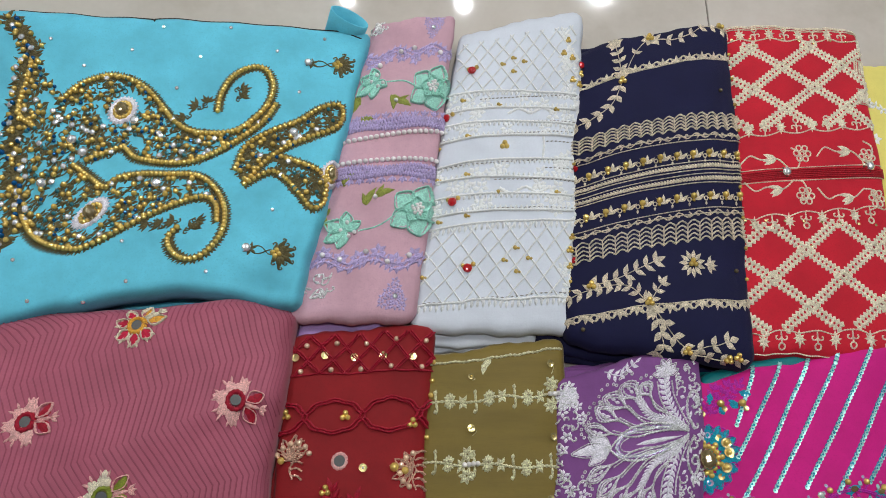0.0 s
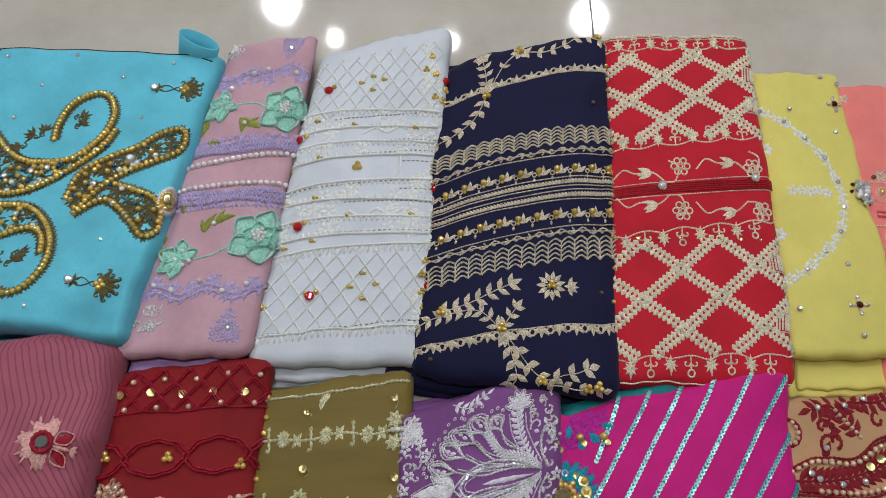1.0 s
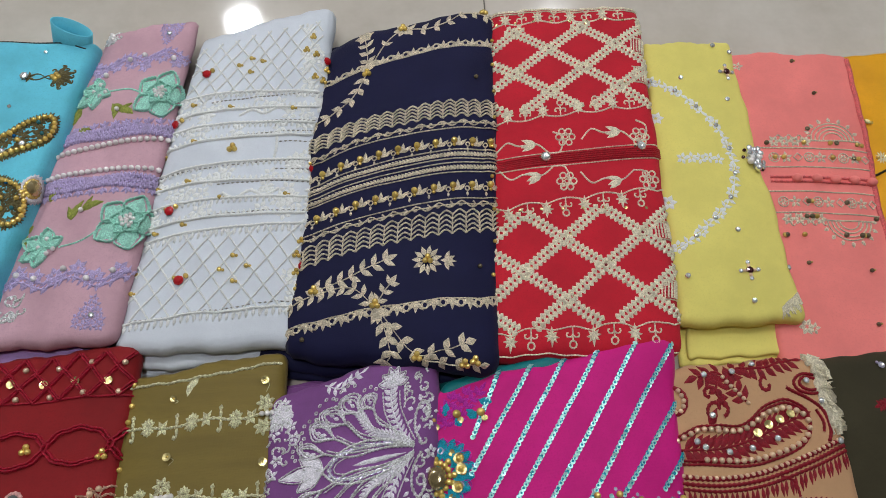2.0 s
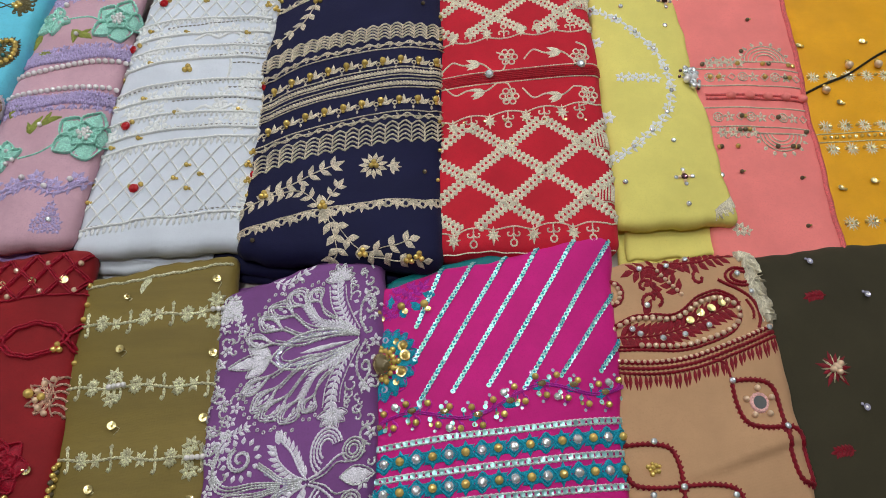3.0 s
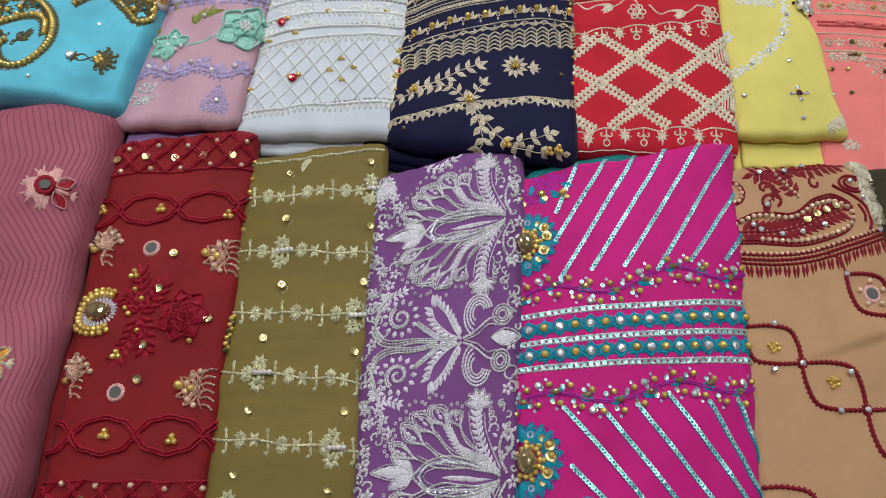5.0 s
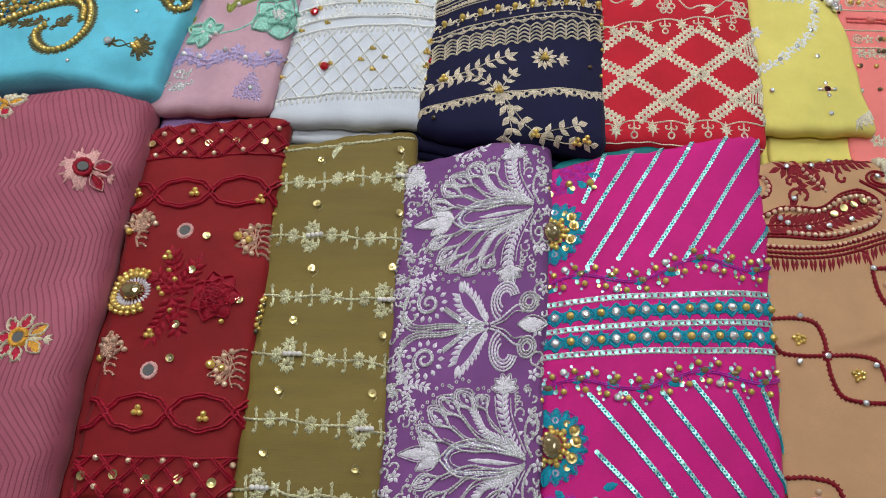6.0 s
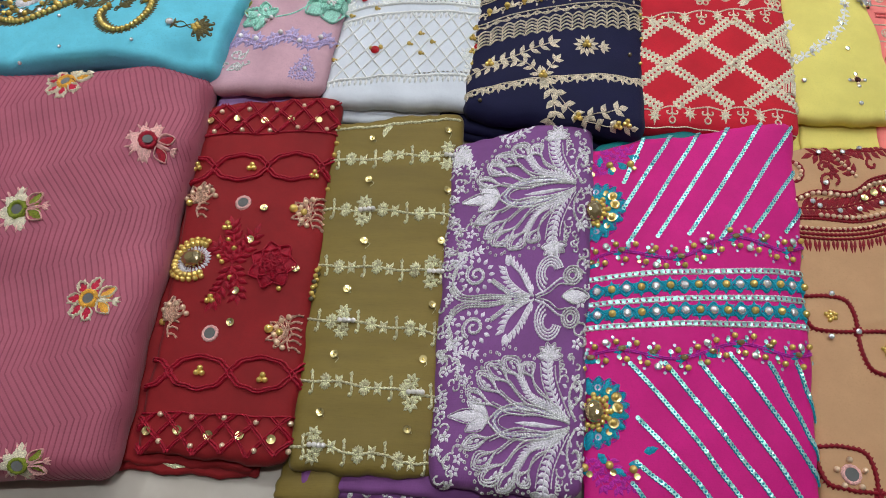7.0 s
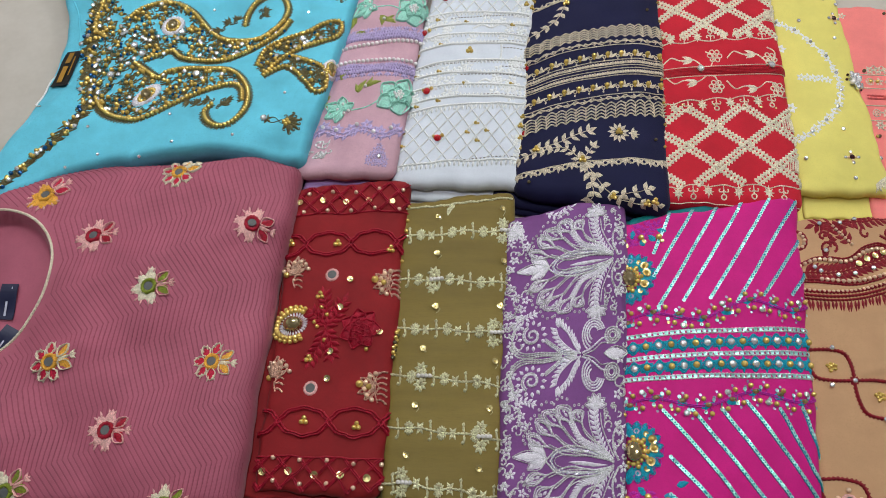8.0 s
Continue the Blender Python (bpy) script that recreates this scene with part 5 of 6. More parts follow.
def salmon_suit():
    s = Suit("salmon", "salmon pink suit with cream embroidered placket and smoky beads", step=0.006)
    c = s.stitch("placket_embroidery", "cream", "cream outline embroidery along the placket")
    for v, sl in ((0.665, -0.005), (0.60, 0.0), (0.52, 0.0), (0.455, -0.005)):
        c.line([s.xy(u, v + sl * u) for u in np.linspace(0.05, 1.03, 8)], 0.0024)
    for v in (0.632, 0.487):
        for k in range(9):
            x, y = s.xy(0.18 + 0.1 * k, v)
            if k % 3 == 0:
                c.ring(x, y, 0.007)
                c.flower(x, y, 0.006, 6)
            elif k % 3 == 1:
                c.flower(x, y, 0.009, 5, 20, 0.55)
            else:
                c.line([(x - 0.006, y), (x, y + 0.006), (x + 0.006, y), (x, y - 0.006), (x - 0.006, y)], 0.0018, straight=True)
    for v, up in ((0.69, 1), (0.43, -1)):
        cx, cy = s.xy(0.72, v)
        for r in (0.012, 0.017, 0.022, 0.027):
            c.line([(cx + r * math.cos(a) * 1.15, cy + up * r * math.sin(a)) for a in np.linspace(0, math.pi, 9)], 0.0022)
        for k in range(9):
            a = math.pi * k / 8
            c.leaf(cx + 0.029 * math.cos(a) * 1.15, cy + up * 0.029 * math.sin(a), math.degrees(up * a), 0.008, 0.006)
        c.line([(cx - 0.034, cy), (cx + 0.034, cy)], 0.003)
        for k in range(4):
            c.flower(*s.xy(0.2 + 0.09 * k, v - 0.004 * up), 0.009, 6, 0, 0.6)
            c.curl(*s.xy(0.24 + 0.09 * k, v), 0.005, 90 * up, 1)
    c.flower(*s.xy(0.19, 0.12), 0.011, 6, 0, 0.6)
    c.flower(*s.xy(0.25, 0.115), 0.008, 5, 0, 0.6)
    c.flower(*s.xy(0.03, 0.965), 0.008, 5, 0, 0.6)
    c.done()
    pl = s.stitch("placket_cord", "salmon", "salmon corded placket with covered buttons")
    for v in (0.552, 0.566):
        pl.line([s.xy(u, v) for u in np.linspace(0.1, 1.05, 8)], 0.004, 0.002, 0.004, 0.2)
    pl.done()
    for k in range(5):
        x, y = s.xy(0.33 + 0.17 * k, 0.56)
        p, _, _, n = s.c.frame_at(np.array(x / s.W), np.array(y / s.L))
        bm = bmesh.new()
        bmesh.ops.create_uvsphere(bm, u_segments=14, v_segments=8, radius=0.0068)
        bm.transform(Matrix.Translation(tuple(p + n * 0.003)) @ Matrix.Diagonal((1, 0.85, 0.75, 1)))
        for f in bm.faces:
            f.smooth = True
        part("covered_button", bm, F["salmon"], s.ob)
    for k in range(26):
        u, v = s.rng.uniform(0.12, 1.0), s.rng.choice((0.68, 0.632, 0.487, 0.44, 0.73, 0.385))
        s.bead("ball" if k % 3 else "stone", "dull" if k % 2 else "gold", *s.xy(u, v), 0.0033)
    for u, v in ((0.52, 0.985), (0.653, 0.863), (0.83, 0.28), (0.78, 0.12), (0.3, 0.3)):
        s.bead("ball", "dull", *s.xy(u, v), 0.0028)
        s.bead("drop", "gold", *(s.xy(u, v) + (0.004, 0.001)), 0.002)
    edge = s.stitch("rolled_hem", "salmon", "rolled salmon side hem")
    edge.line([s.xy(1.03, v) for v in np.linspace(-0.02, 1.0, 12)], 0.006, 0.003, 0.005, 0.1)
    edge.done()


def amber_suit():
    s = Suit("amber", "amber yellow suit with daisy sequin rows and a beaded cord", step=0.006)
    for v in (0.635, 0.45, 0.41, 0.37, 0.13):
        if v != 0.41:
            for k in range(9):
                d = s.stitch("daisy", "ivory", "ivory straight-stitch daisy")
                x, y = s.xy(0.05 + 0.12 * k, v - 0.0018 * k)
                d.flower(x, y, 0.0105, 12, 9 * k, 0.22, 0.2)
                d.ring(x, y, 0.0026, 0.0024)
                d.done()
        n = 18 if v != 0.41 else 26
        for k in range(n):
            u = 0.02 + k / n
            s.bead("sequin" if k % 2 else "ball", "brass" if k % 2 else "gold", *s.xy(u, v - 0.006 * u), 0.0026)
    for v in (0.425, 0.395):
        z = s.stitch("gold_line", "zari")
        z.line([s.xy(u, v - 0.01 * u) for u in np.linspace(-0.02, 1.0, 8)], 0.0016)
        z.done()
    for u, v in ((0.24, 0.255), (0.44, 0.76), (0.17, 0.53), (0.02, 0.76), (0.6, 0.25), (0.04, 0.24)):
        s.bead("sequin", "brass", *s.xy(u, v), 0.0042)
        s.bead("ball", "gold", *(s.xy(u, v) + (0.006, -0.002)), 0.0024)
    cord = s.stitch("drawstring", "black", "dark twisted drawstring with hanging beads")
    path = [(-0.02, 0.575), (0.15, 0.61), (0.3, 0.64), (0.5, 0.70), (0.7, 0.74), (0.95, 0.76)]
    cord.line(s.pts(path), 0.0034, 0.0032, 0.003, 0.3)
    ob = cord.done()
    for u, v in ((0.298, 0.665), (0.496, 0.665), (0.1, 0.575), (0.7, 0.7)):
        x, y = s.xy(u, v)
        s.bead("ball", "blush", x, y, 0.0055, ob, 0.9)
        s.bead("ball", "gold", x, y + 0.007, 0.0034, ob, 0.9)


def maroon_suit():
    s = Suit("maroon", "maroon suit with jewelled medallion, mirrors and gold beads", under="maroon", shift=(0.026, -0.03, 0.014, 0))
    for lo, hi in ((0.905, 1.01), (-0.01, 0.085)):
        m = s.stitch("cord_lattice", "maroon", "self-coloured corded lattice")
        for k in range(-4, 10):
            for d in (1, -1):
                run = [s.xy(k * 0.196 + d * (v - lo) * 2.7, v) for v in np.linspace(lo, hi, 10) if -0.06 < k * 0.196 + d * (v - lo) * 2.7 < 1.1]
                if len(run) > 2:
                    for o in (-0.001, 0.0012):
                        m.line([r + (o * 1.6, 0) for r in run], 0.0028, 0.0034, 0.003, 0.5, straight=True)
        m.line([s.xy(u, lo if lo > 0.5 else hi) for u in np.linspace(-0.05, 1.1, 8)], 0.003, 0.0018)
        m.done()
    for v in (0.79, 0.19):
        for k in range(4):
            cu = -0.1 + 0.44 * k if v > 0.5 else -0.12 + 0.45 * k
            cx, cy = s.xy(cu, v)
            m = s.stitch("cloud_scroll", "maroon", "self-coloured corded cloud scroll")
            for r in (1.0, 0.86):
                a = np.linspace(0, 2 * math.pi, 57)[:-1]
                rad = 1 + 0.10 * np.abs(np.cos(4 * a)) + 0.10 * np.abs(np.cos(a)) ** 8
                m.line(np.stack([cx + 0.033 * r * rad * np.cos(a), cy + 0.019 * r * rad * np.sin(a)], -1), 0.0038, 0.0036, 0.003, 0.55, True)
            m.done()
    m = s.stitch("thread_flower", "maroon", "maroon thread flower and leaf sprigs")
    x, y = s.xy(0.74, 0.485)
    for ring, r in ((0, 0.03), (1, 0.02), (2, 0.012)):
        for k in range(7):
            m.leaf(x + 0.1 * r * math.cos(k), y, 51 * k + 25 * ring, r, r * 0.78, 0.005 + 0.003 * ring, stations=9)
            m.loop(x, y, 51 * k + 25 * ring, r * 1.03, r * 0.8, 0.0024, high=0.004 + 0.0025 * ring)
    for ang, ln in ((100, 0.05), (60, 0.045), (250, 0.05), (290, 0.04), (135, 0.03)):
        bx, by = s.xy(0.42, 0.49)
        ex, ey = bx + ln * math.cos(radians(ang)), by + ln * math.sin(radians(ang))
        m.sprig([(bx, by), ((bx + ex) / 2 + 0.003, (by + ey) / 2), (ex, ey)], 0.016, 0.0075, 0.0085, 0.003, high=0.0045)
    m.done()
    # jewelled medallion on the side
    mx, my = s.xy(0.11, 0.505)
    lil = s.stitch("sequin_wreath", "violet", "lilac sequin wreath round a smoky stone")
    for k in range(26):
        a = 360 / 26 * k
        lil.leaf(mx + 0.0125 * math.cos(radians(a)) * 1.15, my + 0.0105 * math.sin(radians(a)), a, 0.0085, 0.0038, 0.003, stations=2)
    med = lil.done()
    s.bead("gem", "amber", mx, my, 0.0102, med, 0.8, 1.3)
    for k in range(14):
        a = 2 * math.pi * k / 14
        s.bead("drop", "brass", mx + 0.0125 * math.cos(a), my + 0.0095 * math.sin(a), 0.0022, med, 1.2)
    for k in range(17):
        a = radians(60 + 15 * k)
        for r, b in ((0.025, 0.0042), (0.031, 0.0036)):
            s.bead("ball", "gold", mx + r * math.cos(a), my + r * 0.86 * math.sin(a), b, med)
    for u, v in ((0.33, 0.6), (0.3, 0.39), (0.43, 0.79), (0.958, 0.765), (-0.03, 0.80), (0.333, 0.193), (0.803, 0.18)):
        s.trio(*s.xy(u, v), 0.0036)
    for u, v in ((0.417, 0.534), (0.425, 0.45), (0.31, 0.51), (0.34, 0.495), (0.7, 0.5), (0.76, 0.46), (0.79, 0.5), (0.72, 0.46), (0.82, 0.419), (0.36, 0.56)):
        s.bead("ball", "gold", *s.xy(u, v), 0.0034)
    for u, v in ((0.532, 0.56), (0.92, 0.476), (0.492, 0.412), (0.597, 0.654), (0.492, 0.326)):
        s.bead("sequin", "brass", *s.xy(u, v), 0.0048)
        s.bead("ball", "pearl", *s.xy(u, v), 0.0022)
    for u, v in ((0.417, 0.674), (0.35, 0.295)):
        s.shisha(*s.xy(u, v), 0.0085, "pink")
    for u, v, a in ((0.93, 0.645, 175), (0.89, 0.30, 175), (0.0, 0.68, 90), (-0.05, 0.335, 90)):
        x, y = s.xy(u, v)
        palm = s.stitch("palm_motif", "rose", "rose gold thread palm with pearls")
        for k, (ang, ln) in enumerate(((-62, 0.024), (-30, 0.027), (0, 0.030), (30, 0.027), (62, 0.024))):
            o = a + ang
            palm.loop(x + 0.008, y, o, ln, 0.0085, 0.0026, 0.12 * (1 if ang < 0 else -1), 0.0026)
            palm.loop(x + 0.008 + 0.006 * math.cos(radians(o)), y + 0.006 * math.sin(radians(o)), o, ln * 0.5, 0.0035, 0.0018)
        for dy in (-0.018, -0.010, -0.003, 0.004, 0.011, 0.018):
            palm.line([(x + 0.010, y + dy), (x + 0.017, y + dy * 1.1 + 0.002), (x + 0.024, y + dy * 1.25 - 0.001)], 0.0032, 0.0024, 0.0024, 0.5)
        palm.line([(x + 0.012, y - 0.022), (x + 0.008, y - 0.010), (x + 0.013, y), (x + 0.008, y + 0.010), (x + 0.012, y + 0.022)], 0.0026, 0.0022, 0.0024, 0.5)
        ob = palm.done()
        for k in range(6):
            ang = radians(a - 70 + 28 * k)
            s.bead("ball", "blush", x + 0.012 + 0.02 * math.cos(ang), y + 0.02 * math.sin(ang), 0.0034, ob)
        s.bead("ball", "gold", x - 0.016, y + 0.004, 0.0055, ob)
        s.bead("ball", "gold", x - 0.002, y, 0.0045, ob)
    for k in range(5):
        s.bead("sequin", "brass", *s.xy(0.03 + 0.228 * k, 0.042 - 0.003 * k), 0.0052)
        s.bead("sequin", "brass", *s.xy(0.0 + 0.23 * k, 0.957 - 0.004 * k), 0.0048)
        for v, o in ((0.08, 0.11), (0.012, 0.13), (0.986, 0.08), (0.915, 0.05)):
            s.bead("ball", "blush", *s.xy(o + 0.235 * k, v - 0.006 * (v < 0.5) * k * 0.5), 0.0034)
    for k in range(12):
        x, y = s.xy(1.07, 0.40 + 0.008 * k)
        s.bead("ball", "gold" if k % 3 else "dull", x + 0.003 * (k % 2), y, 0.0032)
    for v in (0.84, 0.88, 0.93, 0.73):
        s.bead("ball", "gold", *s.xy(1.08, v), 0.0034)
    # motif on the lower layer at the front
    if s.under:
        e = Stitch(Lower(s), "under_layer_motif", "zari", "zari motif on the lower layer")
        for k in range(7):
            e.leaf(0.075, 0.002, 15 + 25 * k, 0.02, 0.006)
        e.done()


def olive_suit():
    s = Suit("olive", "olive green silk suit with gold zari vine stripes and sequins", under="olive", shift=(0.002, -0.02, 0.012, 0))
    rows = [(0.886, -0.014, 0.977), (0.722, -0.042, 0.317), (0.545, -0.036, 0.918), (0.382, -0.04, 0.253), (0.21, -0.032, 0.837), (0.04, -0.03, 0.135)]
    for n, (v0, sl, fu) in enumerate(rows):
        z = s.stitch("zari_vine", "zari", "gold zari vine stripe")
        path = [s.xy(u, v0 + sl * u + 0.004 * math.sin(14 * u + n)) for u in np.linspace(-0.06, 1.07, 14)]
        z.line(path, 0.0042, 0.0018, 0.003, 0.45)
        for k, (x, y) in enumerate(smooth_line(path, 0.0165)[1:]):
            if k % 3 == 0:
                for sg in (1, -1):
                    z.leaf(x, y, 90 * sg + 6, 0.0135, 0.0040, 0.0026, stations=4)
                    z.leaf(x - 0.002, y + 0.0095 * sg, 75 * sg, 0.006, 0.0058, 0.003, stations=3)
            elif k % 3 == 1:
                for sg in (1, -1):
                    for a in (35, 65, 90, 115, 145):
                        z.leaf(x, y + 0.001 * sg, sg * a, 0.0088 if a != 90 else 0.0098, 0.0058, 0.003, stations=4)
            else:
                for a in (60, 120, 240, 300):
                    z.leaf(x, y, a, 0.0095, 0.005, stations=3)
        x, y = s.xy(fu, v0 + sl * fu)
        for dy in (0.0125, -0.0125):
            for j in range(7):
                a = 51.4 * j + 20
                z.leaf(x - 0.004 + 0.001 * math.cos(radians(a)), y + dy + 0.001 * math.sin(radians(a)), a, 0.0095, 0.0062, 0.003, stations=4)
        ob = z.done()
        for k in range(4):
            s.bead("ball", "pearl", x - 0.007 + 0.0055 * k, y + 0.0005, 0.0031, ob, 1.1)
    edge = s.stitch("zari_edge", "zari", "gold corded back edge")
    edge.line([s.xy(u, 0.995 + 0.004 * math.sin(9 * u)) for u in np.linspace(-0.05, 1.05, 18)], 0.004, 0.0018, 0.003, 0.45)
    edge.leaf(*s.xy(0.42, 0.99), 260, 0.018, 0.009)
    edge.leaf(*s.xy(0.46, 0.99), 235, 0.014, 0.008)
    edge.done()
    for k, (u, v) in enumerate(((0.946, 0.955), (0.306, 0.95), (0.315, 0.805), (0.972, 0.761), (0.328, 0.614), (0.957, 0.603), (0.235, 0.467), (0.923, 0.419), (0.195, 0.278),
                                (0.886, 0.27), (0.142, 0.122), (0.807, 0.092))):
        x, y = s.xy(u, v)
        s.bead("sequin", "brass", x, y, 0.0046 if k % 2 == 0 or u > 0.7 else 0.0036)
        s.bead("ball", "gold", x, y, 0.0014, None, 1.5)
        th = s.stitch("loose_thread", "zari")
        th.line([(x, y), (x + 0.004 + 0.004 * s.rng.random(), y - 0.004), (x + 0.002, y - 0.010 * s.rng.random() - 0.003)], 0.0009, 0.0008)
        th.done()
    fold = Cloth([(-0.02, -0.247), (0.045, -0.25), (0.06, -0.19), (0.0, -0.19)], (0.006, 0.02, 0.02, 0.012), crown=0.003, seed=51, wrinkle=0.002)
    sheet("turned_corner", fold, F["olive"], s.ob, 0.006, "turned corner of the lower layer")


def purple_suit():
    s = Suit("purple", "purple suit with large silver and white floral embroidery", under="purple", shift=(0.15, -0.004, 0.012, 0))
    def herring(st, path, leaf, wide, gap, spread, yarn=0.0024, taper=0.0):
        """A stem with pairs of satin leaves along it."""
        p = st.line(path, yarn, 0.0018, 0.0022, 0.4)
        d = np.gradient(p, axis=0)
        every = max(1, round(gap / 0.0022))
        for i in range(every, len(p), every):
            a, k = math.degrees(math.atan2(d[i, 1], d[i, 0])), 1 - taper * (1 - i / len(p))
            for sg in (1, -1):
                st.leaf(p[i, 0], p[i, 1], a + sg * spread, leaf * k, wide * k, 0.0024, stations=4)

    def fan(v0):
        """A lotus fan that opens towards one side, with two feathered horns."""
        w = s.stitch("lotus_fan", "violet", "pale violet satin-stitch petals")
        z = s.stitch("lotus_fan_outline", "silver", "silver zari chain-stitch outlines")
        for side in (1, -1):
            def q(u, dv):
                return s.xy(u, v0 + side * dv)
            # plumes that sweep from the hub to the lobes of the rim
            for j, (lu, ldv, wide) in enumerate(((0.60, 0.160, 0.022), (0.445, 0.178, 0.025), (0.305, 0.163, 0.025), (0.205, 0.122, 0.022), (0.125, 0.070, 0.018))):
                tip, knee = q(lu, ldv), q(0.70 - 0.045 * j, 0.050 + 0.016 * (2 - j))
                root = q(0.95, 0.008)
                mid = knee * 0.55 + tip * 0.45
                ang = math.degrees(math.atan2(*(tip - mid)[::-1]))
                ln = float(np.linalg.norm(tip - mid))
                bend = 0.16 * side * (1 if j < 3 else -0.5)
                for n, k in enumerate((1.0, 0.72, 0.46)):
                    (z if n % 2 == 0 else w).loop(mid[0], mid[1], ang, ln * (0.72 + 0.28 * k), wide * k, 0.0026, bend, 0.0021, 1.5)
                for t in (0.35, 0.55, 0.75):
                    c = mid + (tip - mid) * t
                    w.leaf(c[0], c[1], ang + 12, ln * 0.22, 0.0044, 0.002, stations=3)
                for t in (-70, -35, 0, 35, 70):
                    r = wide * 0.56
                    z.ring(tip[0] + r * math.cos(radians(ang + t)) - 0.006 * math.cos(radians(ang)), tip[1] + r * math.sin(radians(ang + t)) - 0.006 * math.sin(radians(ang)), 0.0017, 0.0018)
                shaft = [root, (root + knee) / 2 + (0, 0.003 * side), knee, mid]
                if j == 1:
                    herring(w, shaft, 0.0085, 0.0036, 0.0055, 38, 0.003)
                else:
                    z.line(shaft, 0.0032, 0.002, 0.0024, 0.5)
                z.line([root + (0, 0.003 * side), knee + (0, 0.0045 * side), mid + (0, 0.004 * side)], 0.0022, 0.0018, 0.0024, 0.5)
            # the drop round the spike
            for u0, a, b, yarn in ((0.315, 0.036, 0.047, 0.0036), (0.36, 0.027, 0.034, 0.0026)):
                z.line([q(0.95, 0.004), q(0.78, b * 0.72), q(0.60, b), q(0.43, a), q(u0, 0.0)], yarn, 0.002, 0.0024, 0.5)
            z.line([q(0.60, 0.014), q(0.50, 0.02), q(0.42, 0.012), q(0.40, 0.0)], 0.0018, 0.0015, 0.0024, 0.5)
            # feathered horn with a crown of leaves and a side curl
            herring(w, [q(0.93, 0.012), q(0.85, 0.055), q(0.79, 0.105), q(0.775, 0.150), q(0.79, 0.178)], 0.0125, 0.0062, 0.0066, 48, 0.003, 0.45)
            z.line([q(0.955, 0.02), q(0.895, 0.065), q(0.845, 0.11), q(0.835, 0.15)], 0.0022, 0.0018, 0.0024, 0.5)
            z.line([q(0.90, 0.012), q(0.80, 0.058), q(0.735, 0.105), q(0.715, 0.155)], 0.0022, 0.0018, 0.0024, 0.5)
            for k, a in enumerate((175, 140, 105, 70, 35, 5)):
                p = q(0.79, 0.172)
                w.leaf(p[0], p[1], side * a, 0.0165, 0.0075, 0.0024, stations=5)
                z.loop(p[0], p[1], side * a, 0.0185, 0.0095, 0.0016)
            for k in range(4):
                z.curl(*q(0.87 + 0.012 * k, 0.105 + 0.014 * k), 0.0085 - 0.001 * k, side * (20 + 30 * k), -side, 0.0028)
            # scrolls by the fold
            z.line([q(1.0, 0.01), q(0.955, 0.045), q(0.955, 0.085), q(1.0, 0.11), q(1.04, 0.085), q(1.02, 0.06), q(0.99, 0.07)], 0.0042, 0.002, 0.0024, 0.5)
            for k in range(7):
                a = 0.9 * k
                w.leaf(*(q(1.0, 0.082) + (0.0125 * math.cos(a), 0.0125 * math.sin(a))), math.degrees(a), 0.0075, 0.0045, stations=3)
            for k in range(5):
                z.curl(*q(0.98 + 0.02 * (k % 2), 0.125 + 0.014 * k), 0.0052, 60 * k, side, 0.0026)
            # small curls along the far edge
            for k in range(4):
                p = q(0.075 - 0.03 * k, 0.095 + 0.032 * k)
                z.curl(p[0], p[1], 0.0085, 40 + 60 * k, side, 0.0032)
                z.curl(p[0], p[1], 0.0065, 220 + 60 * k, -side, 0.0028)
                w.flower(p[0] + 0.006, p[1] + 0.006 * side, 0.0075, 5, 30 * k, 0.6)
        w.leaf(*s.xy(0.53, v0 - 0.004), 0, 0.062, 0.0062, 0.0028, stations=9)
        for a, ln in ((148, 0.033), (180, 0.05), (212, 0.033)):
            p = s.xy(0.325, v0 + 0.008)
            w.leaf(p[0], p[1], a, ln, 0.0155, 0.0026, stations=9)
            z.loop(p[0], p[1], a, ln * 1.05, 0.0175, 0.0018)
        z.done()
        return w.done()

    def lily(v0):
        w = s.stitch("lily", "violet", "pale violet satin-stitch petals")
        z = s.stitch("lily_outline", "silver", "silver zari chain-stitch outlines")
        for side in (1, -1):
            def q(u, dv):
                return s.xy(u, v0 + side * dv)
            # feathered wing, open in the middle
            for path, sp in (([q(0.64, 0.004), q(0.585, 0.03), q(0.52, 0.075), q(0.44, 0.108)], 1), ([q(0.64, 0.004), q(0.54, 0.022), q(0.44, 0.058), q(0.40, 0.098)], -1)):
                p = w.line(path, 0.003, 0.0018)
                d = np.gradient(p, axis=0)
                for i in range(2, len(p), 3):
                    a = math.degrees(math.atan2(d[i, 1], d[i, 0]))
                    w.leaf(p[i, 0], p[i, 1], a - sp * side * 42, 0.0125, 0.0058, 0.0024, stations=4)
            w.leaf(*q(0.43, 0.1), side * 105, 0.016, 0.008, 0.0024, stations=5)
            # crescents
            for k, r in enumerate((0.0205, 0.0165, 0.0125, 0.0085)):
                cx, cy = q(0.765, 0.062 + 0.002 * k)
                w.line([(cx + 0.9 * r * math.cos(t), cy + side * 1.2 * r * math.sin(t)) for t in np.linspace(0.35, 4.3, 11)], 0.0032, 0.002, 0.0024, 0.45)
            w.line([q(0.65, 0.006), q(0.74, 0.02), q(0.84, 0.048), q(0.90, 0.052)], 0.0036, 0.0018, 0.0024, 0.45)
            z.line([q(0.66, 0.0), q(0.76, 0.012), q(0.84, 0.034), q(0.92, 0.032), q(0.96, 0.05)], 0.0024, 0.0018, 0.0024, 0.5)
            for r in (0.012, 0.0085, 0.005):
                z.ring(*q(0.945, 0.058), r, 0.0028, 0.002)
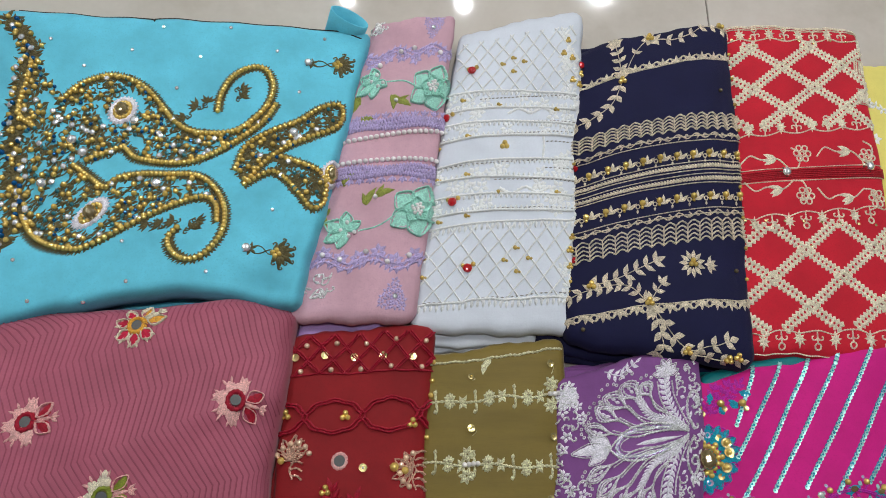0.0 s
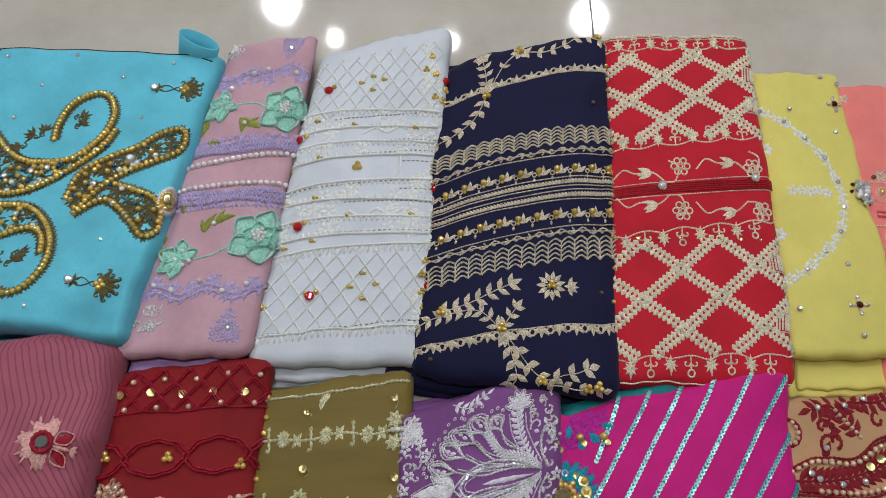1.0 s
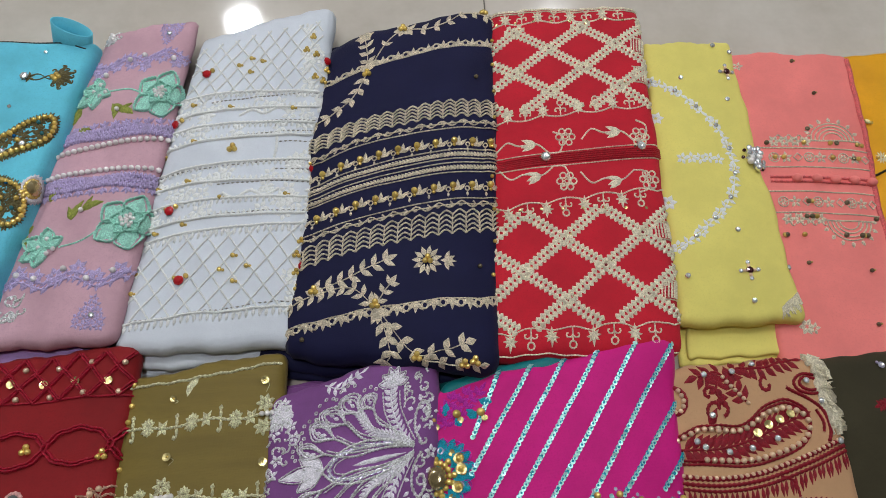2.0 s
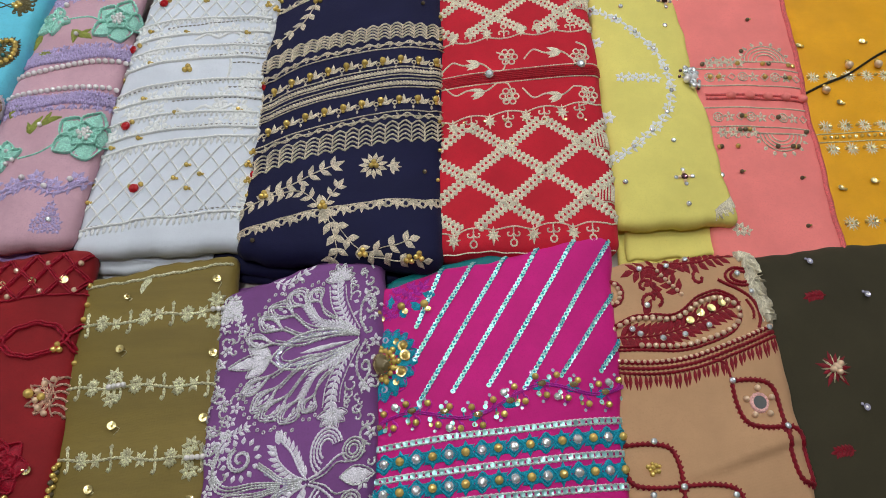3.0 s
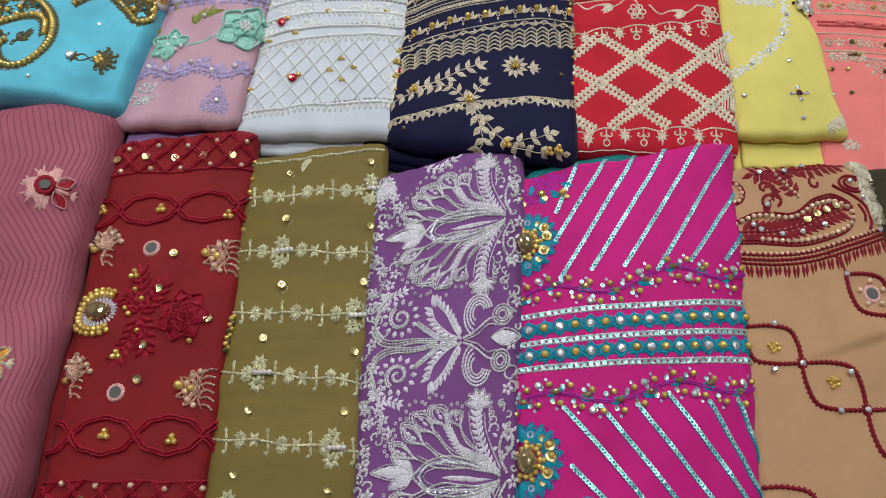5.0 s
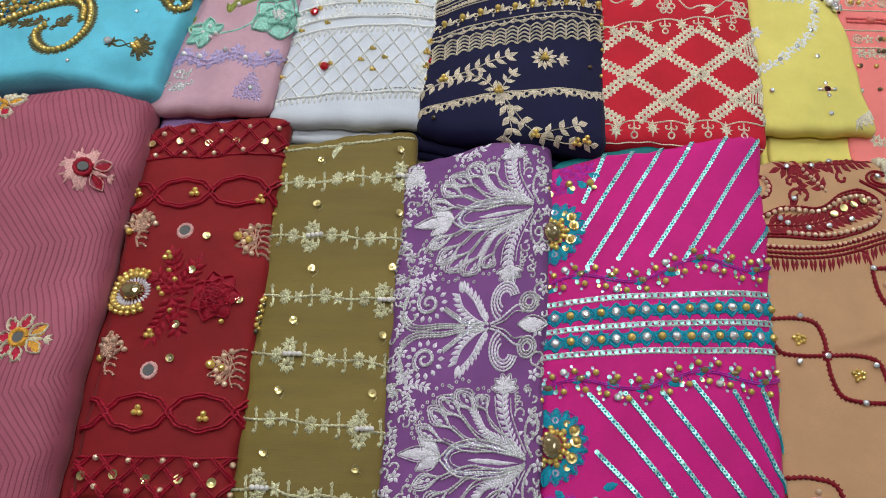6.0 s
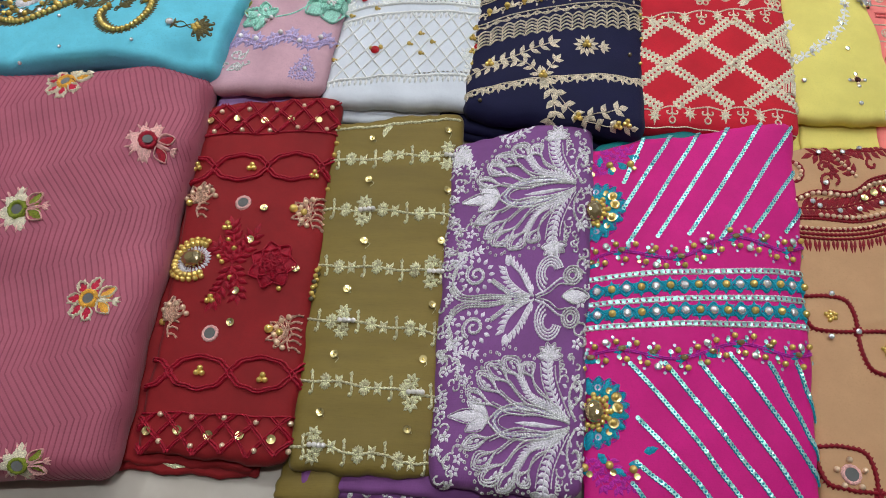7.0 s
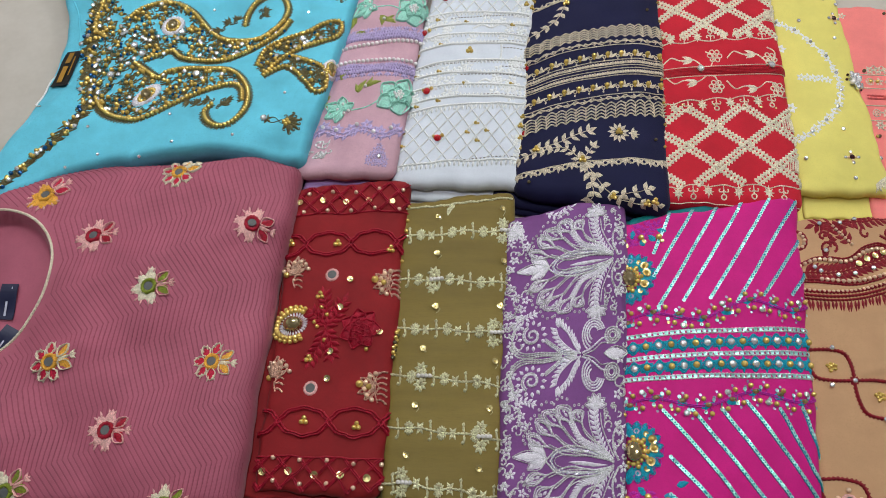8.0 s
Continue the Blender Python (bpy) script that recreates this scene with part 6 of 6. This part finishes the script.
            z.curl(*q(1.03, 0.07), 0.010, 90 * side, -side, 0.0034)
            z.curl(*q(1.02, 0.11), 0.008, 60 * side, side, 0.003)
            # stem of chain stitch and the round medallion
            for o in (0.0, 0.006, 0.012):
                z.line([q(0.60, 0.002 + o * 0.6), q(0.47, 0.006 + o), q(0.38, 0.03 + o), q(0.30, 0.052 + o)], 0.0028, 0.002, 0.0024, 0.5)
                z.line([q(0.46, o * 0.7), q(0.28, 0.006 + o), q(0.10, 0.002 + o * 1.4), q(0.0, 0.02 + o * 2), q(-0.02, 0.06 + o * 2), q(0.02, 0.105 + o)], 0.0028, 0.002, 0.0024, 0.5)
            cx, cy = q(0.17, 0.08)
            t = np.linspace(0, 9.5, 22)
            for o, st in ((0.0, z), (0.0032, w)):
                r = (0.0162 - o) * (1 - t / 11.5)
                st.line(np.stack([cx + r * np.cos(t + 2), cy + side * r * np.sin(t + 2)], -1), 0.0032, 0.0022, 0.0024, 0.5)
            for k in range(13):
                a = 2 * math.pi * k / 13
                w.leaf(cx + 0.0165 * math.cos(a), cy + 0.0165 * math.sin(a), math.degrees(a), 0.0085, 0.0062, 0.0024, stations=3)
            w.flower(*q(0.03, 0.125), 0.010, 5, 0, 0.6)
            w.sprig([q(0.02, 0.15), q(0.10, 0.145), q(0.18, 0.155)], 0.009, 0.0045, 0.006)
        w.leaf(*s.xy(0.87, v0), 0, 0.034, 0.0165, 0.0026, stations=9)
        z.loop(*s.xy(0.86, v0), 0, 0.038, 0.019, 0.0022)
        z.done()
        return w.done()
    top, bloom, low = fan(0.797), lily(0.475), fan(0.140)
    w = s.stitch("corner_floret", "violet", "pale violet florets at the corner")
    z = s.stitch("edge_scroll", "silver", "silver zari scrolls along the fold")
    for k in range(110):
        v = 0.02 + k * 0.0091
        edge = -0.03 if k % 3 else 1.03
        z.curl(*s.xy(edge + s.rng.uniform(-0.05, 0.06), v), s.rng.uniform(0.004, 0.0075), s.rng.uniform(0, 360), s.rng.choice((1, -1)), 0.003)
        if k % 4 == 0:
            w.flower(*s.xy(edge + s.rng.uniform(-0.03, 0.04), v), 0.008, 5, 20 * k, 0.6)
    for k in range(9):
        w.flower(*s.xy(-0.02 + 0.03 * (k % 3), 0.98 - 0.012 * (k // 3)), 0.009, 5, 25 * k, 0.6)
    w.sprig(s.pts([(0.3, 1.02), (0.42, 1.0), (0.55, 1.02)]), 0.010, 0.005, 0.008)
    w.done()
    z.done()
    for v0, ob in ((0.797, top), (0.140, low)):
        s.string(s.pts([(0.9, v0 + 0.02), (0.6, v0 + 0.035), (0.42, v0 + 0.025), (0.37, v0), (0.42, v0 - 0.025), (0.6, v0 - 0.035), (0.9, v0 - 0.02)]), 0.0065, "sequin", "lilac", 0.0026, ob)
    ob = bloom
    s.string(s.pts([(0.36, 0.51), (0.5, 0.475), (0.36, 0.43)]), 0.006, "sequin", "lilac", 0.0026, ob)
    if s.under:
        e = Stitch(Lower(s), "under_layer_floral", "silver", "silver floral border on the lower layer")
        for k in range(16):
            x, y = 0.006 + 0.02 * k, 0.004 + 0.006 * (k % 2)
            e.curl(x, y, 0.006, 50 * k, 1 if k % 2 else -1, 0.003)
            e.leaf(x, y, 40 * k, 0.013, 0.006)
            e.leaf(x, y - 0.008, 40 * k + 120, 0.011, 0.006)
        e.done()


def magenta_suit():
    s = Suit("magenta", "magenta suit with aqua sequin stripes and teal jewelled band", under="teal", shift=(-0.006, -0.05, -0.38, 0.016), drop=-0.018)
    T_ = s.stitch("teal_embroidery", "teal", "teal thread scrolls and diamonds of the band")
    O_ = s.stitch("orchid_vine", "orchid", "orchid chain-stitch vine")
    # sequin stripes
    up = [((0.148, 0.885), (0.266, 1.035)), ((0.14, 0.80), (0.42, 1.04)), ((0.165, 0.69), (0.565, 1.04)),
          ((0.307, 0.698), (0.725, 1.045)), ((0.461, 0.695), (0.905, 1.045)), ((0.615, 0.672), (1.04, 1.005)),
          ((0.774, 0.684), (1.05, 0.867)), ((0.955, 0.68), (1.06, 0.75))]
    low = [((0.172, 0.348), (0.72, -0.03)), ((0.326, 0.341), (0.86, -0.03)), ((0.496, 0.336), (1.0, -0.03)), ((0.636, 0.357), (1.05, 0.045)),
           ((0.817, 0.328), (1.06, 0.10)), ((0.203, 0.208), (0.61, -0.04)), ((0.2, 0.10), (0.47, -0.03)), ((0.18, 0.05), (0.31, -0.04)), ((0.95, 0.33), (1.07, 0.19))]
    for k, (a, b) in enumerate(up + low):
        st = s.stitch("sequin_stripe", "teal", "diagonal stripe of overlapping aqua sequins")
        p = [s.xy(*a), (s.xy(*a) + s.xy(*b)) / 2, s.xy(*b)]
        st.line(p, 0.0062, 0.0014, 0.003, 0.3)
        ob = st.done()
        s.string(p, 0.0047, "sequin", "teal", 0.0027, ob)
    for v0, sl in ((0.602, -0.036), (0.525, -0.032), (0.458, -0.036)):
        st = s.stitch("band_piping", "silver", "aqua sequin piping across the band")
        for o in (-0.0026, 0.0026):
            st.line([s.xy(u, v0 + sl * u) + (0, o) for u in np.linspace(-0.07, 1.07, 8)], 0.0032, 0.0012, 0.003, 0.4)
        ob = st.done()
        s.string([s.xy(u, v0 + sl * u) for u in np.linspace(-0.07, 1.07, 8)], 0.0078, "sequin", "teal", 0.0028, ob)
    for v0, sl in ((0.562, -0.032), (0.492, -0.034)):
        for k in range(17):
            u = -0.05 + 0.068 * k
            x, y = s.xy(u, v0 + sl * u)
            if k % 2:
                T_.line([(x - 0.011, y), (x, y + 0.0105), (x + 0.011, y), (x, y - 0.0105), (x - 0.011, y)], 0.0036, 0.0018, 0.0028, 0.4, straight=True)
                T_.line([(x - 0.0075, y), (x, y + 0.007), (x + 0.0075, y), (x, y - 0.007), (x - 0.0075, y)], 0.0034, 0.0018, 0.0028, 0.4, straight=True)
                s.bead("stone", "crystal", x, y, 0.0054)
            else:
                for sx in (1, -1):
                    for sy in (1, -1):
                        T_.curl(x, y, 0.006, 90 * sy - 45 * sx * sy, sx * sy, 0.003)
                T_.ring(x, y, 0.0068, 0.0034, 0.0022)
                for a in (90, 270):
                    T_.leaf(x, y, a, 0.0125, 0.0062, 0.0024, stations=5)
                for a in (35, 145, 215, 325):
                    T_.leaf(x, y, a, 0.0125, 0.0046, 0.0022, stations=5)
                s.bead("ball", "gold", x, y, 0.0048)
    for v0, amp, sl in ((0.648, 0.022, 0.0), (0.37, 0.018, -0.01)):
        for o in (0, 0.0045):
            O_.line([s.xy(u, v0 + sl * u + amp * math.sin(11 * u + 0.5) + o) for u in np.linspace(-0.07, 1.06, 40)], 0.0028, 0.0018, 0.0028, 0.5)
        for k in range(24):
            u = -0.04 + 0.046 * k
            x, y = s.xy(u, v0 + sl * u + amp * math.sin(11 * u + 0.5))
            side = 1 if k % 2 else -1
            O_.line([(x, y), (x + 0.004, y + side * 0.008), (x + 0.002, y + side * 0.014)], 0.0022)
            O_.curl(x + 0.001, y + side * 0.004, 0.0075, 90 * side, side, 0.0024)
            T_.line([(x - 0.005, y), (x - 0.006, y + side * 0.009)], 0.0018)
            if k % 3 == 0:
                T_.leaf(x, y - side * 0.002, 20 * side, 0.02, 0.010, 0.0022)
                s.bead("stone", "amber", x + 0.010, y + 0.002, 0.0034, None, 0.9, 1.5)
            s.bead("ball", "gold", x + 0.003, y + side * 0.011, 0.0038)
            s.bead("sequin", "lilac" if k % 2 else "brass", x - 0.005, y + side * 0.009, 0.0023)
            s.bead("sequin", "teal", x + 0.006, y - side * 0.008, 0.0026)
            s.bead("sequin", "lilac", x - 0.001, y + side * 0.017, 0.0019)
            if k % 5 == 2:
                s.bead("stone", "crystal", x + 0.003, y - side * 0.012, 0.0046)
    # two large jewels at the folded edge
    for u, v in ((0.0, 0.808), (0.012, 0.228)):
        x, y = s.xy(u, v)
        J_ = s.stitch("jewel_petals", "teal", "teal thread petals round a jewel")
        for k in range(12):
            a = -100 + 200 / 11 * k
            J_.leaf(x + 0.016 * math.cos(radians(a)), y + 0.02 * math.sin(radians(a)), a, 0.0235, 0.0125, 0.003, stations=8)
            J_.loop(x + 0.016 * math.cos(radians(a)), y + 0.02 * math.sin(radians(a)), a, 0.0245, 0.0125, 0.0016)
        J_.done()
        for k in range(7):
            a = radians(-80 + 27 * k)
            O_.ring(x + 0.033 * math.cos(a), y + 0.036 * math.sin(a), 0.007, 0.0022)
            s.bead("sequin", "brass" if k % 2 else "lilac", x + 0.028 * math.cos(a), y + 0.03 * math.sin(a), 0.0038)
        s.bead("gem", "amber", x, y, 0.0128, None, 0.8, 0.82)
        for k in range(15):
            a = 2 * math.pi * k / 15
            s.bead("ball", "gold", x + 0.0135 * math.cos(a), y + 0.0165 * math.sin(a), 0.0034, None, 1.0)
            if k % 2 == 0:
                s.bead("ball", "gold", x + 0.018 * math.cos(a), y + 0.0215 * math.sin(a), 0.0036)
        for dx, dy in ((0.026, 0.004), (0.022, -0.014), (0.024, 0.016)):
            s.bead("sequin", "brass", x + dx, y + dy, 0.006)
            s.bead("ball", "gold", x + dx, y + dy, 0.0034, None, 1.4)
    # leafy sprigs near the jewels
    for u, v, d in ((0.10, 0.95, 1), (0.10, 0.09, -1)):
        x, y = s.xy(u, v)
        for k in range(3):
            O_.sprig([(x - 0.03 + 0.012 * k, y - 0.012 * d), (x - 0.02 + 0.012 * k, y + 0.004 * d), (x - 0.012 + 0.016 * k, y + 0.022 * d)], 0.011, 0.006, 0.008)
        for k in range(5):
            T_.leaf(x - 0.034 + 0.017 * k, y - d * 0.006 + 0.01 * math.sin(2 * k), 70 * d + 20 * k, 0.017, 0.010, 0.0026)
        for k in range(3):
            s.bead("ball", "gold", x - 0.03 + 0.026 * k, y + 0.012 * math.sin(3 * k), 0.0048)
            s.bead("sequin", "brass", x - 0.026 + 0.026 * k, y - 0.008 + 0.012 * math.sin(3 * k), 0.0036)
    T_.done()
    O_.done()


def tan_suit():
    s = Suit("tan", "tan suit with crimson paisley embroidery, pearls and fringed corner", under="tan", shift=(0, -0.01, 0.0, 0))
    c = s.stitch("paisley_embroidery", "crimson", "crimson thread paisley, sprigs and border")
    pais = [(-0.06, 0.845), (0.1, 0.87), (0.25, 0.872), (0.42, 0.87), (0.57, 0.905), (0.72, 0.918), (0.85, 0.895), (0.86, 0.85), (0.77, 0.812), (0.6, 0.79), (0.4, 0.78), (0.15, 0.79), (-0.05, 0.80)]
    for o in (0, 0.004):
        c.line([q + (0, o) for q in s.pts(pais)], 0.004, 0.002, 0.003, 0.4)
    c.sprig(s.pts([(0.0, 0.83), (0.25, 0.825), (0.5, 0.845), (0.78, 0.88)]), 0.022, 0.0095, 0.009, 0.004)
    c.line(s.pts([(0.75, 0.955), (0.88, 0.93), (0.98, 0.90), (1.0, 0.85), (0.97, 0.82)]), 0.005, 0.002)
    c.line(s.pts([(0.93, 0.9), (0.96, 0.87), (0.95, 0.845)]), 0.004, 0.002)
    c.done()
    c = s.stitch("fringed_border", "crimson", "crimson border with a leafy fringe")
    border = [(-0.07, 0.775), (0.15, 0.757), (0.35, 0.755), (0.55, 0.765), (0.8, 0.79), (1.06, 0.825)]
    for o, w in ((0, 0.007), (-0.007, 0.006), (-0.013, 0.005)):
        c.line([q + (0, o) for q in s.pts(border)], w, 0.002, 0.003, 0.5)
    for k, (x, y) in enumerate(smooth_line(s.pts(border), 0.0062)):
        ln = 0.013 + 0.006 * abs(math.sin(k * 0.33))
        c.leaf(x, y - 0.014, 262 + 8 * (k % 2), ln, 0.0052, stations=3)
    c.done()
    c = s.stitch("leaf_sprig", "crimson", "crimson sprigs and tendrils at the back edge")
    # sprigs at the back
    for path, lf in (([(0.475, 0.93), (0.39, 0.975), (0.3, 1.01), (0.16, 1.0)], 0.018), ([(0.36, 0.99), (0.45, 1.02), (0.62, 1.01), (0.85, 1.03)], 0.018), ([(0.3, 1.0), (0.27, 0.96), (0.3, 0.94)], 0.012)):
        c.sprig(s.pts(path), lf, 0.009, 0.012, 0.004)
    for u, v, r, a, h in ((0.27, 0.965, 0.010, 200, 1), (0.22, 0.895, 0.013, 60, -1), (0.30, 0.9, 0.011, 100, 1), (0.6, 0.985, 0.010, 300, 1)):
        c.curl(*s.xy(u, v), r, a, h, 0.0055)
    c.leaf(*s.xy(0.2, 0.88), 60, 0.022, 0.012)
    c.ring(*s.xy(-0.01, 0.95), 0.014, 0.006, 0.002, 1.0, 1.1)
    for r in (0.017, 0.011):
        c.line([s.xy(0.93, 0.965) + (r * 1.3 * math.cos(t), r * 0.7 * math.sin(t)) for t in np.linspace(0.2, 6.0, 9)], 0.0045, 0.002)
    c.done()
    # wavy diamond chain running to the side
    cells = [((-0.04, 0.563), (0.292, 0.458)), ((0.292, 0.458), (0.654, 0.335)), ((0.654, 0.335), (1.01, 0.205)), ((0.70, 0.69), (0.985, 0.57)),
             ((0.985, 0.57), (1.09, 0.44)), ((-0.06, 0.16), (0.27, 0.05)), ((0.27, 0.05), (0.6, -0.05))]
    for a, b in cells:
        c = s.stitch("chain_link", "crimson", "wavy crimson cord link")
        pa, pb = s.xy(*a), s.xy(*b)
        d = pb - pa
        for hx, hy in ((1, 0), (0, 1)):
            corner = pa + d * np.array((0.95 if hx else 0.05, 0.95 if hy else 0.05))
            mid = (pa + pb) / 2 + (corner - (pa + pb) / 2) * 0.78
            cord = c.line([pa, pa + (mid - pa) * 0.5 + (corner - mid) * 0.55, mid, mid + (pb - mid) * 0.5 + (corner - mid) * 0.55, pb], 0.0062, 0.0026, 0.003, 0.45)
            for i in range(1, len(cord), 2):
                c.leaf(cord[i, 0], cord[i, 1], math.degrees(math.atan2(*(corner - (pa + pb) / 2)[::-1])), 0.0052, 0.003, stations=2)
        for k in range(4):
            c.leaf(*pb, 90 * k + 45, 0.008, 0.006)
        if a == (0.70, 0.69):
            c.line(s.pts([(0.70, 0.70), (0.68, 0.735), (0.6, 0.75)]), 0.004)
        c.done()
    inner = [(q[0] * 0.98 + 0.005, 0.85 + (q[1] - 0.85) * 0.82) for q in pais[2:-1]]
    s.string(s.pts(inner), 0.0088, "ball", "blush", 0.0033)
    s.string(s.pts(pais[:3]), 0.0088, "ball", "blush", 0.0033)
    s.string([q + (0, 0.001) for q in s.pts(border)], 0.0074, "ball", "blush", 0.0024)
    s.string(s.pts([(0.475, 0.93), (0.40, 0.965), (0.33, 1.0)]), 0.0066, "ball", "blush", 0.0025)
    s.string(s.pts([(0.02, 0.975), (0.045, 0.95), (0.02, 0.925), (-0.02, 0.922)]), 0.0074, "ball", "blush", 0.0028)
    for u, v in ((0.5, 0.855), (0.58, 0.87), (0.66, 0.88), (0.74, 0.89)):
        s.bead("sequin", "brass", *s.xy(u, v), 0.0048)
    for u, v in ((0.15, 0.83), (0.3, 0.815), (0.45, 0.82), (0.1, 0.845), (0.62, 0.835), (0.4, 1.01), (0.2, 1.005), (0.55, 1.02), (0.22, 0.905), (0.9, 0.97), (0.98, 0.92), (1.03, 0.82),
                 (0.292, 0.458), (0.654, 0.335), (0.985, 0.57), (0.15, 0.566), (0.11, 0.444), (0.586, 0.429), (0.48, 0.335), (0.96, 0.22), (0.7, 0.69)):
        s.bead("stone", "crystal", *s.xy(u, v), 0.0038, None, 1.0)
    for u, v in ((0.85, 0.632), (0.85, 0.268), (0.12, 0.09)):
        x, y = s.xy(u, v)
        s.shisha(x, y, 0.0095, "pink")
        for k in range(5):
            a = 1.26 * k + 0.3
            s.bead("ball", "blush", x + 0.0165 * math.cos(a), y + 0.0165 * math.sin(a), 0.0034)
    for u, v in ((0.135, 0.503), (0.475, 0.405)):
        x, y = s.xy(u, v)
        for k in range(10):
            a, r = 2.4 * k, 0.0024 * math.sqrt(k)
            s.bead("ball" if k % 2 else "drop", "gold", x + r * math.cos(a), y + r * math.sin(a), 0.0027)
    # feathery trim at the back corner
    fr = s.stitch("feather_trim", "ivory", "fluffy ivory fringe at the corner")
    for k in range(90):
        t = k / 90
        x, y = s.xy(0.97 + 0.05 * t + s.rng.uniform(-0.02, 0.02), 1.05 - 0.17 * t)
        fr.line([(x, y), (x + s.rng.uniform(-0.004, 0.012), y - s.rng.uniform(0.004, 0.014)), (x + s.rng.uniform(0.0, 0.022), y - s.rng.uniform(0.006, 0.026))], 0.0009, s.rng.uniform(0.001, 0.007), 0.004, 0.2)
    fr.done()


def dark_suit():
    s = Suit("dark", "dark olive suit with small crimson leaves and pearl flowers", step=0.007)
    for u, v in ((0.249, 0.70), (0.16, 0.298), (0.62, 0.5), (0.72, 0.86), (0.62, 0.08)):
        x, y = s.xy(u, v)
        f = s.stitch("pearl_flower", "crimson", "crimson leaf flower with pearl centre")
        for k in range(11):
            f.leaf(x, y, 33 * k + 8 * math.sin(k), 0.02 + 0.005 * math.sin(3 * k), 0.0065, 0.002)
        ob = f.done()
        g = s.stitch("zari_rays", "zari", parent=ob)
        for k in range(9):
            g.leaf(x, y, 40 * k + 15, 0.017, 0.003, 0.003)
        g.done()
        for k in range(5):
            a, r = 2.4 * k, 0.0034 * math.sqrt(k)
            s.bead("ball", "blush", x + 0.003 + r * math.cos(a), y + r * math.sin(a), 0.0038, ob, 1.1)
    for u, v in ((0.256, 0.892), (0.20, 0.502), (0.5, 0.3), (0.15, 0.1)):
        x, y = s.xy(u, v)
        f = s.stitch("small_leaf", "crimson", "small crimson thread leaf")
        f.sprig([(x + 0.012, y), (x, y + 0.001), (x - 0.010, y)], 0.009, 0.005, 0.005)
        f.done()
    for u, v in ((0.276, 0.99), (0.52, 0.885), (0.35, 0.6), (0.45, 0.15)):
        x, y = s.xy(u, v)
        s.bead("sequin", "lilac", x, y, 0.004)
        s.bead("ball", "pearl", x, y, 0.0022)
        s.bead("drop", "lilac", x - 0.004, y + 0.004, 0.0024)


aqua_suit()
mauve_suit()
pink_lace_suit()
white_suit()
navy_suit()
red_suit()
yellow_suit()
salmon_suit()
amber_suit()
maroon_suit()
olive_suit()
purple_suit()
magenta_suit()
tan_suit()
dark_suit()
